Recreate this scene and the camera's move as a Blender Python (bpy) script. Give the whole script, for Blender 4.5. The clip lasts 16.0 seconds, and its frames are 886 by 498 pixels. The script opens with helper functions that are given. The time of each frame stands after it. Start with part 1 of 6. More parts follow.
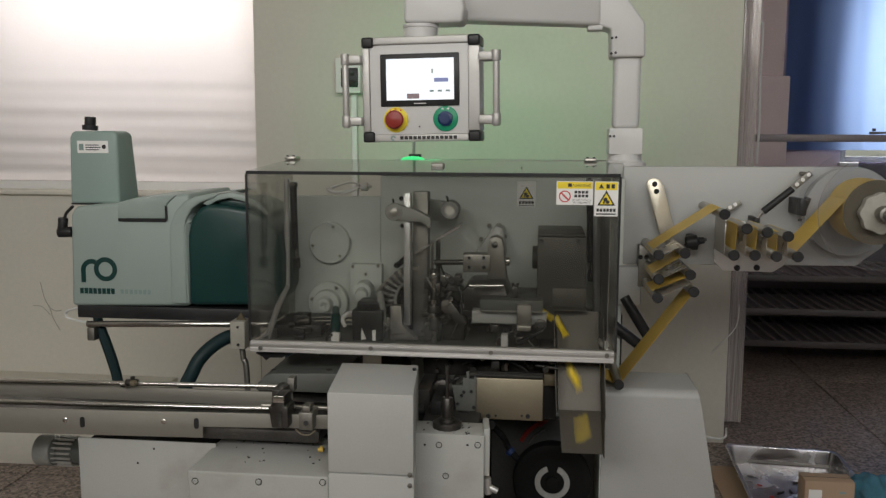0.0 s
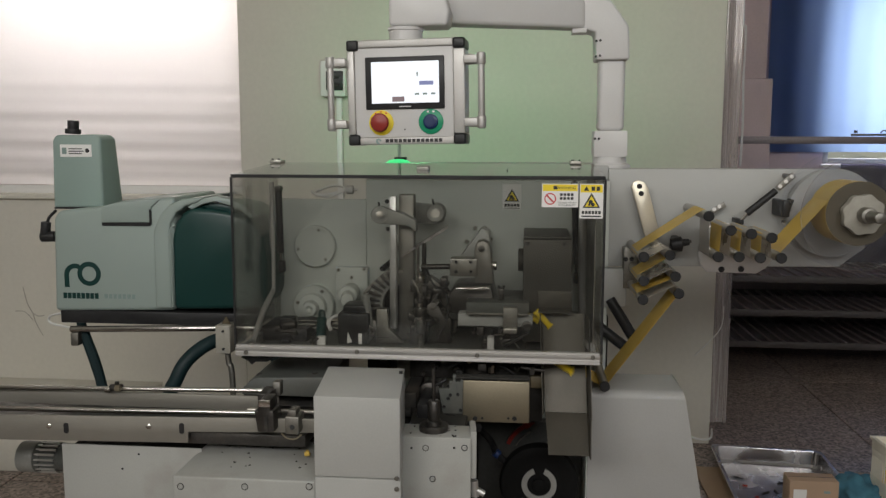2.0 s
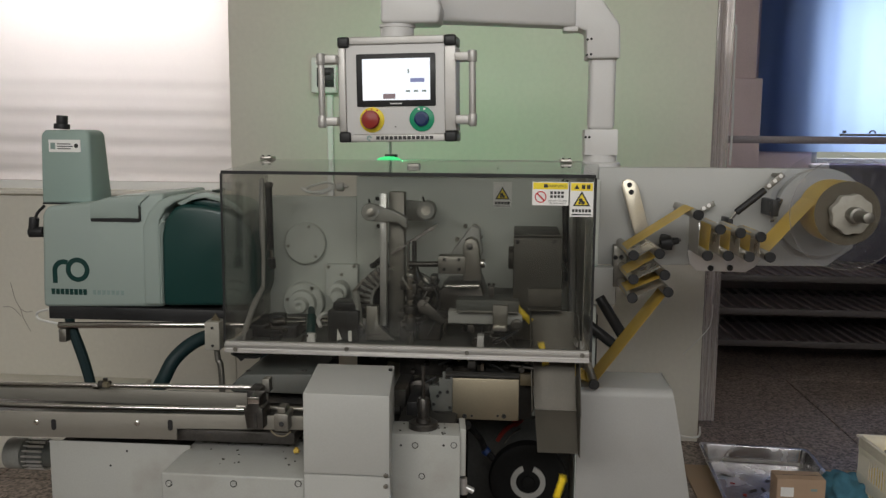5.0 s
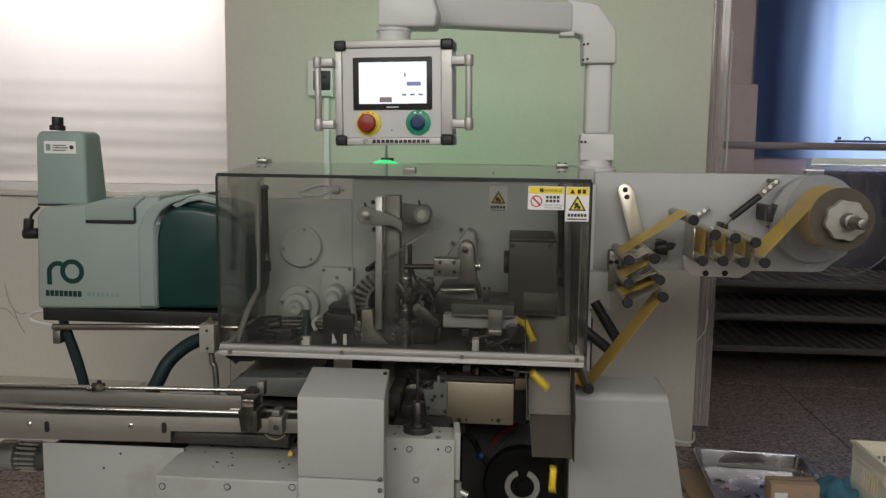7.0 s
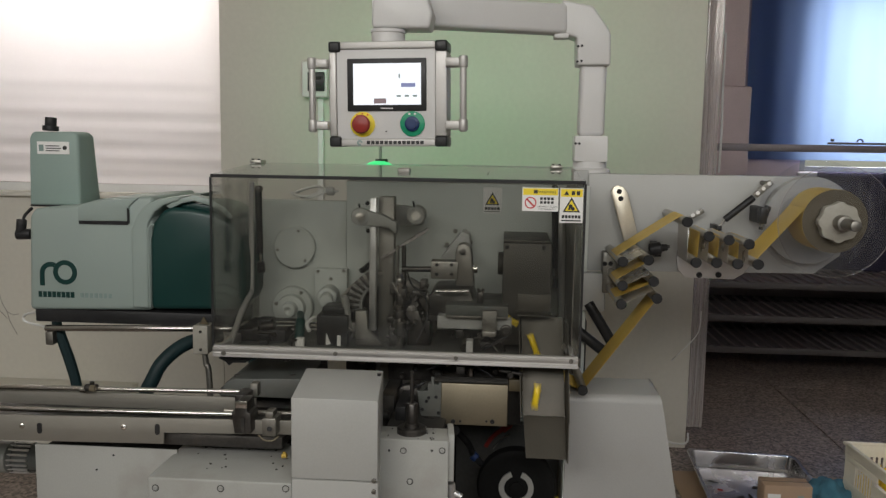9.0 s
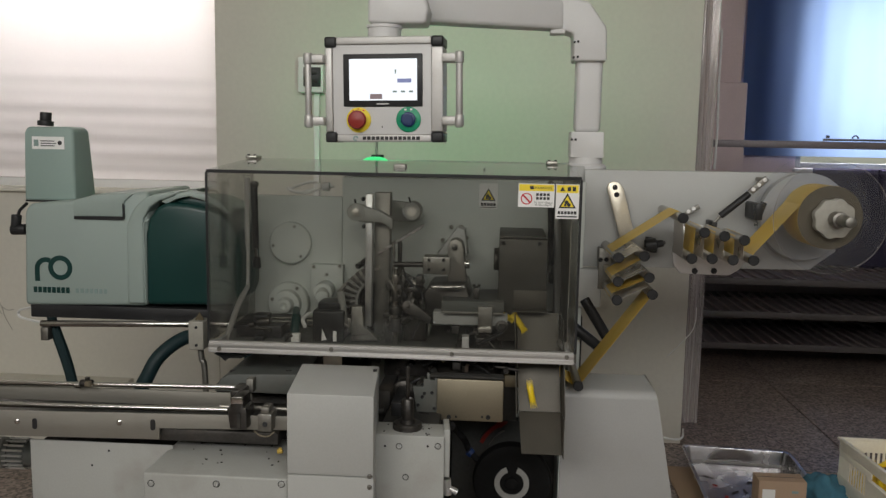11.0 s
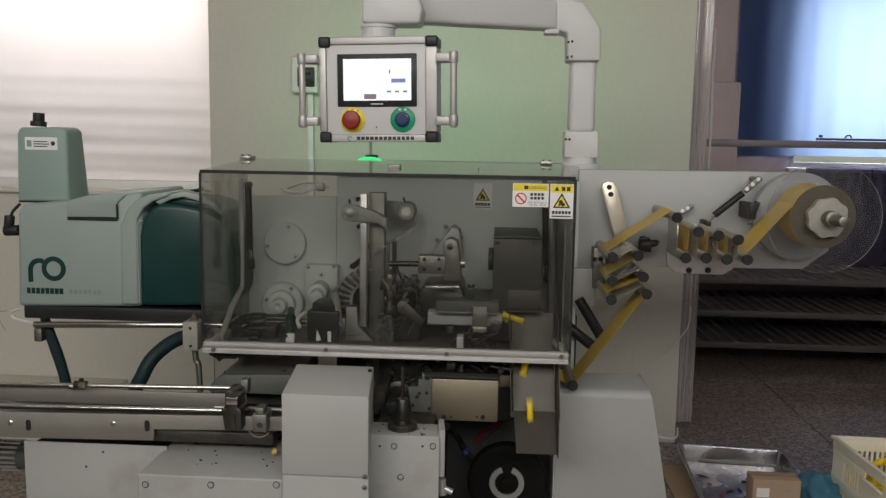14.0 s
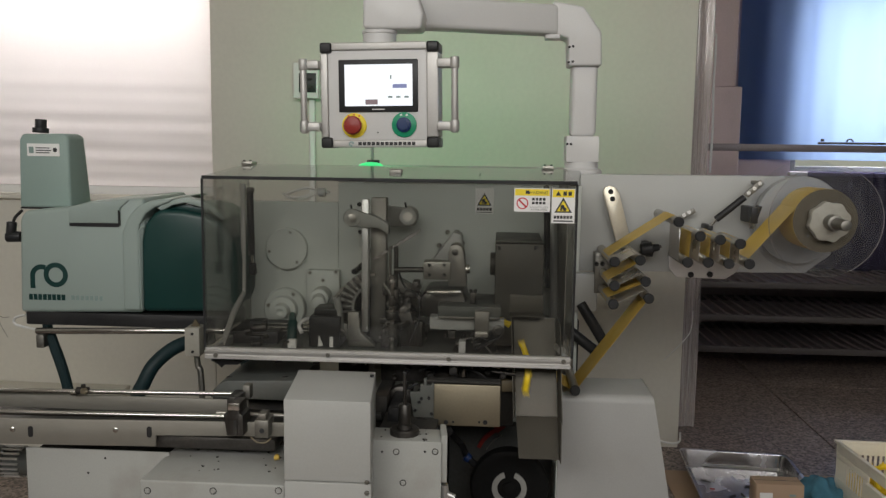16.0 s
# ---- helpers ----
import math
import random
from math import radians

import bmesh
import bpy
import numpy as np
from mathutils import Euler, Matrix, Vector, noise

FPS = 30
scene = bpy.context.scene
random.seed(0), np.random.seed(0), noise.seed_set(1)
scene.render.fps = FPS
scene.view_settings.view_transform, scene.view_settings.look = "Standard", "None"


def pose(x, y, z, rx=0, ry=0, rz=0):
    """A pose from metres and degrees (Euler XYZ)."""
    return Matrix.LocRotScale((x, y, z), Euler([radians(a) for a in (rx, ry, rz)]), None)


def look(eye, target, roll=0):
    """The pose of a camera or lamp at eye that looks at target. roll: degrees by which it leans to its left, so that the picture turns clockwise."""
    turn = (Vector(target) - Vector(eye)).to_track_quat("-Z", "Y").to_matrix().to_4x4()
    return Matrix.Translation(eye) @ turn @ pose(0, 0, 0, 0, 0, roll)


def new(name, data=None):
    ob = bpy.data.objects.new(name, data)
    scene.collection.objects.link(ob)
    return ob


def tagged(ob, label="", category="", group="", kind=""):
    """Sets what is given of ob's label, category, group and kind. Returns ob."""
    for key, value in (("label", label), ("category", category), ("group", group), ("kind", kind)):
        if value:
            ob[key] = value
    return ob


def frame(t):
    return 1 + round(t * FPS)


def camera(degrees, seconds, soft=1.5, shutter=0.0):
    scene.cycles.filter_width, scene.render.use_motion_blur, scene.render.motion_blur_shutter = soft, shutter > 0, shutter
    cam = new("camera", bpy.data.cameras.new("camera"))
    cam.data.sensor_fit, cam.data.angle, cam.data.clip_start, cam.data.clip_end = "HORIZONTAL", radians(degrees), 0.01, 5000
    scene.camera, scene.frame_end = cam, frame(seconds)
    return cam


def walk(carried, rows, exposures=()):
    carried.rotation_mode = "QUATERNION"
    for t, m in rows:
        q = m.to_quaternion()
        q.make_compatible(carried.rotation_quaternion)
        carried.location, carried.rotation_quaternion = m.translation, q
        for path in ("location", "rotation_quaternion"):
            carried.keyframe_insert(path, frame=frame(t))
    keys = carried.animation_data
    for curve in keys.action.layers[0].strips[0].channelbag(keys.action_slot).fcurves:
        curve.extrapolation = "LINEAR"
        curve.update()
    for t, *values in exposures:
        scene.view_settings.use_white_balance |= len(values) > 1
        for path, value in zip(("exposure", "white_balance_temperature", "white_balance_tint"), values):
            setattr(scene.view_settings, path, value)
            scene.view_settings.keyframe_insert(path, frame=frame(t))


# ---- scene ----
cam = camera(55.2, 16.0, soft=1.4, shutter=0.5)
walk(cam, [
    (0.0, pose(0, 0, 1.5, 82.584, -0.231, 6.569)),
    (0.5, pose(0, 0, 1.5, 82.724, -0.068, 6.133)),
    (1.0, pose(0, 0, 1.5, 82.740, 0.139, 5.759)),
    (1.5, pose(0, 0, 1.5, 82.825, 0.015, 5.706)),
    (2.0, pose(0, 0, 1.5, 82.780, -0.101, 5.591)),
    (2.5, pose(0, 0, 1.5, 82.734, -0.177, 5.429)),
    (3.0, pose(0, 0, 1.5, 82.681, -0.240, 5.287)),
    (3.5, pose(0, 0, 1.5, 82.634, -0.243, 5.163)),
    (4.0, pose(0, 0, 1.5, 82.608, -0.333, 5.113)),
    (6.5, pose(0, 0, 1.5, 82.790, -0.654, 4.750)),
    (7.0, pose(0, 0, 1.5, 82.873, -0.812, 4.715)),
    (7.5, pose(0, 0, 1.5, 82.857, -1.004, 4.680)),
    (8.0, pose(0, 0, 1.5, 82.883, -1.037, 4.568)),
    (8.5, pose(0, 0, 1.5, 82.964, -0.954, 4.405)),
    (9.0, pose(0, 0, 1.5, 82.967, -0.933, 4.333)),
    (11.5, pose(0, 0, 1.5, 82.656, -1.063, 4.003)),
    (12.0, pose(0, 0, 1.5, 82.662, -1.100, 3.940)),
    (12.5, pose(0, 0, 1.5, 82.669, -1.169, 3.889)),
    (13.0, pose(0, 0, 1.5, 82.623, -1.075, 3.777)),
    (13.5, pose(0, 0, 1.5, 82.587, -1.018, 3.708)),
    (14.0, pose(0, 0, 1.5, 82.694, -0.950, 3.685)),
    (14.5, pose(0, 0, 1.5, 82.787, -0.833, 3.640)),
    (15.0, pose(0, 0, 1.5, 82.909, -0.793, 3.699)),
    (15.5, pose(0, 0, 1.5, 83.001, -0.752, 3.749)),
    (16.0, pose(0, 0, 1.5, 83.034, -0.771, 3.780)),
])

# ---- light ----
world = bpy.data.worlds.new("world")
scene.world = world
world.use_nodes = True
wn = world.node_tree
sky = wn.nodes.new("ShaderNodeTexSky")
sky.sky_type, sky.sun_disc = "NISHITA", False
sky.sun_elevation, sky.sun_rotation = radians(38), radians(200)
wn.nodes["Background"].inputs[1].default_value = 0.10
wn.links.new(sky.outputs[0], wn.nodes["Background"].inputs[0])
scene.view_settings.exposure = 0.0


def window_light(name, eye, target, w, h, power, colour):
    data = bpy.data.lights.new(name, "AREA")
    data.shape, data.size, data.size_y, data.energy, data.color = "RECTANGLE", w, h, power, colour
    ob = new(name, data)
    ob.matrix_world = look(eye, target)
    return ob


window_light("sky_light_west", (-2.10, 4.90, 2.55), (-2.10, 3.0, 2.50), 1.7, 1.15, 49, (1.0, 0.97, 0.96))
window_light("sky_light_south", (-0.2, -2.15, 3.15), (0.2, 2.6, 1.1), 6.0, 1.2, 146, (1.0, 0.965, 0.90))
window_light("sky_light_far", (3.8, 8.0, 2.15), (3.8, 5.0, 2.0), 2.4, 1.5, 125, (0.95, 0.97, 1.0))

# ---- materials ----


def mat(name, colour, rough=0.5, metal=0.0, vary=0.12, scale=6.0, fine=90.0, bump=0.06, stretch=(1, 1, 1), dirt=0.0, dirt_colour=(0.12, 0.10, 0.08), coat=0.0, rough_vary=0.12):
    m = bpy.data.materials.new(name)
    m.use_nodes = True
    nt = m.node_tree
    b = nt.nodes["Principled BSDF"]
    n, l = nt.nodes.new, nt.links.new
    tc, mp = n("ShaderNodeTexCoord"), n("ShaderNodeMapping")
    mp.inputs["Scale"].default_value = stretch
    l(tc.outputs["Object"], mp.inputs["Vector"])
    big, small = n("ShaderNodeTexNoise"), n("ShaderNodeTexNoise")
    for t, s, d in ((big, scale, 5), (small, fine, 3)):
        t.inputs["Scale"].default_value, t.inputs["Detail"].default_value = s, d
        l(mp.outputs[0], t.inputs["Vector"])
    both = n("ShaderNodeMix")
    both.inputs[0].default_value = 0.45
    l(big.outputs["Fac"], both.inputs[2])
    l(small.outputs["Fac"], both.inputs[3])
    ramp = n("ShaderNodeMapRange")
    ramp.inputs[1].default_value, ramp.inputs[2].default_value = 0.3, 0.7
    ramp.inputs[3].default_value, ramp.inputs[4].default_value = 1 - vary, 1 + vary
    l(both.outputs[0], ramp.inputs[0])
    mul = n("ShaderNodeMix")
    mul.data_type, mul.blend_type = "RGBA", "MULTIPLY"
    mul.inputs[0].default_value = 1.0
    mul.inputs[6].default_value = (*colour, 1)
    l(ramp.outputs[0], mul.inputs[7])
    last = mul.outputs[2]
    if dirt:
        spots = n("ShaderNodeTexNoise")
        spots.inputs["Scale"].default_value, spots.inputs["Detail"].default_value = scale * 1.7, 8
        l(tc.outputs["Object"], spots.inputs["Vector"])
        cut = n("ShaderNodeMapRange")
        cut.inputs[1].default_value, cut.inputs[2].default_value, cut.inputs[4].default_value = 0.52, 0.72, dirt
        l(spots.outputs["Fac"], cut.inputs[0])
        over = n("ShaderNodeMix")
        over.data_type = "RGBA"
        over.inputs[7].default_value = (*dirt_colour, 1)
        l(cut.outputs[0], over.inputs[0])
        l(last, over.inputs[6])
        last = over.outputs[2]
    l(last, b.inputs["Base Color"])
    rr = n("ShaderNodeMapRange")
    rr.inputs[1].default_value, rr.inputs[2].default_value = 0.3, 0.7
    rr.inputs[3].default_value, rr.inputs[4].default_value = max(0.02, rough - rough_vary), min(1, rough + rough_vary)
    l(big.outputs["Fac"], rr.inputs[0])
    l(rr.outputs[0], b.inputs["Roughness"])
    b.inputs["Metallic"].default_value = metal
    b.inputs["Coat Weight"].default_value = coat
    if bump:
        bp = n("ShaderNodeBump")
        bp.inputs["Strength"].default_value, bp.inputs["Distance"].default_value = bump, 0.004
        l(small.outputs["Fac"], bp.inputs["Height"])
        l(bp.outputs[0], b.inputs["Normal"])
    return m


def glow(name, colour, strength):
    m = bpy.data.materials.new(name)
    m.use_nodes = True
    b = m.node_tree.nodes["Principled BSDF"]
    b.inputs["Base Color"].default_value = (0.02, 0.02, 0.02, 1)
    b.inputs["Emission Color"].default_value = (*colour, 1)
    b.inputs["Emission Strength"].default_value = strength
    return m


def clear(name, tint, alpha_mix, rough=0.03, gloss=0.5, milk=(0.55, 0.55, 0.52)):
    """Thin clear plastic: mostly see-through, with a tint and a glossy face."""
    m = bpy.data.materials.new(name)
    m.use_nodes = True
    nt = m.node_tree
    n, l = nt.nodes.new, nt.links.new
    nt.nodes.remove(nt.nodes["Principled BSDF"])
    tr, gl, df, fr = n("ShaderNodeBsdfTransparent"), n("ShaderNodeBsdfGlossy"), n("ShaderNodeBsdfDiffuse"), n("ShaderNodeLayerWeight")
    tr.inputs[0].default_value = (*tint, 1)
    gl.inputs["Roughness"].default_value = rough
    df.inputs[0].default_value = (*milk, 1)
    fr.inputs[0].default_value = 0.5
    rise, gain = n("ShaderNodeMath"), n("ShaderNodeMath")
    rise.operation, gain.operation = "POWER", "MULTIPLY_ADD"
    rise.inputs[1].default_value = 5.0
    gain.inputs[1].default_value, gain.inputs[2].default_value = gloss, gloss * 0.06
    l(fr.outputs["Facing"], rise.inputs[0])
    l(rise.outputs[0], gain.inputs[0])
    noise_t = n("ShaderNodeTexNoise")
    noise_t.inputs["Scale"].default_value, noise_t.inputs["Detail"].default_value = 9, 6
    mr = n("ShaderNodeMapRange")
    mr.inputs[1].default_value, mr.inputs[2].default_value = 0.35, 0.75
    mr.inputs[3].default_value, mr.inputs[4].default_value = alpha_mix * 0.5, alpha_mix * 1.6
    l(noise_t.outputs["Fac"], mr.inputs[0])
    haze, face = n("ShaderNodeMixShader"), n("ShaderNodeMixShader")
    l(mr.outputs[0], haze.inputs[0])
    l(tr.outputs[0], haze.inputs[1])
    l(df.outputs[0], haze.inputs[2])
    l(gain.outputs[0], face.inputs[0])
    l(haze.outputs[0], face.inputs[1])
    l(gl.outputs[0], face.inputs[2])
    l(face.outputs[0], nt.nodes["Material Output"].inputs[0])
    return m


def cloth(name, colour, through_colour, share):
    m = mat(name, colour, 0.9, vary=0.06, scale=3, fine=300, bump=0.05)
    nt = m.node_tree
    t, mix = nt.nodes.new("ShaderNodeBsdfTranslucent"), nt.nodes.new("ShaderNodeMixShader")
    t.inputs[0].default_value = (*through_colour, 1)
    mix.inputs[0].default_value = share
    nt.links.new(nt.nodes["Principled BSDF"].outputs[0], mix.inputs[1])
    nt.links.new(t.outputs[0], mix.inputs[2])
    nt.links.new(mix.outputs[0], nt.nodes["Material Output"].inputs[0])
    return m


def terrazzo(name):
    m = mat(name, (0.195, 0.155, 0.135), 0.42, vary=0.25, scale=1.3, fine=30, bump=0.03, dirt=0.35)
    nt = m.node_tree
    n, l = nt.nodes.new, nt.links.new
    b = nt.nodes["Principled BSDF"]
    old = b.inputs["Base Color"].links[0].from_socket
    tc, v = n("ShaderNodeTexCoord"), n("ShaderNodeTexVoronoi")
    v.inputs["Scale"].default_value = 88
    l(tc.outputs["Object"], v.inputs["Vector"])
    grey = n("ShaderNodeSeparateColor")
    l(v.outputs["Color"], grey.inputs[0])
    pick = n("ShaderNodeMapRange")
    pick.inputs[1].default_value, pick.inputs[2].default_value = 0.0, 1.0
    pick.inputs[3].default_value, pick.inputs[4].default_value = 0.32, 2.1
    l(grey.outputs[0], pick.inputs[0])
    mul = n("ShaderNodeMix")
    mul.data_type, mul.blend_type = "RGBA", "MULTIPLY"
    mul.inputs[0].default_value = 1.0
    l(old, mul.inputs[6])
    l(pick.outputs[0], mul.inputs[7])
    l(mul.outputs[2], b.inputs["Base Color"])
    return m


WALL = mat("wall_paint", (0.66, 0.633, 0.560), 0.75, vary=0.05, scale=1.1, fine=45, bump=0.10, dirt=0.10, dirt_colour=(0.42, 0.40, 0.34))
# Tone of the unseen walls, picked for how much fill light they bounce.
SIDEWALL = mat("unseen_wall_bounce_tone", (0.42, 0.415, 0.375), 0.7, vary=0.08, scale=1.5, bump=0.06, dirt=0.15)
FARWALL = mat("far_wall_paint", (0.70, 0.575, 0.58), 0.7, vary=0.08, scale=1.5, bump=0.06, dirt=0.15)
CEIL = mat("ceiling_paint", (0.75, 0.75, 0.72), 0.85, vary=0.04, scale=1.0)
FLOOR = terrazzo("terrazzo")
JOINT = mat("dark_joint", (0.012, 0.010, 0.009), 1.0)
WHITE = mat("white_powder_coat", (0.405, 0.408, 0.392), 0.45, vary=0.05, scale=3.5, fine=240, bump=0.05, dirt=0.10, dirt_colour=(0.40, 0.38, 0.34))
DIRTY = mat("soiled_white_coat", (0.365, 0.37, 0.35), 0.45, vary=0.06, scale=5, fine=200, bump=0.05, dirt=0.35, dirt_colour=(0.22, 0.19, 0.16))
# Grey-white plate; its slight green imitates spill from the status lamp.
PLATE = mat("green_lit_grey_plate", (0.54, 0.57, 0.535), 0.5, vary=0.06, scale=4, fine=150, bump=0.04, dirt=0.12, dirt_colour=(0.30, 0.28, 0.25))
ARM = mat("light_grey_casting", (0.62, 0.61, 0.60), 0.45, vary=0.04, scale=6, fine=260, bump=0.05)
STEEL = mat("brushed_steel", (0.42, 0.40, 0.365), 0.38, 1.0, vary=0.14, scale=5, fine=120, stretch=(0.25, 4, 4), bump=0.05, dirt=0.15)
SATIN = mat("satin_stainless", (0.285, 0.272, 0.24), 0.5, 0.55, vary=0.07, scale=5, fine=140, stretch=(0.3, 4, 4), bump=0.04, dirt=0.12)
DULL = mat("dull_machined_steel", (0.27, 0.26, 0.235), 0.5, 1.0, vary=0.2, scale=9, fine=110, bump=0.06, dirt=0.25)
DARKST = mat("oily_dark_steel", (0.085, 0.08, 0.075), 0.42, 0.9, vary=0.3, scale=16, fine=120, bump=0.08, dirt=0.3)
CHROME = mat("polished_shaft", (0.62, 0.60, 0.57), 0.18, 1.0, vary=0.08, scale=12, rough_vary=0.06)
BRASSY = mat("warm_nickel_plate", (0.30, 0.265, 0.195), 0.48, 1.0, vary=0.08, scale=4, fine=160, bump=0.04)
ALU = mat("anodised_aluminium", (0.68, 0.68, 0.67), 0.36, 0.85, vary=0.06, scale=8, fine=200, bump=0.03)
SATINALU = mat("satin_aluminium_profile", (0.50, 0.485, 0.465), 0.52, 0.6, vary=0.06, scale=8, fine=200, bump=0.03)
BLACK = mat("black_plastic", (0.022, 0.022, 0.023), 0.42, vary=0.25, scale=12, bump=0.06)
RUBBER = mat("black_rubber", (0.012, 0.012, 0.013), 0.75, vary=0.3, scale=14, bump=0.1, dirt=0.3, dirt_colour=(0.10, 0.09, 0.08))
MIDGREY = mat("mid_grey_casting", (0.285, 0.288, 0.268), 0.5, 0.15, vary=0.12, scale=9, fine=150, bump=0.06, dirt=0.3)
# Near-black grimy filler; shade under deck and base is put into the colour.
VOID = mat("grimy_shade_filler", (0.030, 0.029, 0.027), 0.6, vary=0.35, scale=7, bump=0.1, dirt=0.4)
GREYCAST = mat("grey_enamel", (0.092, 0.098, 0.090), 0.5, vary=0.14, scale=6, bump=0.06, dirt=0.35)
MINT = mat("pale_mint_plastic", (0.295, 0.355, 0.328), 0.5, vary=0.04, scale=4, fine=320, bump=0.06, dirt=0.05)
MINT2 = mat("mint_plastic", (0.262, 0.345, 0.312), 0.5, vary=0.04, scale=4, fine=320, bump=0.06)
TEAL = mat("dark_teal_plastic", (0.006, 0.040, 0.036), 0.4, vary=0.08, scale=5, fine=320, bump=0.06)
HOSE = mat("teal_black_hose", (0.008, 0.023, 0.026), 0.55, vary=0.2, scale=20, bump=0.12)
YELLOW = mat("yellow_film", (0.86, 0.62, 0.02), 0.35, vary=0.10, scale=30, bump=0.05)
TAPE = mat("gold_tape", (0.60, 0.41, 0.075), 0.48, 0.1, vary=0.04, scale=9, bump=0.0)
TAPE_BACK = mat("silver_tape_back", (0.62, 0.60, 0.56), 0.32, 0.6, vary=0.05, scale=9, bump=0.02)
TAPE_EDGE = mat("wound_tape_edge", (0.095, 0.075, 0.042), 0.5, vary=0.10, scale=20, fine=300)
CARD = mat("brown_cardboard", (0.41, 0.285, 0.195), 0.8, vary=0.10, scale=10, fine=200, bump=0.08)
PAPER = mat("white_label", (0.80, 0.79, 0.77), 0.5, vary=0.03)
LABEL_YELLOW = mat("yellow_label", (0.85, 0.66, 0.03), 0.45, vary=0.04)
INK = mat("black_ink", (0.02, 0.02, 0.02), 0.5, vary=0.1)
GREY_INK = mat("grey_ink", (0.22, 0.30, 0.28), 0.5, vary=0.1)
RED = mat("red_plastic", (0.27, 0.022, 0.015), 0.38, vary=0.06)
RED_INK = mat("red_ink", (0.55, 0.03, 0.04), 0.5, vary=0.1)
GREEN = mat("green_ring", (0.01, 0.28, 0.14), 0.4, vary=0.06)
BLUE = mat("dark_blue_button", (0.01, 0.03, 0.11), 0.3, vary=0.06)
CABLE = mat("white_cable", (0.72, 0.72, 0.70), 0.45, vary=0.05)
CRATE = mat("cream_crate_plastic", (0.86, 0.81, 0.68), 0.45, vary=0.06, scale=6, bump=0.04, dirt=0.12)
BLUECLOTH = mat("blue_cloth", (0.055, 0.17, 0.24), 0.9, vary=0.25, scale=14, fine=350, bump=0.25)
RACK = mat("rack_steel", (0.23, 0.195, 0.195), 0.5, 0.3, vary=0.2, scale=5, bump=0.05)
RACKTRAY = mat("dark_rack_tray", (0.19, 0.165, 0.175), 0.45, 0.2, vary=0.3, scale=5, bump=0.05)
TRAYST = mat("stainless_tray", (0.56, 0.55, 0.56), 0.24, 1.0, vary=0.12, scale=7, fine=60, bump=0.10, rough_vary=0.12)
COVER = clear("smoked_clear_cover", (0.85, 0.85, 0.835), 0.012)
# The milk share paints the pale veil of room reflections on clear sides.
COVER_SIDE = clear("veiled_cover_side", (0.93, 0.93, 0.92), 0.11, gloss=0.8)
COVER_TOP = clear("clear_cover_top", (0.93, 0.94, 0.93), 0.16, gloss=0.95)
DISC = clear("clear_reel_disc", (0.965, 0.97, 0.985), 0.02)
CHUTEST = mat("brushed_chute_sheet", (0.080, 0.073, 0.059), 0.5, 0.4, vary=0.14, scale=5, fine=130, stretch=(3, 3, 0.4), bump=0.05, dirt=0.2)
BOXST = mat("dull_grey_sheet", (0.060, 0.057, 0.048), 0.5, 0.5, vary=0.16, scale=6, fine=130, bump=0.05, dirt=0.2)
LINKST = mat("bright_brushed_link", (0.66, 0.61, 0.50), 0.4, 0.7, vary=0.07, scale=4, fine=160, bump=0.04)
RACKRAIL = mat("dark_rack_rail", (0.072, 0.062, 0.060), 0.6, vary=0.2, scale=5, bump=0.05)
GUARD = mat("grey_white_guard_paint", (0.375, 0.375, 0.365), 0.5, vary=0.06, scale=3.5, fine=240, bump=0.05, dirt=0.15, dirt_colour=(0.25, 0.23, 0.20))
FILM = clear("crumpled_clear_film", (0.38, 0.37, 0.48), 0.03, 0.45, gloss=0.15, milk=(0.30, 0.30, 0.46))
CRACK = mat("dark_plaster_crack", (0.32, 0.29, 0.25), 0.9)
WHEEL = mat("matt_black_wheel", (0.007, 0.007, 0.007), 0.7, vary=0.3, scale=14, bump=0.05)
NYLON = mat("yellowed_nylon", (0.34, 0.325, 0.28), 0.5, vary=0.1, scale=14, bump=0.05, dirt=0.25)
# Stained panel behind the handwheel; hood shade is mixed into its grey.
LOWPANEL = mat("shade_darkened_stained_panel", (0.072, 0.074, 0.071), 0.55, vary=0.2, scale=5, bump=0.06, dirt=0.35)
STRIP = clear("clear_strip_curtain", (0.88, 0.85, 0.84), 0.34, 0.1, milk=(0.70, 0.655, 0.645))
BLIND = cloth("white_roller_blind", (0.82, 0.80, 0.79), (0.90, 0.87, 0.86), 0.55)
CURTAIN = cloth("blue_curtain", (0.06, 0.11, 0.27), (0.62, 0.73, 0.92), 0.5)
SCREEN = glow("lit_screen", (0.93, 0.96, 1.0), 1.05)
LED = glow("green_led", (0.06, 0.85, 0.26), 1.0)
SCREEN_RED = glow("screen_red", (0.26, 0.18, 0.19), 0.7)
SCREEN_BLUE = glow("screen_blue", (0.22, 0.25, 0.48), 0.8)
MARK = mat("worn_grey_paint", (0.27, 0.27, 0.255), 0.6, vary=0.15, scale=20)
for m, level in ((WHEEL, 0.12), (LOWPANEL, 0.25), (VOID, 0.25), (HOSE, 0.3), (BLACK, 0.3), (RUBBER, 0.25)):
    m.node_tree.nodes["Principled BSDF"].inputs["Specular IOR Level"].default_value = level
OUTSIDE = glow("bright_sky_outside", (0.80, 0.93, 1.0), 1.6)

# ---- mesh helpers ----
ORIGIN = {}


def thing(name, at, label, category, group="", kind=""):
    ob = new(name)
    ob.empty_display_size = 0.05
    ob.location = at
    ORIGIN[ob] = Vector(at)
    return tagged(ob, label, category, group, kind)


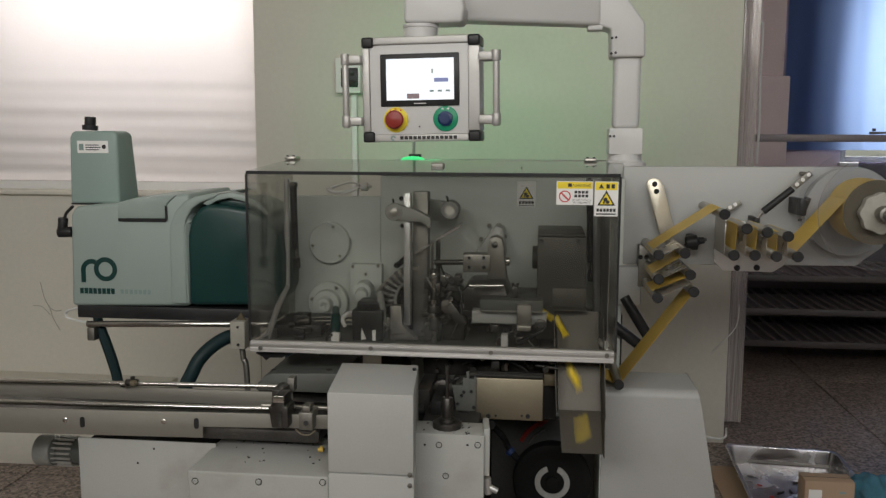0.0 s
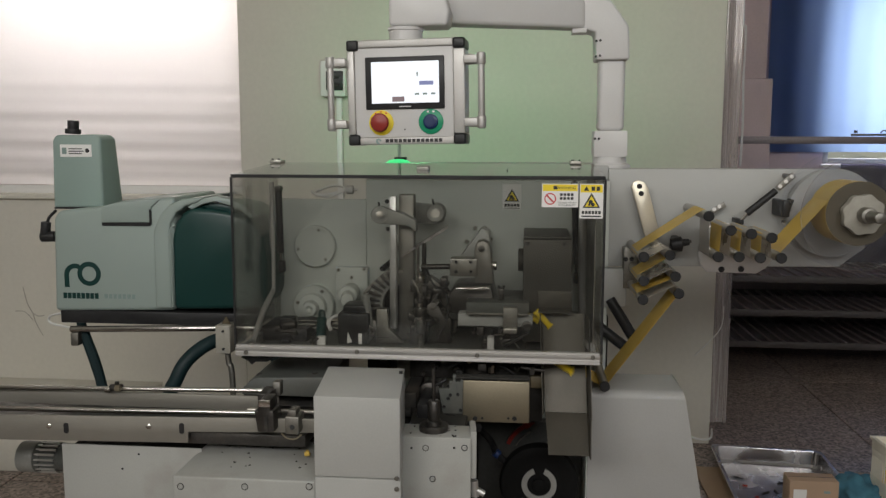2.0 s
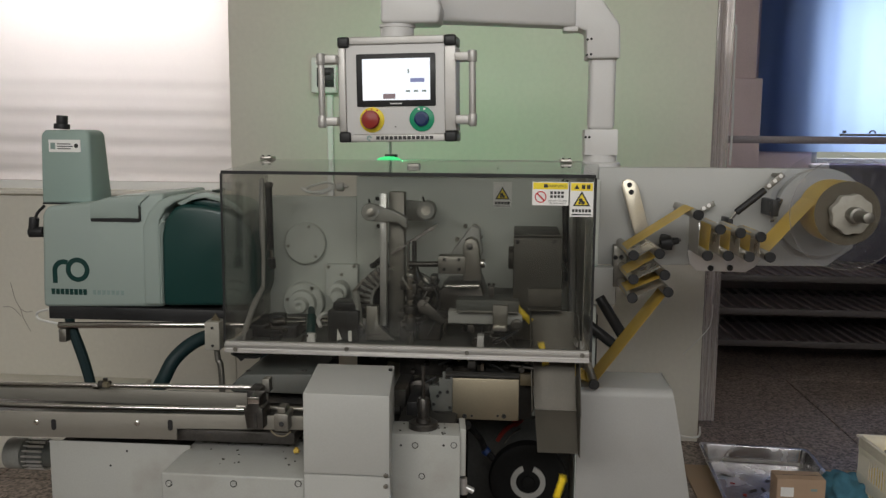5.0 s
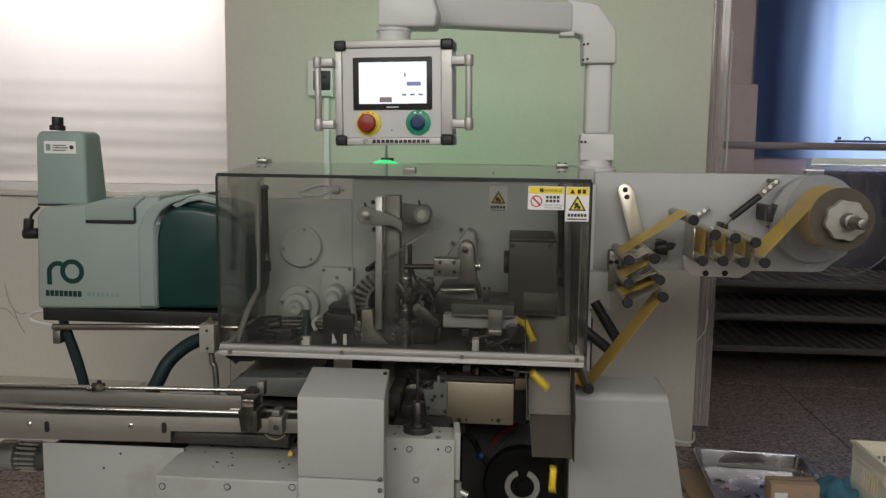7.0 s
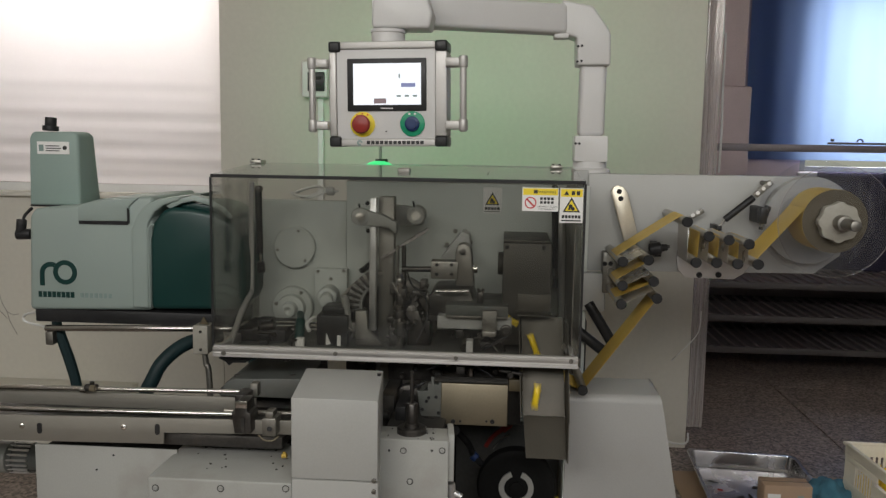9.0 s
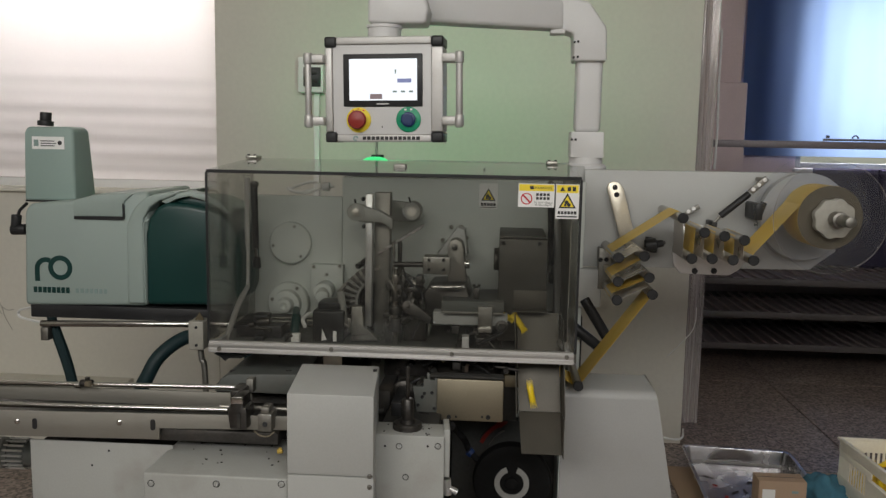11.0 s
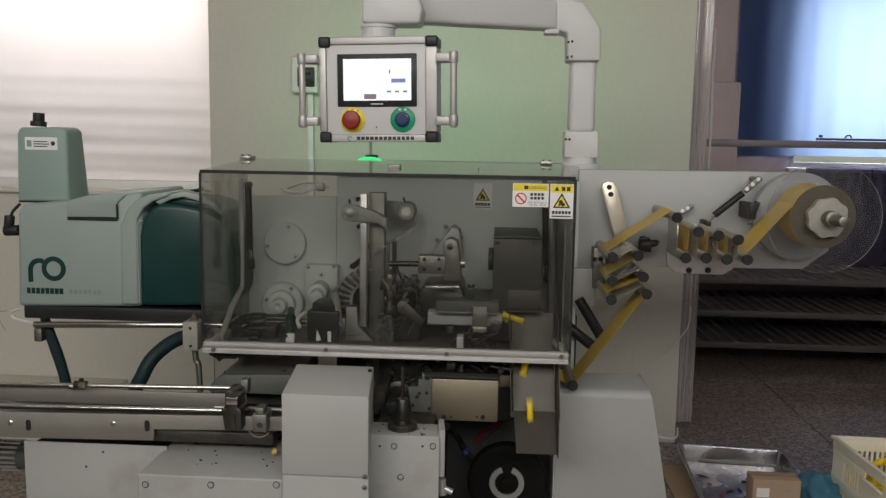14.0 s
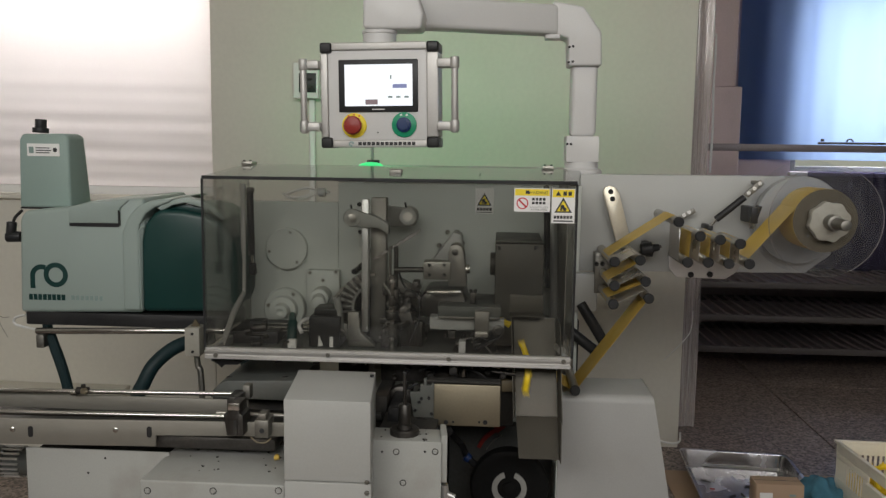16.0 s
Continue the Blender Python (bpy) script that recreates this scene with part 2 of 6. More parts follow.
def finish(bm, name, material, smooth=35):
    bmesh.ops.recalc_face_normals(bm, faces=bm.faces)
    me = bpy.data.meshes.new(name)
    bm.to_mesh(me)
    bm.free()
    for p in me.polygons:
        p.use_smooth = True
    me.set_sharp_from_angle(angle=radians(smooth))
    me.materials.append(material)
    return me


def part(name, bm, material, parent=None, label="", at=None, smooth=35):
    """Links bm, built in world coordinates, as one mesh under parent; at: its own pivot."""
    base = ORIGIN[parent] if parent else Vector((0, 0, 0))
    own = Vector(at) if at is not None else base
    bmesh.ops.translate(bm, verts=bm.verts, vec=-own)
    ob = new(name, finish(bm, name, material, smooth))
    ob.location = own - base
    ORIGIN[ob] = own
    if parent:
        ob.parent = parent
    if label:
        ob["label"] = label
    return ob


def solo(name, bm, material, label, category, at=None, group="", kind="", smooth=35):
    """A thing of one mesh."""
    if at is None:
        lo = [min(v.co[i] for v in bm.verts) for i in range(3)]
        hi = [max(v.co[i] for v in bm.verts) for i in range(3)]
        at = ((lo[0] + hi[0]) / 2, (lo[1] + hi[1]) / 2, lo[2])
    return tagged(part(name, bm, material, None, "", at, smooth), label, category, group, kind)


def bevel(bm, geom_edges, w, seg=2):
    if w > 0:
        sharp = [e for e in geom_edges if len(e.link_faces) == 2 and e.calc_face_angle(0) > 0.5]
        bmesh.ops.bevel(bm, geom=sharp, offset=w, segments=seg, affect="EDGES", profile=0.5, clamp_overlap=True)


def add(bm, other):
    me = bpy.data.meshes.new("tmp")
    other.to_mesh(me)
    other.free()
    bm.from_mesh(me)
    bpy.data.meshes.remove(me)
    return bm


def join(*bms):
    first = bms[0]
    for b in bms[1:]:
        add(first, b)
    return first


def box(x0, x1, y0, y1, z0, z1, w=0.002, seg=2):
    bm = bmesh.new()
    bmesh.ops.create_cube(bm, size=1)
    for v in bm.verts:
        v.co = Vector(((x0 + x1) / 2 + v.co.x * (x1 - x0), (y0 + y1) / 2 + v.co.y * (y1 - y0), (z0 + z1) / 2 + v.co.z * (z1 - z0)))
    bmesh.ops.recalc_face_normals(bm, faces=bm.faces)
    bevel(bm, bm.edges[:], w, seg)
    return bm


def prism(pts, y0, y1, w=0.002, seg=2):
    """A polygon of (x, z) drawn out from y0 to y1."""
    bm = bmesh.new()
    a = [bm.verts.new((x, y0, z)) for x, z in pts]
    b = [bm.verts.new((x, y1, z)) for x, z in pts]
    bm.faces.new(a)
    bm.faces.new(b[::-1])
    for i in range(len(pts)):
        j = (i + 1) % len(pts)
        bm.faces.new((a[i], b[i], b[j], a[j]))
    bmesh.ops.recalc_face_normals(bm, faces=bm.faces)
    bevel(bm, bm.edges[:], w, seg)
    return bm


def prism_x(pts, x0, x1, w=0.002, seg=2):
    """A polygon of (y, z) drawn out from x0 to x1."""
    bm = prism(pts, x0, x1, w, seg)
    for v in bm.verts:
        v.co = Vector((v.co.y, v.co.x, v.co.z))
    bmesh.ops.recalc_face_normals(bm, faces=bm.faces)
    return bm


def cyl(p, q, r, seg=24, r2=None, w=0.0):
    p, q = Vector(p), Vector(q)
    bm = bmesh.new()
    bmesh.ops.create_cone(bm, cap_ends=True, segments=seg, radius1=r, radius2=r if r2 is None else r2, depth=(q - p).length)
    if w:
        rim = [e for e in bm.edges if e.calc_face_angle(0) > 1.0]
        bmesh.ops.bevel(bm, geom=rim, offset=w, segments=2, affect="EDGES", profile=0.5, clamp_overlap=True)
    turn = (q - p).to_track_quat("Z", "Y").to_matrix().to_4x4()
    bmesh.ops.transform(bm, matrix=Matrix.Translation((p + q) / 2) @ turn, verts=bm.verts)
    return bm


def lathe(profile, p, axis, seg=40):
    """Turns (radius, height) pairs about the axis through p."""
    bm = bmesh.new()
    turn = Vector(axis).to_track_quat("Z", "Y").to_matrix()
    rings = []
    for r, h in profile:
        rings.append([bm.verts.new(Vector(p) + turn @ Vector((r * math.cos(a), r * math.sin(a), h))) for a in (2 * math.pi * i / seg for i in range(seg))])
    for a, b in zip(rings, rings[1:]):
        for i in range(seg):
            bm.faces.new((a[i], a[(i + 1) % seg], b[(i + 1) % seg], b[i]))
    for ring in (rings[0], rings[-1]):
        if (ring[0].co - ring[1].co).length > 1e-5:
            bm.faces.new(ring)
    bmesh.ops.remove_doubles(bm, verts=bm.verts, dist=1e-6)
    bmesh.ops.recalc_face_normals(bm, faces=bm.faces)
    return bm


def smooth_path(pts, n=8):
    pts = [Vector(p) for p in pts]
    ext = [2 * pts[0] - pts[1], *pts, 2 * pts[-1] - pts[-2]]
    out = []
    for i in range(1, len(ext) - 2):
        a, b, c, d = ext[i - 1:i + 3]
        for k in range(n):
            t = k / n
            out.append(0.5 * ((2 * b) + (c - a) * t + (2 * a - 5 * b + 4 * c - d) * t * t + (3 * b - a - 3 * c + d) * t ** 3))
    return [*out, pts[-1]]


def tube(pts, r, seg=10, n=8, bend=True):
    path = smooth_path(pts, n) if bend else [Vector(p) for p in pts]
    bm = bmesh.new()
    rings, side = [], None
    for i, p in enumerate(path):
        d = (path[min(i + 1, len(path) - 1)] - path[max(i - 1, 0)]).normalized()
        if side is None:
            side = d.orthogonal().normalized()
        side = (side - d * side.dot(d)).normalized()
        up = d.cross(side)
        rings.append([bm.verts.new(p + r * (math.cos(a) * side + math.sin(a) * up)) for a in (2 * math.pi * k / seg for k in range(seg))])
    for a, b in zip(rings, rings[1:]):
        for i in range(seg):
            bm.faces.new((a[i], a[(i + 1) % seg], b[(i + 1) % seg], b[i]))
    bm.faces.new(rings[0])
    bm.faces.new(rings[-1][::-1])
    return bm


def band(pts, y0, y1, t=0.0006):
    """A strip that follows (x, z) points and spans y0 to y1."""
    bm = bmesh.new()
    rows_ = []
    for x, z in pts:
        rows_.append((bm.verts.new((x, y0, z)), bm.verts.new((x, y1, z))))
    for (a, b), (c, d) in zip(rows_, rows_[1:]):
        bm.faces.new((a, b, d, c))
    bmesh.ops.recalc_face_normals(bm, faces=bm.faces)
    bmesh.ops.solidify(bm, geom=bm.faces[:], thickness=t)
    return bm


def arc(cx, cz, r, a0, a1, n=16):
    return [(cx + r * math.cos(radians(a0 + (a1 - a0) * i / n)), cz + r * math.sin(radians(a0 + (a1 - a0) * i / n))) for i in range(n + 1)]


def ring_sector(cx, cz, r0, r1, a0, a1, y0, y1, n=28, w=0.0):
    return prism(arc(cx, cz, r1, a0, a1, n) + arc(cx, cz, r0, a1, a0, n), y0, y1, w)


def rounded(x0, x1, z0, z1, r, n=5):
    return arc(x1 - r, z1 - r, r, 0, 90, n) + arc(x0 + r, z1 - r, r, 90, 180, n) + arc(x0 + r, z0 + r, r, 180, 270, n) + arc(x1 - r, z0 + r, r, 270, 360, n)


def hex_bolt(p, r, parent, name="bolt", material=None):
    """A socket-head bolt that faces the room."""
    x, y, z = p
    b = part(name, lathe([(r, 0.001), (r, -r * 0.5), (r * 0.85, -r * 0.65), (r * 0.5, -r * 0.65), (r * 0.5, -r * 0.2), (0.0001, -r * 0.2)], p, (0, 1, 0), 16), material or DULL, parent)
    return b


# ---- the room ----
NORTH = 4.2
ground = solo("ground", box(-6, 9, -5, 12, -0.12, -0.012, 0), JOINT, "dark bedding under the terrazzo slabs", "ground", kind="structure")
floor = thing("floor", (0, 0, 0), "dark speckled terrazzo floor slabs with thin joints", "floor", kind="structure")
for i in range(-3, 5):
    for j in range(-3, 4):
        x, y = 1.73 + 2.0 * (i - 1), 5.41 + 2.0 * j
        part("slab", box(x + 0.004, x + 1.996, y - 1.996, y - 0.004, -0.012, 0, 0.0015, 1), FLOOR, floor)

WX = 0.930      # end of the north wall
wall_north = thing("wall_north", (0, NORTH, 0), "pale green-grey painted plaster wall with window opening", "wall", kind="structure")
part("wall_panel", box(-1.44, WX, NORTH, NORTH + 0.42, 0, 4.5, 0.004), WALL, wall_north)
part("wall_panel", box(-5.0, -1.442, NORTH, NORTH + 0.42, 0, 1.20, 0), WALL, wall_north)
part("wall_panel", box(-5.0, -1.442, NORTH, NORTH + 0.42, 3.0, 4.5, 0), WALL, wall_north)
part("wall_panel", box(-5.0, -3.6, NORTH, NORTH + 0.42, 1.202, 2.998, 0), WALL, wall_north)
part("wall_plinth", box(-5.0, -1.902, 3.51, NORTH - 0.002, 0, 0.236, 0.004), WALL, wall_north)
solo("wall_west", box(-5.2, -5.0, -2.4, 9, 0, 4.5, 0), SIDEWALL, "plain unseen side wall toned to set the bounce light", "wall", kind="structure")
solo("wall_east", box(6.5, 6.7, -2.4, 9, 0, 4.5, 0), SIDEWALL, "plain unseen side wall toned to set the bounce light", "wall", kind="structure")
wall_south = thing("wall_south", (0, -2.2, 0), "plain unseen wall toned for bounce light, with a wide window opening", "wall", kind="structure")
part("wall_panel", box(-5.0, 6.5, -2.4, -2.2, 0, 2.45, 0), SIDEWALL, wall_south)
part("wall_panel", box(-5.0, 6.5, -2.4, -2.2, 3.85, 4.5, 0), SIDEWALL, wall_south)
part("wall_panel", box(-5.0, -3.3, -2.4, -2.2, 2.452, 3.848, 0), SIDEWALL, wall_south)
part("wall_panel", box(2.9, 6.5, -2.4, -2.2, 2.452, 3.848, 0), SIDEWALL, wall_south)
solo("ceiling", box(-5.2, 6.7, -2.4, 9, 4.502, 4.65, 0), CEIL, "white painted ceiling", "ceiling", kind="structure")
FAR = 7.6
wall_far = thing("wall_far", (2, FAR, 0), "dull pink painted wall of the back room with a window opening", "wall", kind="structure")
FX = 2.531
FS = 1.312
part("wall_panel", box(-5.0, FX, FAR, FAR + 0.3, 0, 4.5, 0), FARWALL, wall_far)
part("wall_panel", box(FX + 0.002, 6.5, FAR, FAR + 0.3, 0, FS, 0), FARWALL, wall_far)
part("wall_panel", box(FX + 0.002, 6.5, FAR, FAR + 0.3, 2.9, 4.5, 0), FARWALL, wall_far)
part("wall_panel", box(5.0, 6.5, FAR, FAR + 0.3, FS + 0.002, 2.898, 0), FARWALL, wall_far)

# ---- windows, blind, curtain ----
window_1 = thing("window_1", (-2.5, 4.4, 1.2), "daylit window behind a lowered white blind", "window", kind="structure")
part("window_frame", join(box(-3.598, -3.55, 4.45, 4.5, 1.202, 2.998), box(-1.49, -1.444, 4.45, 4.5, 1.202, 2.998), box(-3.55, -1.49, 4.45, 4.5, 1.202, 1.25), box(-3.55, -1.49, 4.45, 4.5, 2.95, 2.998)), WHITE, window_1)
part("window_sill", box(-3.62, -1.43, 4.165, 4.44, 1.201, 1.222, 0.006), WALL, window_1)


def wavy_sheet(x0, x1, z0, z1, y, nx, nz, shape, thick=0.002):
    bm = bmesh.new()
    g = [[bm.verts.new((x0 + (x1 - x0) * i / nx, y + shape(x0 + (x1 - x0) * i / nx, z0 + (z1 - z0) * k / nz), z0 + (z1 - z0) * k / nz)) for i in range(nx + 1)] for k in range(nz + 1)]
    for k in range(nz):
        for i in range(nx):
            bm.faces.new((g[k][i], g[k][i + 1], g[k + 1][i + 1], g[k + 1][i]))
    bmesh.ops.recalc_face_normals(bm, faces=bm.faces)
    bmesh.ops.solidify(bm, geom=bm.faces[:], thickness=thick)
    return bm


def blind_fold(x, z):
    low = max(0.0, min(1.0, (1.95 - z) / 0.6))
    return low * (0.006 * math.sin(z * 46 + 0.5 * math.sin(x * 2.1)) + 0.004 * math.sin(z * 83 + x * 1.3)) + 0.003 * math.sin(x * 5 + z * 2)


blind = thing("roller_blind", (-2.5, 4.3, 1.26), "white fabric roller blind lowered over a bright window", "blind")
part("fabric", wavy_sheet(-3.58, -1.462, 1.27, 2.99, 4.30, 40, 110, blind_fold), BLIND, blind)
part("bottom_bar", box(-3.58, -1.462, 4.285, 4.31, 1.225, 1.268, 0.006), PAPER, blind)
part("pull_cord", tube([(-1.452, 4.25, 2.9), (-1.452, 4.248, 2.0), (-1.45, 4.25, 1.35)], 0.002, 6), CABLE, blind)

window_2 = thing("window_2", (3.5, 7.7, FS), "bright window of the back room behind a blue curtain", "window", kind="structure")
part("window_frame", join(box(FX + 0.004, FX + 0.05, 7.62, 7.7, FS + 0.004, 2.896), box(4.95, 4.998, 7.62, 7.7, FS + 0.004, 2.896), box(FX + 0.05, 4.95, 7.62, 7.7, FS + 0.004, FS + 0.05), box(FX + 0.05, 4.95, 7.62, 7.7, 2.85, 2.896)), WHITE, window_2)
part("window_sill", box(FX - 0.02, 5.0, 7.54, 7.6, FS - 0.03, FS, 0.004), PAPER, window_2)


def curtain_fold(x, z):
    return 0.013 * math.sin(x * 11 + 0.9 * z) + 0.004 * math.sin(x * 29 + 1.1 - 0.7 * z)


solo("curtain", wavy_sheet(2.019, 5.6, 1.419, 4.5, 7.50, 220, 6, curtain_fold), CURTAIN, "dark blue cloth curtain hanging before a bright window", "curtain")
pillar = thing("pillar", (1.755, 6.9, 0), "dull pink painted pillar with a thicker lower part", "pillar", kind="structure")
part("shaft", box(1.467, 1.850, 6.93, 7.3, 1.991, 4.5, 0.01), FARWALL, pillar)
part("base", box(1.489, 1.897, 6.9, 7.3, 0, 1.991 - 0.001, 0.01), FARWALL, pillar)
strip = thing("strip_curtain", (1.03, 4.4, 3.2), "clear plastic strip curtain drawn aside at a wall opening", "curtain")
part("strip", wavy_sheet(WX + 0.003, 1.029, 0.08, 4.5, 4.3, 10, 4, lambda x, z: 0.006 * math.sin(x * 90)), STRIP, strip)
part("strip", wavy_sheet(WX + 0.006, 1.033, 0.6, 4.5, 4.36, 10, 4, lambda x, z: 0.006 * math.sin(x * 70 + 1)), STRIP, strip)
solo("cord", tube([(1.074, 4.5, 4.5), (1.074, 4.500, 2.317), (1.090, 4.500, 2.066), (1.090, 4.500, 1.811), (1.096, 4.500, 1.581), (1.093, 4.500, 1.378)], 0.006, 8), CABLE, "white electric cord hanging beside the strip curtain", "cable")

# ---- wall fittings ----
outlet = thing("wall_socket", (-0.947, 4.170, 1.722), "white surface socket box with black outlets on the wall", "socket")
ox0, ox1, oz0, oz1 = -1.008, -0.882, 1.719, 1.890
part("housing", box(ox0, ox1, 4.13, 4.199, oz0, oz1, 0.008), PAPER, outlet)
part("socket_face", box(ox0 + 0.03, ox1 - 0.012, 4.122, 4.131, oz0 + 0.028, oz1 - 0.05, 0.004), BLACK, outlet)
for k in range(2):
    part("plug_hole", box(ox0 + 0.05, ox1 - 0.03, 4.118, 4.124, oz0 + 0.045 + k * 0.04, oz0 + 0.06 + k * 0.04, 0.002), VOID, outlet)
solo("conduit", box(-0.939, -0.911, 4.172, 4.199, 0.02, oz0 - 0.001, 0.004), PAPER, "white plastic cable conduit running down the wall", "conduit")
for pts in (((-2.651, 0.732), (-2.631, 0.643), (-2.604, 0.590), (-2.590, 0.540), (-2.553, 0.470)), ((-2.604, 0.590), (-2.571, 0.575), (-2.540, 0.580)), ((-2.70, 0.60), (-2.649, 0.597), (-2.604, 0.553))):
    part("crack", tube([(x, NORTH, z) for x, z in pts], 0.002, 5, 5), CRACK, wall_north, "dark crack in the plaster")
solo("wall_cable", tube([(0.950, 4.100, 0.721), (0.953, 4.120, 0.647), (0.936, 4.150, 0.578), (0.837, 4.180, 0.453)], 0.0022, 8), CABLE, "thin white cable looped against the wall", "cable")
solo("floor_cable", tube([(0.664, 3.900, 0.226), (0.756, 3.950, 0.135), (0.836, 3.950, 0.110), (0.888, 3.980, 0.109), (0.918, 4.100, 0.111)], 0.005, 8), CABLE, "white cable loop behind the guard", "cable")
solo("power_cable", tube([(-0.731, 2.850, 1.330), (-0.704, 2.820, 1.319), (-0.661, 2.820, 1.321), (-0.613, 2.830, 1.341), (-0.651, 2.860, 1.350), (-0.706, 2.860, 1.334), (-0.715, 2.840, 1.323), (-0.665, 2.820, 1.314), (-0.619, 2.820, 1.330), (-0.604, 2.840, 1.337)], 0.0045, 8), CABLE, "coiled white power cable lying on the machine head", "cable")
solo("plug", join(cyl((-0.608, 2.840, 1.337), (-0.583, 2.840, 1.337), 0.0151, 14, w=0.003), cyl((-0.583, 2.840, 1.337), (-0.569, 2.840, 1.337), 0.005, 10)), ARM, "grey cable plug at the coiled cable's end", "plug")
# ---- hot melt unit on its stand ----
MY = 2.5
melt = thing("hot_melt_unit", (-1.190, 2.500, 0.929), "pale mint and dark teal hot-melt glue unit", "glue machine")
body = part("body", prism([(-1.476, 0.966), (-1.465, 1.260), (-1.449, 1.284), (-1.308, 1.299), (-1.247, 1.316), (-1.071, 1.331), (-1.082, 0.976)], MY, MY + 0.36, 0.014, 3), MINT, melt)
part("lid", prism([(-1.305, 1.250), (-1.303, 1.298), (-1.242, 1.313), (-1.115, 1.324), (-1.144, 1.298), (-1.148, 1.252)], MY - 0.008, MY + 0.20, 0.003), MINT, melt)
part("lid_gap", box(-1.149, -1.145, MY - 0.0095, MY + 0.01, 1.245, 1.292, 0), BLACK, melt)
part("motor_gap", box(-1.502, -1.345, 2.575, 2.70, 1.2845, 1.290, 0), BLACK, melt)
part("lid_gap", box(-1.305, -1.150, MY - 0.003, MY + 0.01, 1.240, 1.251, 0), BLACK, melt)
tank = [(-1.081, 0.981), (-1.079, 1.200), (-1.068, 1.249), (-1.040, 1.284), (-1.012, 1.298), (-0.947, 1.296), (-0.877, 1.284), (-0.820, 1.255), (-0.793, 1.208), (-0.783, 1.148), (-0.784, 1.035), (-0.802, 0.989)]
part("tank_cover", prism(tank, MY - 0.012, MY + 0.34, 0.016, 3), TEAL, melt, "dark teal plastic tank cover")
part("shoulder", prism([(-1.140, 0.985), (-1.138, 1.225), (-1.116, 1.275), (-1.086, 1.306), (-1.048, 1.323), (-0.974, 1.331), (-0.995, 1.316), (-1.034, 1.303), (-1.063, 1.283), (-1.084, 1.248), (-1.086, 1.225), (-1.088, 0.985)], MY - 0.010, MY + 0.30, 0.008, 3), MINT, melt, "pale mint curved shoulder")
part("shoulder_lip", tube([(-1.0835, MY - 0.010, 0.99), (-1.0835, MY - 0.011, 1.20), (-1.080, MY - 0.012, 1.235), (-1.064, MY - 0.013, 1.246)], 0.0025, 6), MINT, melt)
part("bow_handle", prism([(-1.031, 1.300), (-0.991, 1.324), (-0.942, 1.335), (-0.889, 1.324), (-0.846, 1.301), (-0.820, 1.271), (-0.834, 1.267), (-0.862, 1.291), (-0.900, 1.307), (-0.942, 1.318), (-0.981, 1.310), (-1.015, 1.293)], MY - 0.002, MY + 0.05, 0.003), MINT, melt, "pale mint bow handle")
part("grip", prism([(-1.000, 1.300), (-0.960, 1.312), (-0.905, 1.305), (-0.868, 1.290), (-0.880, 1.280)], MY + 0.02, MY + 0.25, 0.004), TEAL, melt, "dark teal hollow under the handle")
part("tank_lid", prism([(-0.985, 1.292), (-0.935, 1.312), (-0.880, 1.300), (-0.830, 1.270), (-0.870, 1.276)], MY + 0.06, MY + 0.27, 0.006), MINT, melt, "pale mint lid of the tank")
bm = prism([(-1.508, 1.286), (-1.501, 1.500), (-1.491, 1.519), (-1.354, 1.521), (-1.340, 1.509), (-1.341, 1.289)], 2.58, 2.72, 0.012, 3)
for v in bm.verts:
    if v.co.y > 2.64:
        v.co.y -= 0.035 * (v.co.z - 1.286) / (1.500 - 1.286)
motor_box = part("motor_box", bm, MINT2, melt)
part("knob", join(cyl((-1.468, 2.650, 1.523), (-1.467, 2.650, 1.539), 0.0247, 20, w=0.002), cyl((-1.467, 2.650, 1.535), (-1.465, 2.650, 1.566), 0.0177, 20, w=0.002)), BLACK, melt, "black screw cap on the motor box")
part("label_plate", box(-1.474, -1.370, 2.5775, 2.5798, 1.450, 1.489, 0), PAPER, motor_box)
part("label_block", box(-1.468, -1.453, 2.5768, 2.5776, 1.459, 1.479, 0), GREY_INK, motor_box)
for k in range(3):
    z = 1.477 - 0.0075 * k
    part("label_line", box(-1.446, -1.402 + 0.006 * (k % 2), 2.5768, 2.5776, z - 0.003, z, 0), INK, motor_box)
part("label_mark", cyl((-1.384, 2.578, 1.470), (-1.384, 2.577, 1.470), 0.007, 16), INK, motor_box)
part("side_label", box(-1.345 - 0.004, -1.345 + 0.0012, 2.62, 2.68, 1.404, 1.439, 0), PAPER, motor_box)
part("latch", box(-1.359 - 0.006, -1.359 + 0.004, 2.61, 2.65, 1.463, 1.502, 0.002), BLACK, motor_box)
part("cable_elbow", join(cyl((-1.517, 2.600, 1.193), (-1.565, 2.600, 1.191), 0.0173, 18, w=0.002), cyl((-1.554, 2.600, 1.188), (-1.548, 2.600, 1.239), 0.0156, 18, w=0.002), tube([(-1.545, 2.600, 1.232), (-1.548, 2.620, 1.252), (-1.548, 2.660, 1.271)], 0.005, 8)), BLACK, melt, "black angled cable connector")
# emblem: plain shapes in dark green
ey0, ey1 = MY - 0.0014, MY + 0.002
part("emblem_arch", join(ring_sector(-1.401, 1.083, 0.0217, 0.0367, 65, 180, ey0, ey1), box(-1.401 - 0.0367, -1.401 - 0.0217, ey0, ey1, 1.045, 1.083 + 0.001, 0)), TEAL, body)
part("emblem_ring", join(ring_sector(-1.356, 1.088, 0.0233, 0.0383, 0, 180, ey0, ey1), ring_sector(-1.356, 1.088, 0.0233, 0.0383, 180, 360, ey0, ey1)), TEAL, body)
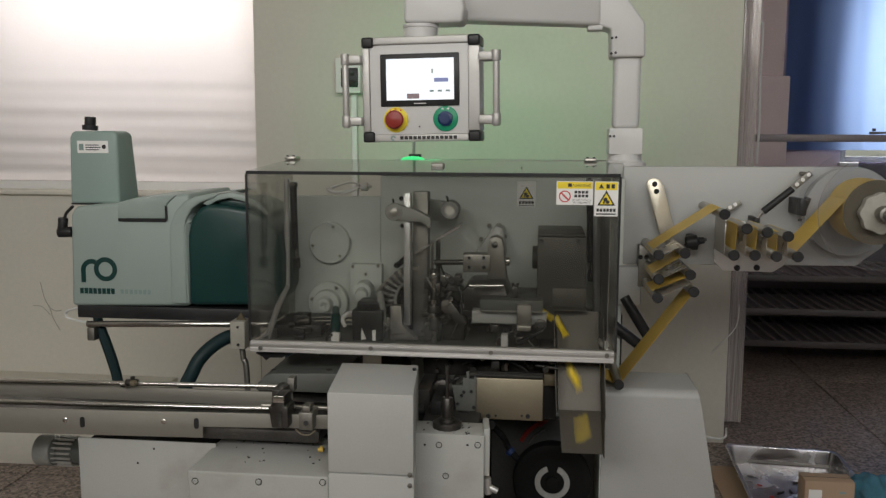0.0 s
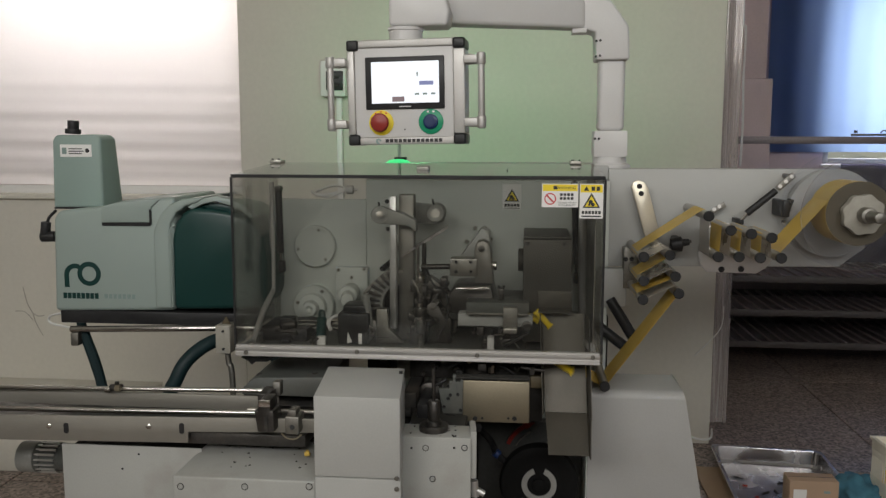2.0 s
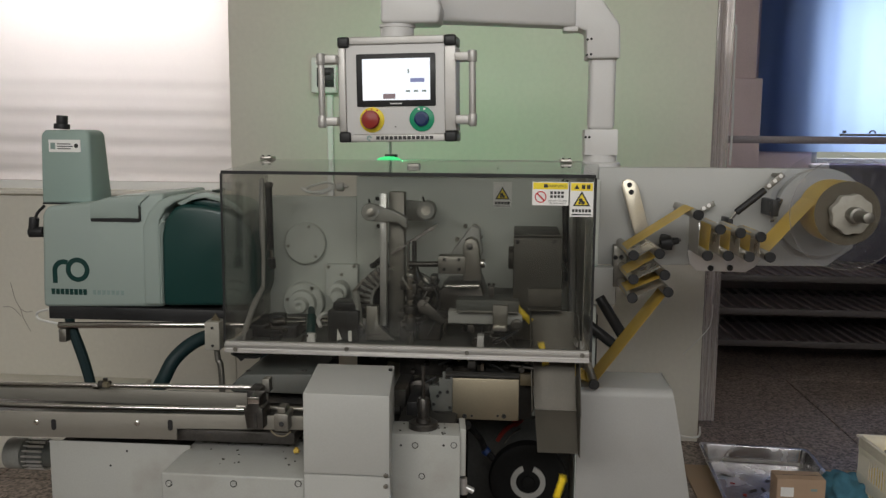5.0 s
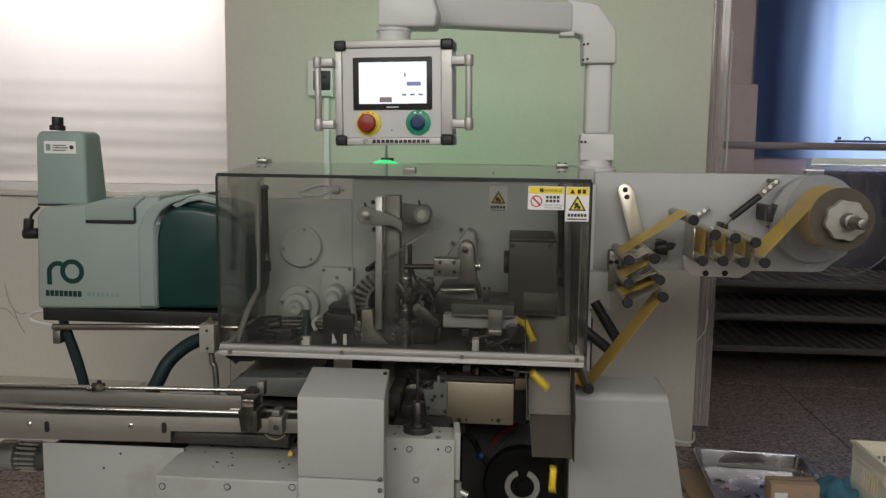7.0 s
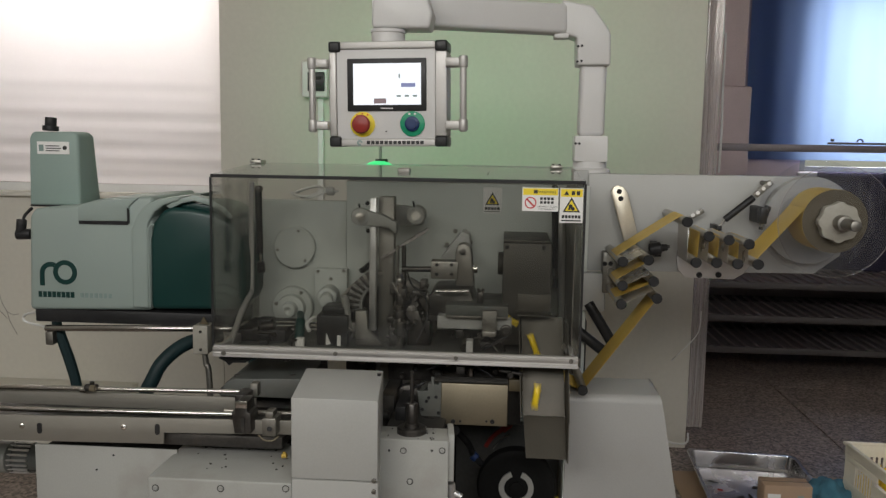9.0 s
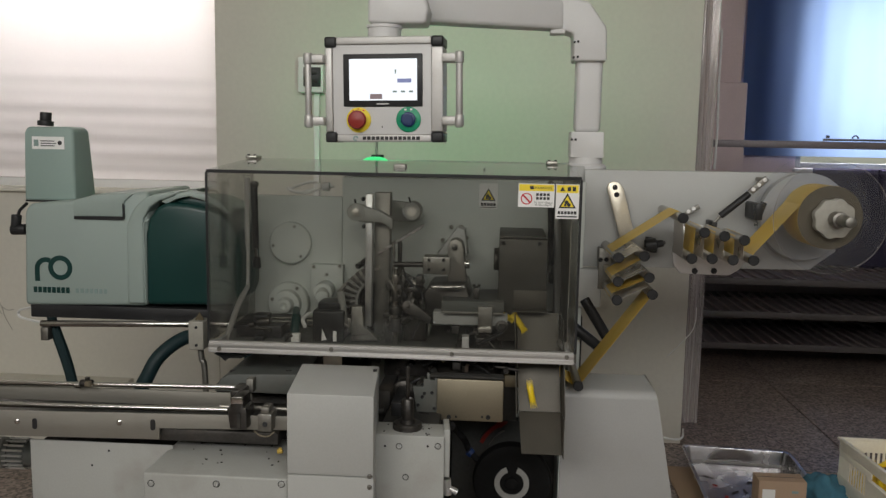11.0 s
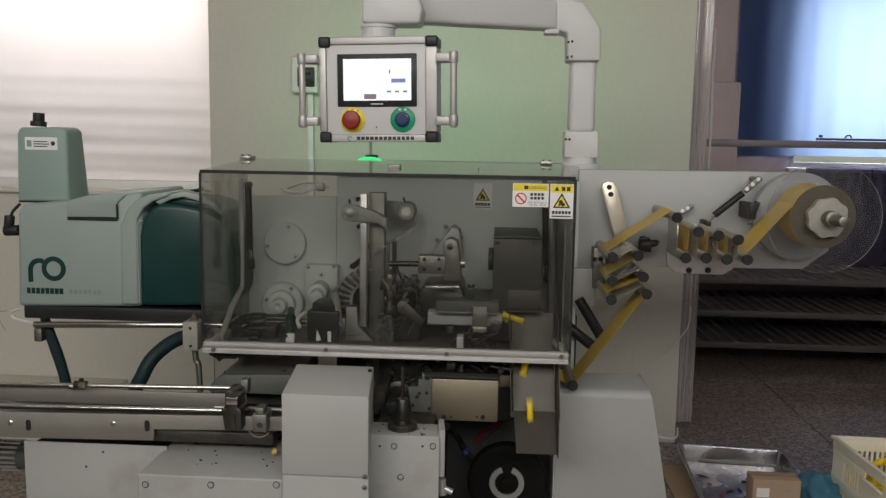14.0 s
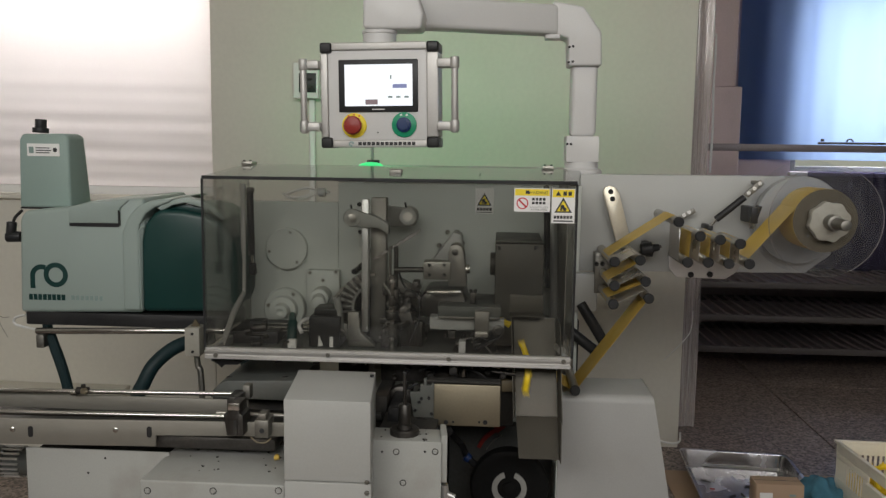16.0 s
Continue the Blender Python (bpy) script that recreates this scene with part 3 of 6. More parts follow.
for k in range(8):
    x = -1.444 + k * 0.0148
    part("emblem_bar", box(x, x + 0.0115, ey0, ey1, 1.009, 1.027, 0), TEAL, body)
for k in range(7):
    x = -1.309 + k * 0.0150
    part("emblem_bar", box(x, x + 0.0095, ey0, ey1, 1.011, 1.025, 0), GREY_INK, body)
part("base", box(-1.461, -0.820, MY + 0.005, MY + 0.34, 0.929, 0.970, 0.004), BLACK, melt, "black steel base")
stand = thing("steel_stand", (-1.221, 2.65, 0), "steel tube stand with dark slanted legs", "stand")
part("front_rail", cyl((-1.426, 2.500, 0.910), (-0.764, 2.500, 0.929), 0.0100, 16, w=0.001), CHROME, stand)
part("rear_rail", cyl((-1.426, 2.82, 0.917), (-0.764, 2.82, 0.917), 0.0100, 16), CHROME, stand)
zt = 0.908
for y in (2.53, 2.82):
    for x, s in ((-1.404, 0.165), (-0.773, 0.0)):
        k = y / 2.53
        part("leg", tube([(x * k, y, zt), (x * k, y, 1.5 - (1.5 - zt) * k), ((x + s * 0.35) * k, y, 1.5 - (1.7 - zt) * k), ((x + s * 0.75) * k, y, 0.25), ((x + s * 0.8) * k, y, 0.0)][0 if y > 2.6 else 1:], 0.0165, 10), HOSE, stand)
part("clamp", box(-1.424, -1.399, 2.49, 2.54, 0.858, 0.900, 0.003), DULL, stand)
solo("glue_hose", tube([(-0.884, 2.550, 0.894), (-0.933, 2.500, 0.892), (-0.980, 2.460, 0.874), (-1.021, 2.420, 0.834), (-1.045, 2.400, 0.783), (-1.067, 2.400, 0.733), (-1.098, 2.420, 0.584), (-1.114, 2.45, 0.02)], 0.0212, 14), HOSE, "thick dark teal heated glue hose", "hose")
solo("grey_wire", tube([(-1.485, 2.550, 0.950), (-1.553, 2.600, 0.927), (-1.550, 2.600, 0.905), (-1.454, 2.550, 0.902)], 0.004, 8), CABLE, "thin grey wire loop under the glue unit", "cable")
valve = thing("junction_block", (-0.895, 2.420, 0.863), "small cream junction block with a bent pipe", "valve")
part("block", box(-0.918, -0.872, 2.4, 2.46, 0.869, 0.955, 0.004), NYLON, valve)
part("warning_mark", prism([(-0.904, 0.956), (-0.876, 0.956), (-0.890, 0.979)], 2.42, 2.424, 0), TAPE_EDGE, valve)
part("pipe", tube([(-0.892, 2.430, 0.866), (-0.889, 2.430, 0.835), (-0.878, 2.430, 0.731), (-0.877, 2.43, 0.02)], 0.009, 10), DULL, valve)
for z in (0.938, 0.884):
    part("screw", cyl((-0.893, 2.402, z), (-0.893, 2.396, z), 0.004, 10), BLACK, valve)

# ---- wrapping machine: frame, plates ----
BY = 2.68
machine = thing("wrapping_machine", (-0.3, 2.7, 0), "off-white industrial wrapping machine with bare mechanism", "machine")
TOPZ = 1.43
plate = part("back_plate", join(
    box(-0.510, 0.261, BY, BY + 0.03, 0.60, 1.379, 0.003),
    box(-0.825, -0.510 - 0.0005, BY, BY + 0.03, 0.923, 1.315, 0.003)), PLATE, machine)
part("head_box", box(-0.517, 0.259, 2.715, 3.12, 1.379, TOPZ - 0.004, 0.004), WHITE, machine)
part("head_plate", prism([(0.257, 1.109), (0.257, 1.417), (0.911, 1.420), (0.991, 1.380), (1.044, 1.222), (1.041, 1.176), (1.006, 1.150), (0.965, 1.117)], 2.70, 2.74, 0.004), WHITE, machine, "long off-white head plate that carries the rollers")
part("column", box(-0.502, 0.276, 2.78, 3.3, 0.0, 0.93, 0.004), VOID, machine, "grimy machine column with shade put into its dark colour")
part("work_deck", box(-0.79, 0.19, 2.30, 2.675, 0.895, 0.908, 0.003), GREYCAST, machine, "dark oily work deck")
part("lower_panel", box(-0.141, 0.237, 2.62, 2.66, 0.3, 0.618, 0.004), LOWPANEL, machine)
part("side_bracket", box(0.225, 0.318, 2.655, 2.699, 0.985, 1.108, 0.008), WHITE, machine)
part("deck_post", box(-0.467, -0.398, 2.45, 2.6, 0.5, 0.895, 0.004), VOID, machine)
for k in range(9):
    x = -0.74 + k * 0.11
    part("deck_rib", box(x, x + 0.018, 2.34, 2.62, 0.872, 0.894, 0.003), DARKST, machine)

# pieces on the back plate
disc = part("cover_disc", lathe([(0.0674, 0.02), (0.0674, 0.002), (0.0647, 0), (0.0001, 0)], (-0.676, 2.660, 1.164), (0, 1, 0), 48), PLATE, machine)
for a in (75, 190, 310):
    hex_bolt(((-0.676, 2.660, 1.164)[0] + 0.0550 * math.cos(radians(a)), 2.66, (-0.676, 2.660, 1.164)[2] + 0.0550 * math.sin(radians(a))), 0.005, disc)
hub = part("bearing_hub", lathe([(0.0674, 0.02), (0.0674, -0.004), (0.0638, -0.008), (0.0461, -0.008), (0.0426, -0.03), (0.0266, -0.034), (0.0213, -0.06), (0.0124, -0.062), (0.0001, -0.05)], (-0.682, 2.660, 0.969), (0, 1, 0), 40), PLATE, machine)
for a in (60, 170, 300):
    hex_bolt(((-0.679, 2.650, 0.971)[0] + 0.0548 * math.cos(radians(a)), 2.652, (-0.679, 2.650, 0.971)[2] + 0.0548 * math.sin(radians(a))), 0.006, hub)
flange = part("square_flange", box(-0.605, -0.501, 2.645, 2.68, 0.945, 1.099, 0.003), PLATE, machine)
for p in ((-0.595, 2.645, 1.091), (-0.512, 2.645, 1.095), (-0.553, 2.645, 1.067), (-0.513, 2.645, 0.961), (-0.582, 2.645, 0.952)):
    hex_bolt(p, 0.0055, flange)
part("spindle_nose", join(cyl((-0.556, 2.650, 1.020), (-0.545, 2.540, 1.026), 0.030, 28, w=0.004), cyl((-0.547, 2.560, 1.026), (-0.538, 2.500, 1.020), 0.020, 28, w=0.003)), PLATE, machine)
for p in ((-0.811, 2.680, 1.034), (-0.439, 2.680, 1.222), (-0.427, 2.680, 1.154), (-0.442, 2.680, 1.310)):
    hex_bolt(p, 0.007, plate, "bolt", BLACK)
part("guide_post", box(-0.396, -0.376, 2.44, 2.47, 0.949, 1.342, 0.002), ALU, machine)
part("post_plate", box(-0.375, -0.329, 2.48, 2.53, 0.908, 1.344, 0.003), DULL, machine)
lever = part("lever", join(cyl((-0.421, 2.420, 1.289), (-0.429, 2.470, 1.285), 0.0260, 28, w=0.003), prism([(-0.423, 1.313), (-0.355, 1.294), (-0.315, 1.272), (-0.315, 1.239), (-0.342, 1.259), (-0.423, 1.262)], 2.425, 2.465, 0.004)), MIDGREY, machine)
part("lever_pin", cyl((-0.422, 2.425, 1.289), (-0.419, 2.410, 1.290), 0.0113, 20, w=0.001), STEEL, lever)
part("lever_handle", cyl((-0.423, 2.430, 1.310), (-0.426, 2.430, 1.326), 0.003, 10), BLACK, lever)
idler = part("idler", lathe([(0.0283, 0.05), (0.0283, 0), (0.0250, -0.004), (0.0150, -0.004), (0.0133, 0.004), (0.0001, 0.004)], (-0.267, 2.500, 1.289), (0, 1, 0), 32), MIDGREY, machine)
part("idler_shaft", cyl((-0.267, 2.500, 1.289), (-0.286, 2.680, 1.274), 0.0150, 20), STEEL, idler)
part("idler_handle", cyl((-0.271, 2.500, 1.311), (-0.276, 2.500, 1.331), 0.003, 10), BLACK, idler)
part("idler_arm", prism([(-0.366, 1.316), (-0.281, 1.308), (-0.253, 1.298), (-0.246, 1.277), (-0.252, 1.256), (-0.277, 1.248), (-0.344, 1.250)], 2.585, 2.61, 0.004), MIDGREY, machine, "grey idler arm")
part("film_web", prism([(-0.365, 1.166), (-0.236, 1.249), (-0.233, 1.242), (-0.363, 1.161)], 2.45, 2.56, 0), STRIP, machine)
# gripper wheel
WC = (-0.346, 2.562, 0.959)
wheel = part("gripper_wheel", lathe([(0.1411, 0.03), (0.1411, 0.0), (0.1310, -0.004), (0.1042, -0.004), (0.1008, 0.006), (0.0504, 0.006), (0.0470, -0.02), (0.0001, -0.02)], WC, (0, 1, 0), 56), DARKST, machine, at=WC)
for k in range(12):
    a = radians(30 * k + 8)
    c, s = math.cos(a), math.sin(a)
    g = box(-0.016, 0.016, -0.02, 0.02, -0.024, 0.024, 0.003)
    bmesh.ops.transform(g, matrix=Matrix.Translation((WC[0] + 0.1277 * c, WC[1] - 0.02, WC[2] + 0.1277 * s)) @ Matrix.Rotation(-a, 4, "Y"), verts=g.verts)
    part("gripper", g, DULL if k % 2 else STEEL, wheel)
part("wheel_guard", ring_sector(WC[0], WC[2], 0.1546, 0.1630, 95, 150, 2.47, 2.56), STEEL, machine)
for p in ((-0.424, 2.470, 1.125), (-0.407, 2.470, 1.135)):
    hex_bolt(p, 0.007, plate, "bolt", BLACK)
part("wheel_bracket", prism([(-0.432, 1.013), (-0.399, 1.014), (-0.395, 0.955), (-0.348, 0.912), (-0.432, 0.910)], 2.41, 2.44, 0.003), DULL, machine)
part("wheel_arm", tube([(-0.468, 2.430, 1.053), (-0.461, 2.430, 1.010), (-0.454, 2.430, 0.934)], 0.0113, 10), MIDGREY, machine)
# vertical shafts and linkage
for x, r, m in ((-0.295, 0.0066, DARKST), (-0.313, 0.0044, DULL)):
    part("drive_shaft", cyl((x, 2.45, 0.908), (x, 2.45, 1.204), r, 16), m, machine)
part("drive_shaft", cyl((-0.300, 2.40, 0.908), (-0.301, 2.400, 1.128), 0.0096, 18), CHROME, machine)
for p, r, h in (((-0.300, 2.400, 1.095), 0.014, 0.02), ((-0.300, 2.400, 1.037), 0.012, 0.03), ((-0.300, 2.400, 0.999), 0.02, 0.022), ((-0.299, 2.400, 0.946), 0.016, 0.04)):
    part("collar", cyl(p, (p[0], p[1], p[2] + h), r, 20, w=0.002), DARKST if h != 0.02 else CHROME, machine)
crank = part("crank", join(cyl((-0.265, 2.410, 1.020), (-0.263, 2.395, 1.023), 0.017, 24, w=0.003), prism([(-0.280, 1.010), (-0.217, 0.956), (-0.204, 0.973), (-0.247, 1.030)], 2.39, 2.405, 0.002)), DARKST, machine, at=(-0.264, 2.400, 1.022))
part("crank_pin", cyl((-0.262, 2.385, 1.026), (-0.266, 2.420, 1.018), 0.006, 16, w=0.001), DARKST, crank)
for p, q, r in (((-0.286, 2.420, 0.992), (-0.253, 2.420, 1.060), 0.006), ((-0.327, 2.420, 0.971), (-0.228, 2.420, 0.990), 0.007), ((-0.245, 2.430, 1.025), (-0.254, 2.400, 1.040), 0.009), ((-0.278, 2.410, 0.969), (-0.251, 2.380, 0.993), 0.008)):
    part("link_rod", cyl(p, q, r, 12, w=0.001), DARKST, machine)
part("linkage_block", join(box(-0.335, -0.288, 2.42, 2.5, 0.908, 0.966, 0.004), box(-0.282, -0.214, 2.44, 2.55, 0.908, 0.984, 0.004)), DARKST, machine)
# jaw slide
part("web_bracket", prism([(-0.134, 1.236), (-0.112, 1.226), (-0.101, 1.147), (-0.202, 1.143)], 2.59, 2.68, 0.002), WHITE, machine)
for p in ((-0.158, 2.660, 1.229), (-0.126, 2.660, 1.230), (-0.184, 2.660, 1.186), (-0.109, 2.660, 1.195)):
    hex_bolt(p, 0.007, plate)
jaw = part("jaw_slide", prism([(-0.146, 1.096), (-0.148, 1.195), (-0.140, 1.215), (-0.124, 1.220), (-0.107, 1.212), (-0.101, 1.193), (-0.092, 1.097)], 2.41, 2.47, 0.003), DULL, machine, at=(-0.123, 2.420, 1.146))
part("jaw_block", box(-0.218, -0.139, 2.405, 2.46, 1.116, 1.168, 0.003), DULL, jaw)
part("jaw_rod", cyl((-0.304, 2.430, 1.139), (-0.214, 2.430, 1.141), 0.0081, 14), DARKST, jaw)
part("jaw_stub", join(cyl((-0.103, 2.430, 1.145), (-0.084, 2.430, 1.146), 0.0130, 18, w=0.001)), CHROME, jaw)
part("jaw_pivot", cyl((-0.128, 2.415, 1.196), (-0.127, 2.400, 1.198), 0.0097, 18, w=0.001), DARKST, jaw)
for p in ((-0.200, 2.405, 1.158), (-0.158, 2.405, 1.159), (-0.157, 2.405, 1.131), (-0.200, 2.405, 1.130)):
    hex_bolt(p, 0.005, jaw, "screw", BLACK)
part("slide_base", prism([(-0.214, 1.005), (-0.219, 1.059), (-0.203, 1.076), (-0.098, 1.082), (-0.086, 1.042), (0.002, 1.041), (0.004, 1.007)], 2.42, 2.62, 0.003), DARKST, machine)
part("slide_rod", cyl((-0.197, 2.380, 1.083), (-0.100, 2.380, 1.086), 0.006, 14, w=0.001), CHROME, machine)
part("guide_block", box(-0.163, 0.013, 2.35, 2.46, 1.016, 1.050, 0.001), GREYCAST, machine)
part("guide_lip", box(-0.163, 0.013, 2.345, 2.35, 1.0155, 1.021, 0.0005), DULL, machine)
part("white_guide", box(-0.188, 0.024, 2.37, 2.45, 0.978, 1.013, 0.002), WHITE, machine, "white plastic outfeed guide")
part("guide_bracket", box(-0.059, -0.018, 2.335, 2.352, 0.970, 1.040, 0.002), DULL, machine)
part("guide_clip", box(-0.058, -0.020, 2.32, 2.345, 0.969, 0.984, 0.002), STEEL, machine)
part("sensor_mount", join(box(-0.075, -0.058, 2.38, 2.42, 1.052, 1.085, 0.002), cyl((-0.073, 2.390, 1.086), (-0.073, 2.390, 1.093), 0.004, 12), cyl((-0.059, 2.390, 1.087), (-0.059, 2.390, 1.093), 0.004, 12)), DARKST, machine)
part("outfeed_roller", lathe([(0.0173, 0.06), (0.0173, 0), (0.0110, -0.002), (0.0094, 0.004), (0.0001, 0.004)], (0.008, 2.360, 0.978), (0, 1, 0), 28), DARKST, machine)
part("tie_lever", prism([(-0.060, 0.936), (0.012, 0.974), (0.015, 0.967), (-0.051, 0.931)], 2.32, 2.34, 0.001), BLACK, machine)
part("foot_block", box(-0.102, -0.083, 2.32, 2.36, 0.908, 0.955, 0.002), ARM, machine)
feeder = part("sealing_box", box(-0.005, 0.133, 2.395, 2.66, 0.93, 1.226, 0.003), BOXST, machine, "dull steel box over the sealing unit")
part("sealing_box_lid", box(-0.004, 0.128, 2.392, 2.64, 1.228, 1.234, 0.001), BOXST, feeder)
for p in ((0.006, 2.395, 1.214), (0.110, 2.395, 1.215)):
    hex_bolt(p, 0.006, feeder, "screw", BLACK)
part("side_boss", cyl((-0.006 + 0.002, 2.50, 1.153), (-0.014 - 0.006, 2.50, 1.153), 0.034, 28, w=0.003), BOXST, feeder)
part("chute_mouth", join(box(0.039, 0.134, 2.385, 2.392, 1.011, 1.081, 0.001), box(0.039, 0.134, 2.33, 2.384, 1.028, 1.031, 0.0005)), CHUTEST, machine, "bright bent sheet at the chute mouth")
# glue head
gh = part("glue_head", join(box(-0.545, -0.452, 2.40, 2.5, 0.908, 0.999, 0.005), box(-0.533, -0.461, 2.42, 2.5, 0.998, 1.020, 0.004)), BLACK, machine, "black glue head block")
part("head_label", box(-0.483, -0.473, 2.3975, 2.3995, 0.910, 0.941, 0), PAPER, gh)
part("head_label", prism([(-0.517, 0.911), (-0.515, 0.946), (-0.502, 0.915)], 2.3975, 2.3995, 0), PAPER, gh)
part("hose_end", join(cyl((-0.596, 2.400, 0.920), (-0.602, 2.440, 0.976), 0.0144, 18, w=0.003), cyl((-0.602, 2.440, 0.969), (-0.617, 2.500, 0.980), 0.0112, 18)), TEAL, machine, "teal hose connector")
part("white_tag", box(-0.601, -0.576, 2.37, 2.39, 0.909, 0.935, 0.002), PAPER, machine)
for k in range(3):
    z = 0.933 + 0.011 * k
    part("feed_rod", cyl((-0.720, 2.48, z), (-0.558, 2.48, z + 0.004), 0.0035, 10), CHROME, machine)
part("cable_duct", box(-0.791, -0.642, 2.42, 2.6, 0.908, 0.946, 0.006), BLACK, machine)
part("duct_fitting", join(cyl((-0.714, 2.420, 0.955), (-0.675, 2.420, 0.961), 0.012, 14, w=0.002), cyl((-0.740, 2.420, 0.945), (-0.723, 2.420, 0.949), 0.008, 12)), DARKST, machine)
part("elbow_hose", tube([(-0.614, 2.360, 0.909), (-0.606, 2.360, 0.929), (-0.597, 2.370, 0.930)], 0.004, 8), DARKST, machine)
part("hose_loop", tube([(-0.566, 2.400, 0.951), (-0.577, 2.420, 0.967), (-0.566, 2.440, 0.980), (-0.549, 2.460, 0.980)], 0.006, 8), ARM, machine)

tcx, tcz = -0.358, 1.016
turret = part("turret_rim", ring_sector(tcx, tcz, 0.065, 0.111, 101, 190, 2.472, 2.505, 30, 0.002), MIDGREY, machine, "grey curved turret rim with dark pockets")
for k in range(2):
    part("turret_edge", cyl((-0.423 + 0.007 * k, 2.49, 1.105 - 0.007 * k), (-0.382 + 0.001 * k, 2.49, 1.127 - 0.009 * k), 0.003, 10), CHROME, turret)
for k in range(8):
    part("pocket", ring_sector(tcx, tcz, 0.073, 0.1122, 103 + k * 11, 108.5 + k * 11, 2.466, 2.49, 4, 0.001), DARKST, turret)
    part("pocket_pin", cyl((tcx + 0.093 * math.cos(radians(111.3 + k * 11)), 2.474, tcz + 0.093 * math.sin(radians(111.3 + k * 11))), (tcx + 0.093 * math.cos(radians(111.3 + k * 11)), 2.466, tcz + 0.093 * math.sin(radians(111.3 + k * 11))), 0.005, 10), DULL, turret)
for p in ((-0.441, 2.580, 1.106), (-0.426, 2.580, 1.119), (-0.409, 2.600, 1.163)):
    part("stop_block", box(p[0] - 0.006, p[0] + 0.006, p[1], 2.678, p[2] - 0.007, p[2] + 0.007, 0.001), BLACK, machine)
# small fittings of the crowded mechanism
rf = random.Random(21)


def fittings(n, lo, hi, y0, y1, parent, mats):
    """Small pins, nuts and lugs between two corners (x, z)."""
    for _ in range(n):
        x, z, y = rf.uniform(lo[0], hi[0]), rf.uniform(lo[1], hi[1]), rf.uniform(y0, y1)
        r, m = rf.uniform(0.004, 0.011), rf.choice(mats)
        kind = rf.random()
        if kind < 0.4:
            part("pin", lathe([(r, 0.05), (r, 0.0), (r * 0.8, -0.002), (r * 0.5, -0.002), (r * 0.45, 0.003), (0.0001, 0.003)], (x, y, z), (0, 1, 0), 14), m, parent)
        elif kind < 0.7:
            a = rf.uniform(0, math.pi)
            d = Vector((math.cos(a), 0, math.sin(a))) * rf.uniform(0.012, 0.035)
            part("rod", cyl(Vector((x, y, z)) - d, Vector((x, y, z)) + d, r * 0.5, 10, w=0.0008), m, parent)
        else:
            w, h = rf.uniform(0.008, 0.022), rf.uniform(0.006, 0.018)
            part("lug", box(x - w, x + w, y, y + 0.05, z - h, z + h, 0.002), m, parent)


fittings(10, (-0.462, 0.915), (-0.395, 0.975), 2.40, 2.45, machine, (DARKST, DULL, BLACK, DARKST))
fittings(24, (-0.328, 0.915), (-0.203, 1.091), 2.38, 2.46, machine, (DARKST, DULL, CHROME, DARKST))
fittings(14, (-0.184, 0.912), (0.012, 0.963), 2.34, 2.40, machine, (DARKST, BLACK, DULL))
fittings(14, (-0.757, 0.912), (-0.545, 0.954), 2.38, 2.5, machine, (BLACK, DARKST, BLACK))
part("air_line", tube([(-0.291, 2.460, 1.136), (-0.268, 2.430, 1.091), (-0.228, 2.420, 1.061), (-0.221, 2.400, 0.998), (-0.248, 2.380, 0.932)], 0.003, 8), BLACK, machine)

# ---- safety cover ----
cover = thing("safety_cover", (-0.3, 2.45, 0.91), "smoked clear acrylic safety hood with aluminium bottom rail", "machine cover")
CX0, CX1, CZ0, CZ1, CZB = -0.801, 0.207, 0.935, 1.405, 1.428
part("front_panel", box(CX0, CX1, 2.25, 2.255, CZ0, CZ1, 0), COVER, cover)
part("side_panel", prism_x([(2.2555, CZ0), (2.675, CZ0), (2.675, CZB - 0.004), (2.2555, CZ1)], CX0, CX0 + 0.005, 0), COVER_SIDE, cover)
part("side_panel", prism_x([(2.2555, CZ0), (2.675, CZ0), (2.675, CZB - 0.004), (2.2555, CZ1)], CX1 - 0.005, CX1, 0), COVER_SIDE, cover)
part("top_panel", prism_x([(2.25, CZ1 + 0.0005), (2.68, CZB), (2.68, CZB + 0.005), (2.25, CZ1 + 0.0055)], CX0, CX1, 0), COVER_TOP, cover)
for a in ((CX0, CX1, 2.246, 2.2495, CZ1 - 0.003, CZ1 + 0.006), (CX0 - 0.003, CX0 + 0.003, 2.246, 2.2495, CZ0, CZ1 - 0.002), (CX1 - 0.003, CX1 + 0.003, 2.246, 2.2495, CZ0, CZ1 - 0.002)):
    part("dark_edge", box(*a, 0.0005, 1), BLACK, cover)
rail = part("bottom_rail", prism_x([(2.236, 0.908), (2.262, 0.908), (2.262, 0.938), (2.244, 0.938), (2.244, 0.932), (2.236, 0.932), (2.236, 0.925), (2.240, 0.923), (2.240, 0.918), (2.236, 0.916)], CX0 + 0.002, CX1 - 0.004, 0.0006, 1), SATINALU, cover, "extruded aluminium bottom rail")
for p in ((-0.768, 2.236, 0.918), (-0.455, 2.236, 0.928), (-0.125, 2.236, 0.927), (0.184, 2.236, 0.929)):
    hex_bolt(p, 0.006, rail)
for x in (CX0 + 0.012, CX1 - 0.022):
    part("side_rail", box(x, x + 0.012, 2.263, 2.66, 0.905, 0.934, 0.002), ALU, cover)
part("side_frame", tube([(-0.780, 2.550, 1.376), (-0.783, 2.550, 1.067), (-0.782, 2.530, 1.035), (-0.782, 2.450, 0.997), (-0.782, 2.420, 0.978), (-0.780, 2.330, 0.920)], 0.0085, 8, 4), SATINALU, cover, "bent aluminium side profile")
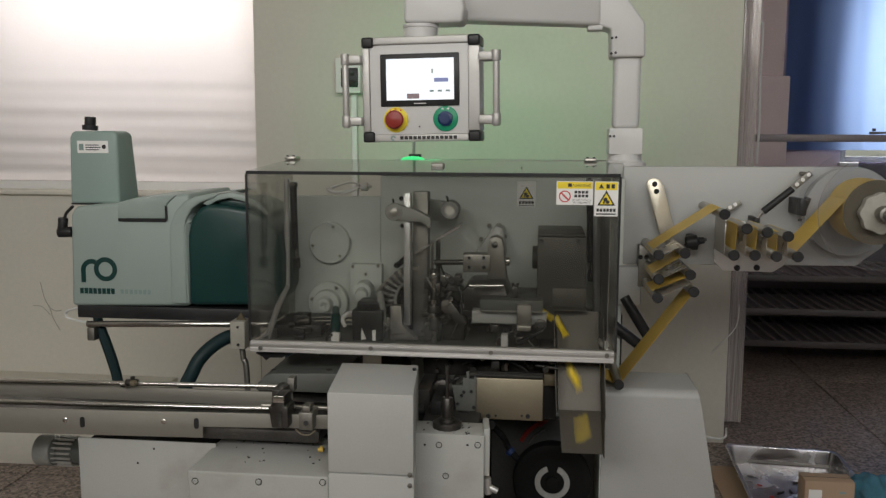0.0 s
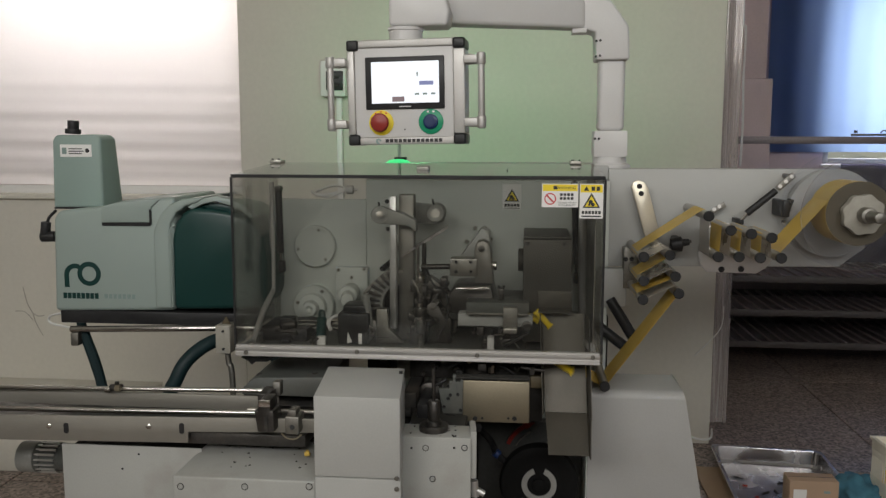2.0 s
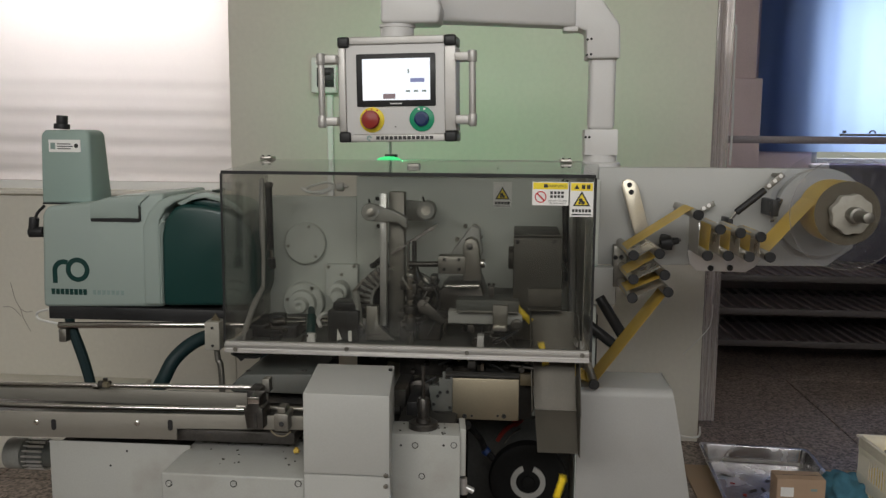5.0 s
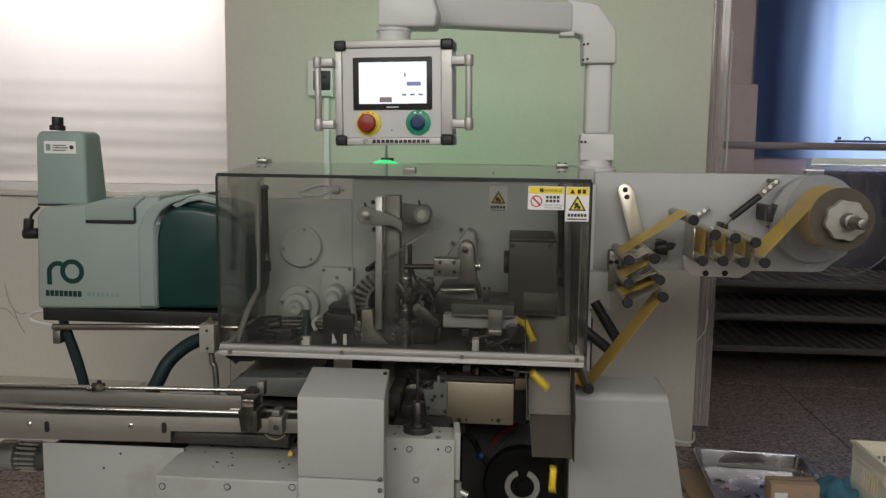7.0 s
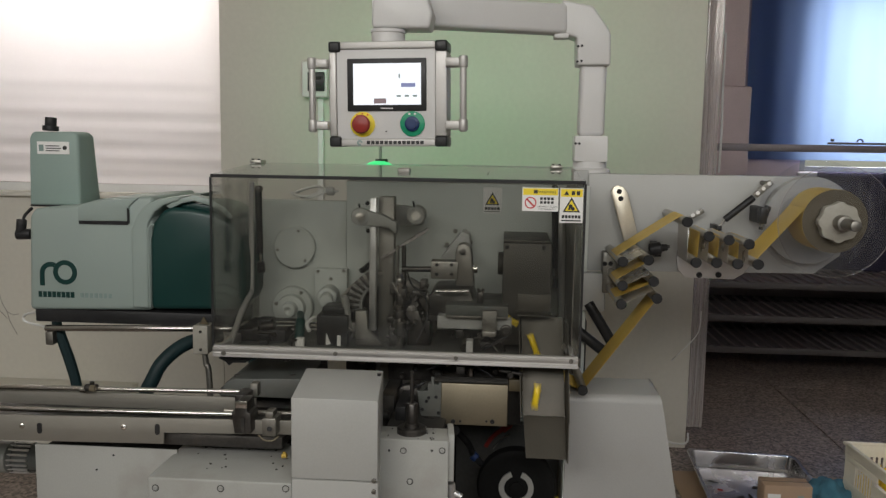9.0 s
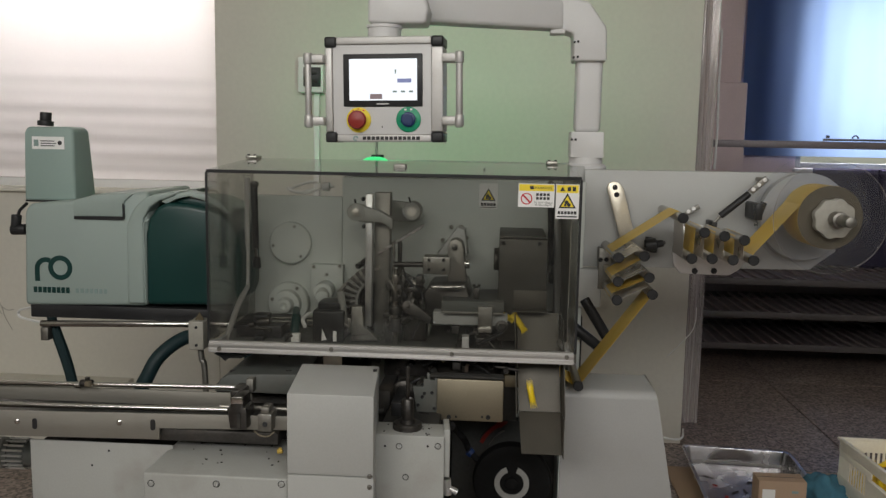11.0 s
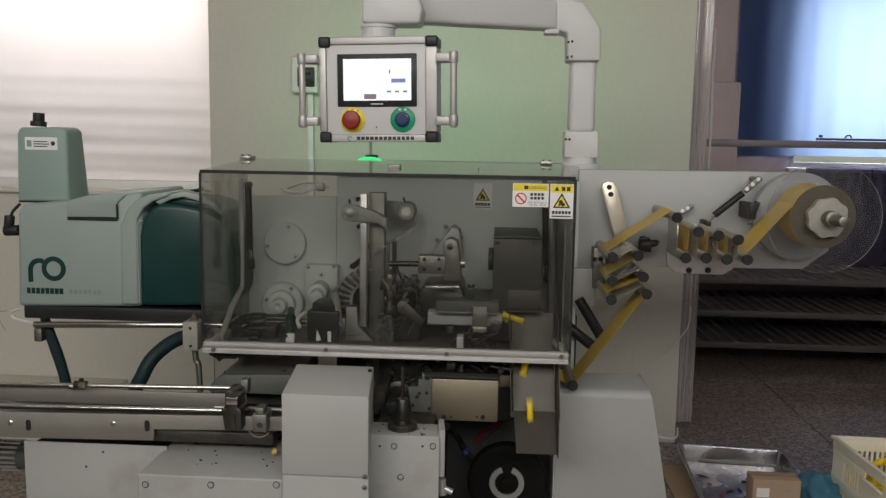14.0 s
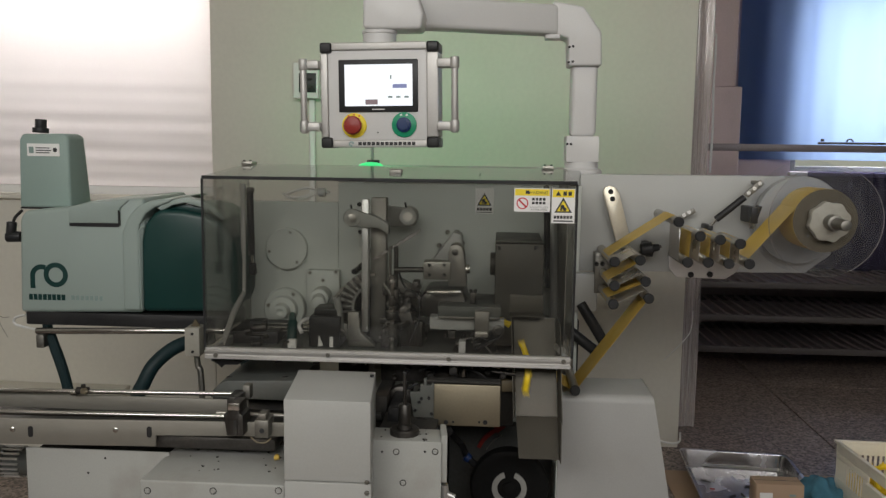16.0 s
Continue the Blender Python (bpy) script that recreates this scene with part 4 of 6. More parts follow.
part("side_frame", tube([(0.167, 2.550, 1.381), (0.176, 2.550, 0.978), (0.174, 2.400, 0.943), (0.183, 2.300, 0.943)], 0.012, 8, 4), ALU, cover)
part("inner_side_sheet", box(CX1 - 0.02, CX1 - 0.018, 2.30, 2.66, 0.94, 1.40, 0), STEEL, cover, "steel sheet lining the hood side")
for p in ((-0.792, 2.660, 1.420), (0.151, 2.660, 1.414)):
    h = part("hinge", box(p[0] - 0.018, p[0] + 0.018, 2.63, 2.69, CZB + 0.004, CZB + 0.014, 0.003), STEEL, cover)
    for s in (-0.01, 0.01):
        part("hinge_screw", cyl((p[0] + s, 2.64, CZB + 0.013), (p[0] + s, 2.64, CZB + 0.018), 0.004, 10), BLACK, h)
part("latch", box(-0.313, -0.278, 2.42, 2.46, 1.416, 1.430, 0.003), DULL, cover)
part("black_clip", prism([(-0.799, 0.892), (-0.699, 0.893), (-0.721, 0.881), (-0.757, 0.880), (-0.767, 0.871), (-0.778, 0.882)], 2.28, 2.32, 0.001), BLACK, cover)
part("top_seam", box(-0.055, -0.053 + 0.001, 2.40, 2.60, 1.4195, 1.4215, 0), BLACK, cover)


def strut(a, b, c, parent_label):
    s = thing("gas_strut", c, parent_label, "gas strut", "gas struts of the hood")
    part("cylinder", cyl(a, b, 0.0105, 18, w=0.002), BLACK, s)
    part("rod", cyl(b, c, 0.005, 12), CHROME, s)
    part("end_joint", cyl(Vector(c) + Vector((0, -0.004, 0.012)), Vector(c) + Vector((0, 0.004, -0.022)), 0.012, 14, w=0.003), BLACK, s)
    part("top_joint", cyl(Vector(a) + Vector((0, 0.02, 0.004)), Vector(a) + Vector((0, -0.012, 0.004)), 0.010, 14, w=0.002), DARKST, s)
    return s


strut((-0.750, 2.520, 1.353), (-0.747, 2.520, 1.160), (-0.744, 2.520, 1.124), "black gas strut holding the clear hood")
strut((0.148, 2.620, 1.369), (0.159, 2.620, 1.124), (0.162, 2.620, 1.088), "black gas strut at the sealing box")


def triangle_mark(x, z, w, y, parent):
    part("warning_triangle", prism([(x - w / 2, z), (x + w / 2, z), (x, z + w * 0.87)], y - 0.0006, y, 0), INK, parent)
    part("warning_field", prism([(x - w * 0.36, z + w * 0.08), (x + w * 0.36, z + w * 0.08), (x, z + w * 0.70)], y - 0.0011, y - 0.0006, 0), LABEL_YELLOW, parent)
    part("warning_gear", join(cyl((x - w * 0.05, y - 0.0011, z + w * 0.34), (x - w * 0.05, y - 0.0015, z + w * 0.34), w * 0.12, 14), cyl((x + w * 0.08, y - 0.0011, z + w * 0.20), (x + w * 0.08, y - 0.0015, z + w * 0.20), w * 0.11, 14), cyl((x - w * 0.12, y - 0.0011, z + w * 0.18), (x - w * 0.12, y - 0.0015, z + w * 0.18), w * 0.07, 12)), INK, parent)


def sticker(x0, x1, z0, z1, y, title, label):
    s = thing("warning_label", ((x0 + x1) / 2, y, z0), label, "label", "warning labels")
    part("sheet", box(x0, x1, y - 0.0008, y, z0, z1, 0), PAPER, s)
    if title:
        part("title_strip", box(x0 + 0.002, x1 - 0.002, y - 0.0013, y - 0.0008, z1 - title, z1 - 0.002, 0), LABEL_YELLOW, s)
    return s


y = 2.2495
s1 = sticker(0.042, 0.137, 1.329, 1.391, y, 0.0195, "white and yellow warning label with a red prohibition sign")
sx0, sx1, sz0, sz1 = 0.042, 0.137, 1.329, 1.391


def words(text, x, z, size, y, parent, material=None, name="lettering"):
    cu = bpy.data.curves.new(name, "FONT")
    cu.body, cu.size, cu.align_x, cu.extrude = text, size, "CENTER", 0.0002
    tmp = bpy.data.objects.new(name, cu)
    scene.collection.objects.link(tmp)
    me = bpy.data.meshes.new_from_object(tmp.evaluated_get(bpy.context.evaluated_depsgraph_get()))
    bpy.data.objects.remove(tmp)
    bm = bmesh.new()
    bm.from_mesh(me)
    for v in bm.verts:
        v.co = Vector((x + v.co.x, y - v.co.z, z + v.co.y))
    return part(name, bm, material or INK, parent)


words("WARNING", (sx0 + sx1) / 2 + 0.016, sz1 - 0.0145, 0.0105, y - 0.0014, s1)
part("text_bar", box(sx0 + 0.030, sx0 + 0.040, y - 0.0018, y - 0.0013, sz1 - 0.015, sz1 - 0.006, 0), INK, s1)
rc = ((sx0 + 0.022), sz0 + 0.022)
part("prohibition_ring", join(ring_sector(*rc, 0.0125, 0.0155, 0, 180, y - 0.0014, y - 0.0008), ring_sector(*rc, 0.0125, 0.0155, 180, 360, y - 0.0014, y - 0.0008)), RED_INK, s1)
part("prohibition_bar", prism([(rc[0] - 0.011, rc[1] + 0.008), (rc[0] - 0.008, rc[1] + 0.011), (rc[0] + 0.011, rc[1] - 0.008), (rc[0] + 0.008, rc[1] - 0.011)], y - 0.0018, y - 0.0014, 0), RED_INK, s1)
for k, (w, h) in enumerate(((0.034, 0.006), (0.034, 0.006))):
    for i in range(4):
        part("text_bar", box(sx0 + 0.047 + i * 0.0095, sx0 + 0.054 + i * 0.0095, y - 0.0014, y - 0.0008, sz1 - 0.032 - 0.010 * k, sz1 - 0.025 - 0.010 * k, 0), INK, s1)
words("DO NOT TOUCH", sx0 + 0.066, sz0 + 0.010, 0.0062, y - 0.001, s1)
words("MOVING PARTS", sx0 + 0.066, sz0 + 0.0035, 0.0062, y - 0.001, s1)
tx0, tx1, tz0, tz1 = 0.141, 0.202, 1.300, 1.391
s2 = sticker(tx0, tx1, tz0, tz1, y, 0.0225, "white and yellow warning label with a black triangle")
triangle_mark((tx0 + tx1) / 2, tz0 + 0.028, 0.046, y - 0.0008, s2)
for i in range(2):
    part("text_bar", box(tx0 + 0.030 + i * 0.013, tx0 + 0.039 + i * 0.013, y - 0.0018, y - 0.0013, tz1 - 0.018, tz1 - 0.007, 0), INK, s2)
part("title_mark", prism([(tx0 + 0.010, tz1 - 0.018), (tx0 + 0.024, tz1 - 0.018), (tx0 + 0.017, tz1 - 0.006)], y - 0.0018, y - 0.0013, 0), INK, s2)
for i in range(6):
    part("text_bar", box(tx0 + 0.006 + i * 0.0085, tx0 + 0.0125 + i * 0.0085, y - 0.0014, y - 0.0008, tz0 + 0.012, tz0 + 0.020, 0), INK, s2)
part("text_bar", box(tx0 + 0.005, tx1 - 0.005, y - 0.0014, y - 0.0008, tz0 + 0.004, tz0 + 0.0075, 0), INK, s2)
y3 = BY - 0.0005
ux0, ux1, uz0, uz1 = -0.073, -0.014, 1.287, 1.368
s3 = sticker(ux0, ux1, uz0, uz1, y3, 0, "small white warning label with a yellow triangle")
triangle_mark((ux0 + ux1) / 2, uz0 + 0.026, 0.046, y3 - 0.0008, s3)
for i in range(5):
    part("text_bar", box(ux0 + 0.006 + i * 0.0098, ux0 + 0.0135 + i * 0.0098, y3 - 0.0014, y3 - 0.0008, uz0 + 0.010, uz0 + 0.019, 0), INK, s3)
part("text_bar", box(ux0 + 0.004, ux1 - 0.004, y3 - 0.0014, y3 - 0.0008, uz0 + 0.004, uz0 + 0.006, 0), INK, s3)
# ---- control panel on its arm ----
HY = 2.40
hmi = thing("control_panel", (-0.339, 2.400, 1.641), "aluminium control panel with lit touch screen and two buttons", "control panel")
hx0, hx1, hz0, hz1 = -0.509, -0.171, 1.491, 1.785
part("housing", box(hx0 + 0.008, hx1 - 0.008, HY + 0.012, HY + 0.10, hz0 + 0.008, hz1 - 0.008, 0.006), SATINALU, hmi)
for x0, x1, z0, z1 in ((hx0 + 0.034, hx1 - 0.034, hz1 - 0.022, hz1 - 0.001), (hx0 + 0.034, hx1 - 0.034, hz0 + 0.001, hz0 + 0.022), (hx0 + 0.001, hx0 + 0.022, hz0 + 0.030, hz1 - 0.030), (hx1 - 0.034, hx1 - 0.001, hz0 + 0.030, hz1 - 0.030)):
    part("frame_bar", box(x0, x1, HY - 0.004, HY + 0.09, z0, z1, 0.003, 3), SATINALU, hmi)
for x0, x1, z0, z1 in ((hx0, hx0 + 0.0335, hz1 - 0.0295, hz1), (hx1 - 0.0345, hx1, hz1 - 0.0295, hz1), (hx0, hx0 + 0.0335, hz0, hz0 + 0.0295), (hx1 - 0.0345, hx1, hz0, hz0 + 0.0295)):
    part("corner_cap", box(x0, x1, HY - 0.007, HY + 0.092, z0, z1, 0.006, 3), BLACK, hmi, "black plastic corner cap")
front = part("front_plate", box(hx0 + 0.0225, hx1 - 0.0345, HY + 0.003, HY + 0.012, hz0 + 0.0225, hz1 - 0.0225, 0.001), ARM, hmi)
bezel = part("bezel", box(-0.456, -0.230, HY - 0.003, HY + 0.004, 1.591, 1.737, 0.003), BLACK, hmi, "black screen bezel")
part("screen", box(-0.438, -0.245, HY - 0.0038, HY - 0.0025, 1.608, 1.723, 0), SCREEN, bezel, "lit white touch screen")
part("screen_button", box(-0.379, -0.344, HY - 0.0046, HY - 0.0039, 1.612, 1.626, 0), SCREEN_RED, bezel)
part("screen_field", box(-0.301, -0.261, HY - 0.0046, HY - 0.0039, 1.657, 1.668, 0), SCREEN_BLUE, bezel)
for a in (0, 1, 2):
    part("screen_mark", box(-0.314 + 0.023 * a, -0.314 + 0.023 * a + 0.012, HY - 0.0046, HY - 0.0039, 1.630, 1.635, 0), GREY_INK, bezel)
part("screen_mark", box(-0.308, -0.304, HY - 0.0046, HY - 0.0039, 1.682, 1.693, 0), GREY_INK, bezel)
part("badge", box(-0.360, -0.325, HY - 0.0036, HY - 0.0028, 1.597, 1.600, 0), ARM, bezel)
c = (-0.413, 2.400, 1.554)
stop = part("emergency_stop", lathe([(0.0352, 0.004), (0.0352, -0.001), (0.0320, -0.003), (0.0001, -0.003)], c, (0, 1, 0), 40), LABEL_YELLOW, hmi, "yellow ring with a red mushroom button")
part("mushroom", lathe([(0.0128, -0.002), (0.0144, -0.014), (0.0248, -0.016), (0.0264, -0.022), (0.0224, -0.029), (0.0112, -0.032), (0.0001, -0.033)], c, (0, 1, 0), 36), RED, stop)
for a in (60, 90, 120):
    q = (c[0] + 0.0304 * math.cos(radians(a)), c[2] + 0.0304 * math.sin(radians(a)))
    part("ring_mark", box(q[0] - 0.002, q[0] + 0.002, HY - 0.0042, HY - 0.003, q[1] - 0.002, q[1] + 0.002, 0), RED_INK, stop)
c = (-0.270, 2.400, 1.555)
start = part("start_button", lathe([(0.0352, 0.004), (0.0352, -0.001), (0.0320, -0.003), (0.0001, -0.003)], c, (0, 1, 0), 40), GREEN, hmi, "green ring with a dark blue button")
part("button_cap", lathe([(0.0208, -0.002), (0.0208, -0.010), (0.0176, -0.012), (0.0144, -0.012), (0.0144, -0.016), (0.0001, -0.016)], c, (0, 1, 0), 32), BLUE, start)
for a in (-1, 1):
    part("ring_mark", box(c[0] + a * 0.008 - 0.003, c[0] + a * 0.008 + 0.003, HY - 0.0042, HY - 0.003, c[2] + 0.0272 - 0.002, c[2] + 0.0272 + 0.003, 0), PAPER, start)
part("small_screw", cyl((-0.345, 2.400, 1.534), (-0.345, 2.398, 1.534), 0.002, 10), INK, front)
lz = hz0 + 0.0072
part("emblem", ring_sector(-0.421, lz + 0.004, 0.003, 0.008, 0, 300, HY - 0.0052, HY - 0.0042), GREY_INK, hmi)
for k in range(13):
    x = -0.401 + k * 0.0128
    part("text_bar", box(x, x + 0.0098, HY - 0.0052, HY - 0.0038, lz, lz + 0.0095, 0), INK, hmi)
for xs, xe in ((-0.551, hx0), (-0.124, hx1)):
    h = part("handle", cyl((xs, 2.375, 1.532), (xs, 2.375, 1.735), 0.0095, 18, w=0.002), SATINALU, hmi, "aluminium grab handle")
    for z in (1.723, 1.551):
        part("handle_arm", box(min(xs, xe) - 0.002, max(xs, xe) + 0.002, 2.372, 2.425, z - 0.012, z + 0.012, 0.004), SATINALU, h)
        part("handle_end", cyl((xs, 2.375, z - 0.016), (xs, 2.375, z + 0.016), 0.0127, 18, w=0.003), SATINALU, h)
hmi.rotation_euler = (0, radians(-1.0), radians(-3))

arm = thing("support_arm", (0.267, 2.800, 1.412), "light grey cast support arm of the control panel", "support arm")
part("base_flange", lathe([(0.0672, 0.0), (0.0672, 0.0131), (0.0616, 0.0187), (0.0541, 0.0205), (0.0541, 0.0411), (0.0001, 0.0411)], (0.267, 2.800, 1.412), (0, 0, 1), 44), ARM, arm)
bx = (0.267, 2.800, 1.417)[0]
col = part("collar", prism(rounded(0.214, 0.318, 1.453, 1.535, 0.004, 3), 2.75, 2.86, 0.006), ARM, arm)
part("column", prism([(0.225, 1.534), (0.308, 1.534), (0.308, 1.775), (0.225, 1.775)], 2.765, 2.845, 0.016, 4), ARM, arm)
elbow = part("elbow", prism([(0.212, 1.755), (0.317, 1.756), (0.313, 1.859), (0.256, 1.938), (0.158, 1.955), (0.161, 1.854), (0.209, 1.841)], 2.745, 2.865, 0.008, 3), ARM, arm)
for p in ((0.213, 2.745, 1.813), (0.225, 2.745, 1.815), (0.212, 2.745, 1.766), (0.225, 2.745, 1.768), (0.216, 2.750, 1.510), (0.228, 2.750, 1.510)):
    part("screw", cyl(p, (p[0], p[1] - 0.003, p[2]), 0.004, 10), BLACK, elbow)
part("elbow_tab", box(0.137, 0.183, 2.74, 2.80, 1.838, 1.853, 0.003), ARM, elbow)
bm = prism([(-0.308, 1.841), (-0.308, 1.934), (0.177, 1.943), (0.180, 1.852)], 2.50, 2.59, 0.014, 3)
for v in bm.verts:
    v.co.y += 0.24 * (v.co.x - -0.308) / (0.177 - -0.308)
part("beam", bm, ARM, arm)
part("head_joint", prism([(-0.391, 1.824), (-0.299, 1.823), (-0.226, 1.823), (-0.219, 1.865), (-0.240, 1.930), (-0.377, 1.934), (-0.391, 1.911)], 2.42, 2.54, 0.010, 3), ARM, arm)
part("swivel", lathe([(0.0476, 0.0), (0.0476, 0.0295), (0.0508, 0.0312), (0.0508, 0.0394), (0.0001, 0.0394)], ((-0.348, 2.460, 1.792)[0], 2.46, hz1 - 0.003), (0, 0, 1), 40), ARM, arm)

beacon = thing("status_light", (-0.423, 2.80, 1.427), "small green status lamp on a thin rod", "lamp")
lx = -0.419
part("lamp_body", box(lx - 0.018, lx + 0.022, 2.80, 2.825, 1.438, 1.449, 0.002), DARKST, beacon)
# Emissive dome sized to the green glow reflected on the hood top.
part("glow_dome", lathe([(0.042, 0.0), (0.040, 0.005), (0.031, 0.011), (0.017, 0.0145), (0.0001, 0.0155)], (lx - 0.004, 2.80, 1.427), (0, 0, 1), 36), LED, beacon, "green lens enlarged to stand for its glow on the hood")
part("rod", cyl((lx - 0.002, 2.81, 1.449), (lx - 0.002, 2.81, 1.50), 0.005, 10), ARM, beacon)
green = bpy.data.lights.new("green_lamp", "SPOT")
green.spot_size, green.spot_blend = radians(104), 1.0
green.energy, green.color, green.shadow_soft_size = 12.5, (0.12, 1.0, 0.36), 0.012
green_lamp = new("green_lamp", green)
green_lamp.location = (lx + 0.004, 2.845, 1.447)
green_lamp.rotation_euler = Vector((0.16, 1.0, 0.14)).to_track_quat("-Z", "Y").to_euler()

# ---- roller head with tape ----
CAPY, TY0, TY1 = 2.38, 2.44, 2.575
frame_plate = thing("tape_guide", (0.616, 2.620, 1.105), "light steel bracket plate with guide rollers", "roller bracket", "tape guides")
part("bracket", prism([(0.520, 1.170), (0.525, 1.135), (0.546, 1.111), (0.692, 1.108), (0.720, 1.126), (0.743, 1.161), (0.748, 1.227), (0.552, 1.271), (0.529, 1.196)], 2.595, 2.61, 0.003), ALU, frame_plate)
part("spacer", box(0.594, 0.679, 2.611, 2.70, 1.135, 1.222, 0.003), ALU, frame_plate)
for p in ((0.589, 2.595, 1.120), (0.646, 2.595, 1.122)):
    hex_bolt(p, 0.009, frame_plate, "bolt", BLACK)


def roller(tip, back, parent, r=0.0132):
    x, y, z = tip
    o = part("roller", cyl((x, CAPY + 0.012, z), (x, back, z), r, 22), STEEL, parent)
    part("end_cap", lathe([(r + 0.001, 0.014), (r + 0.0015, 0.002), (r - 0.001, 0), (0.0001, 0)], (x, CAPY, z), (0, 1, 0), 22), BLACK, o)
    return o


G2 = [(0.563, 2.380, 1.259), (0.618, 2.380, 1.250), (0.673, 2.380, 1.240), (0.532, 2.380, 1.185), (0.588, 2.380, 1.186), (0.645, 2.380, 1.184), (0.701, 2.380, 1.184)]
for p in G2:
    roller(p, 2.595, frame_plate)
side_rollers = thing("tape_guide", (0.325, 2.660, 1.046), "dark bracket plate with six tape guide rollers", "roller bracket", "tape guides")
part("bracket", box(0.306, 0.345, 2.65, 2.699, 1.046, 1.175, 0.003), DULL, side_rollers)
for p in ((0.311, 2.650, 1.139), (0.329, 2.650, 1.140)):
    hex_bolt(p, 0.007, side_rollers, "bolt", BLACK)
G1 = [(0.330, 2.380, 1.182), (0.401, 2.380, 1.188), (0.332, 2.380, 1.114), (0.418, 2.380, 1.128), (0.331, 2.380, 1.061), (0.429, 2.380, 1.080)]
for p in G1:
    roller(p, 2.69, side_rollers)
part("cross_bar", box(0.321, 0.433, 2.675, 2.699, 1.059, 1.167, 0.003), DULL, side_rollers)
top_roller = thing("tape_guide", (0.527, 2.500, 1.288), "steel guide roller with black end cap on the head plate", "roller", "tape guides")
T1 = (0.502, 2.380, 1.298)
roller(T1, 2.70, top_roller)
low_roller = thing("tape_guide", (0.234, 2.400, 0.801), "steel deflecting roller with black end cap under the hood", "roller", "tape guides")
T2 = (0.232, 2.380, 0.807)
roller(T2, 2.62, low_roller)
part("roller_arm", box(T2[0] - 0.03, T2[0] + 0.012, 2.60, 2.63, T2[2] - 0.012, T2[2] + 0.10, 0.003), DULL, low_roller)


def side(p, q, r, s):
    """The touching line from roller p to q, on side s at p and its other side at q."""
    d = Vector((q[0] - p[0], q[2] - p[2])).normalized()
    n = Vector((-d.y, d.x)) * r * s
    return [(p[0] + n.x, p[2] + n.y), (q[0] - n.x, q[2] - n.y)]


RC = (0.918, 2.440, 1.304)
RR = 0.0895
tape = thing("tape", (RC[0] - 0.1, 2.5, RC[2]), "gold packaging tape with silver back running over guide rollers", "tape")
R1 = 0.0140
g = G2[6]
part("reel_run", band([(RC[0] - RR * 0.05, RC[2] + RR), (RC[0] - RR * 0.30, RC[2] + RR * 0.955), (RC[0] - RR * 0.55, RC[2] + RR * 0.83), (g[0] + R1 * 0.8, g[2] + R1 * 0.6), (g[0] + R1, g[2]), (g[0] + R1 * 0.7, g[2] - R1 * 0.7), (g[0], g[2] - R1)], TY0, TY1), TAPE, tape)
order = [G2[6], G2[2], G2[5], G2[1], G2[4], G2[0], G2[3], T1]
for k, (a, b) in enumerate(zip(order, order[1:])):
    s = 1 if k % 2 == 0 else -1
    (ax, az), (bx_, bz) = side(a, b, R1, s)
    end = [(b[0], b[2] + s * R1)]
    part("run", band([(a[0], a[2] - s * R1), (ax, az), (bx_, bz), *end], TY0, TY1), TAPE if k % 2 else TAPE_BACK, tape)
part("top_run", band([(T1[0], T1[2] + R1 + 0.0007), (T1[0] - R1 * 0.6, T1[2] + R1 * 0.85), (G1[0][0] - R1 * 0.6, G1[0][2] + R1 * 0.85), (G1[0][0] - R1, G1[0][2]), (G1[0][0], G1[0][2] - R1)], TY0, TY1), TAPE, tape)
order = [*G1, T2]
for k, (a, b) in enumerate(zip(order, order[1:])):
    s = 1 if k % 2 else -1
    (ax, az), (bx_, bz) = side(a, b, R1, s)
    w = 1 if k % 2 == 0 else -1
    mid = [] if b is T2 else [(b[0] + w * R1, b[2])]
    if b is T2:
        n = Vector((b[2] - a[2], a[0] - b[0])).normalized() * -R1
        (ax, az), (bx_, bz) = (a[0] + n.x, a[2] + n.y), (b[0] + n.x, b[2] + n.y)
    part("run", band([(ax, az), (bx_, bz), *mid], TY0, TY1), TAPE if k % 2 else TAPE_BACK, tape)
part("tail_run", band([(bx_, bz), (T2[0] + R1 * 0.3, T2[2] - R1 * 0.95), (T2[0] - R1 * 0.5, T2[2] - R1 * 0.86), (T2[0] - 0.10, T2[2] + 0.035)], TY0, TY1), TAPE, tape)

link = thing("swing_link", (0.373, 2.660, 1.283), "brushed steel swing link with two bolts", "link")
part("bar", prism([(0.323, 1.361), (0.328, 1.377), (0.343, 1.384), (0.361, 1.378), (0.374, 1.360), (0.414, 1.217), (0.373, 1.198)], 2.655, 2.67, 0.002), LINKST, link)
part("spacer", cyl((0.349, 2.670, 1.352), ((0.349, 2.670, 1.352)[0], 2.70, (0.349, 2.670, 1.352)[2]), 0.012, 16), STEEL, link)
for p in ((0.347, 2.655, 1.365), (0.353, 2.655, 1.343)):
    hex_bolt(p, 0.008, link, "bolt", BLACK)
knob = thing("adjusting_knob", (0.466, 2.620, 1.184), "black adjusting knob with threaded stud", "knob")
part("knob", lathe([(0.006, -0.028), (0.018, -0.026), (0.02, -0.015), (0.02, 0.006), (0.012, 0.01), (0.01, 0.028), (0.0001, 0.028)], (0.464, 2.600, 1.197), (1, 0, 0.15), 12), BLACK, knob)
part("stud", cyl((0.434, 2.600, 1.184), (0.498, 2.600, 1.204), 0.005, 12), DARKST, knob)
part("lug", box(0.454, 0.475, 2.60, 2.70, 1.171, 1.210, 0.003), BLACK, knob)
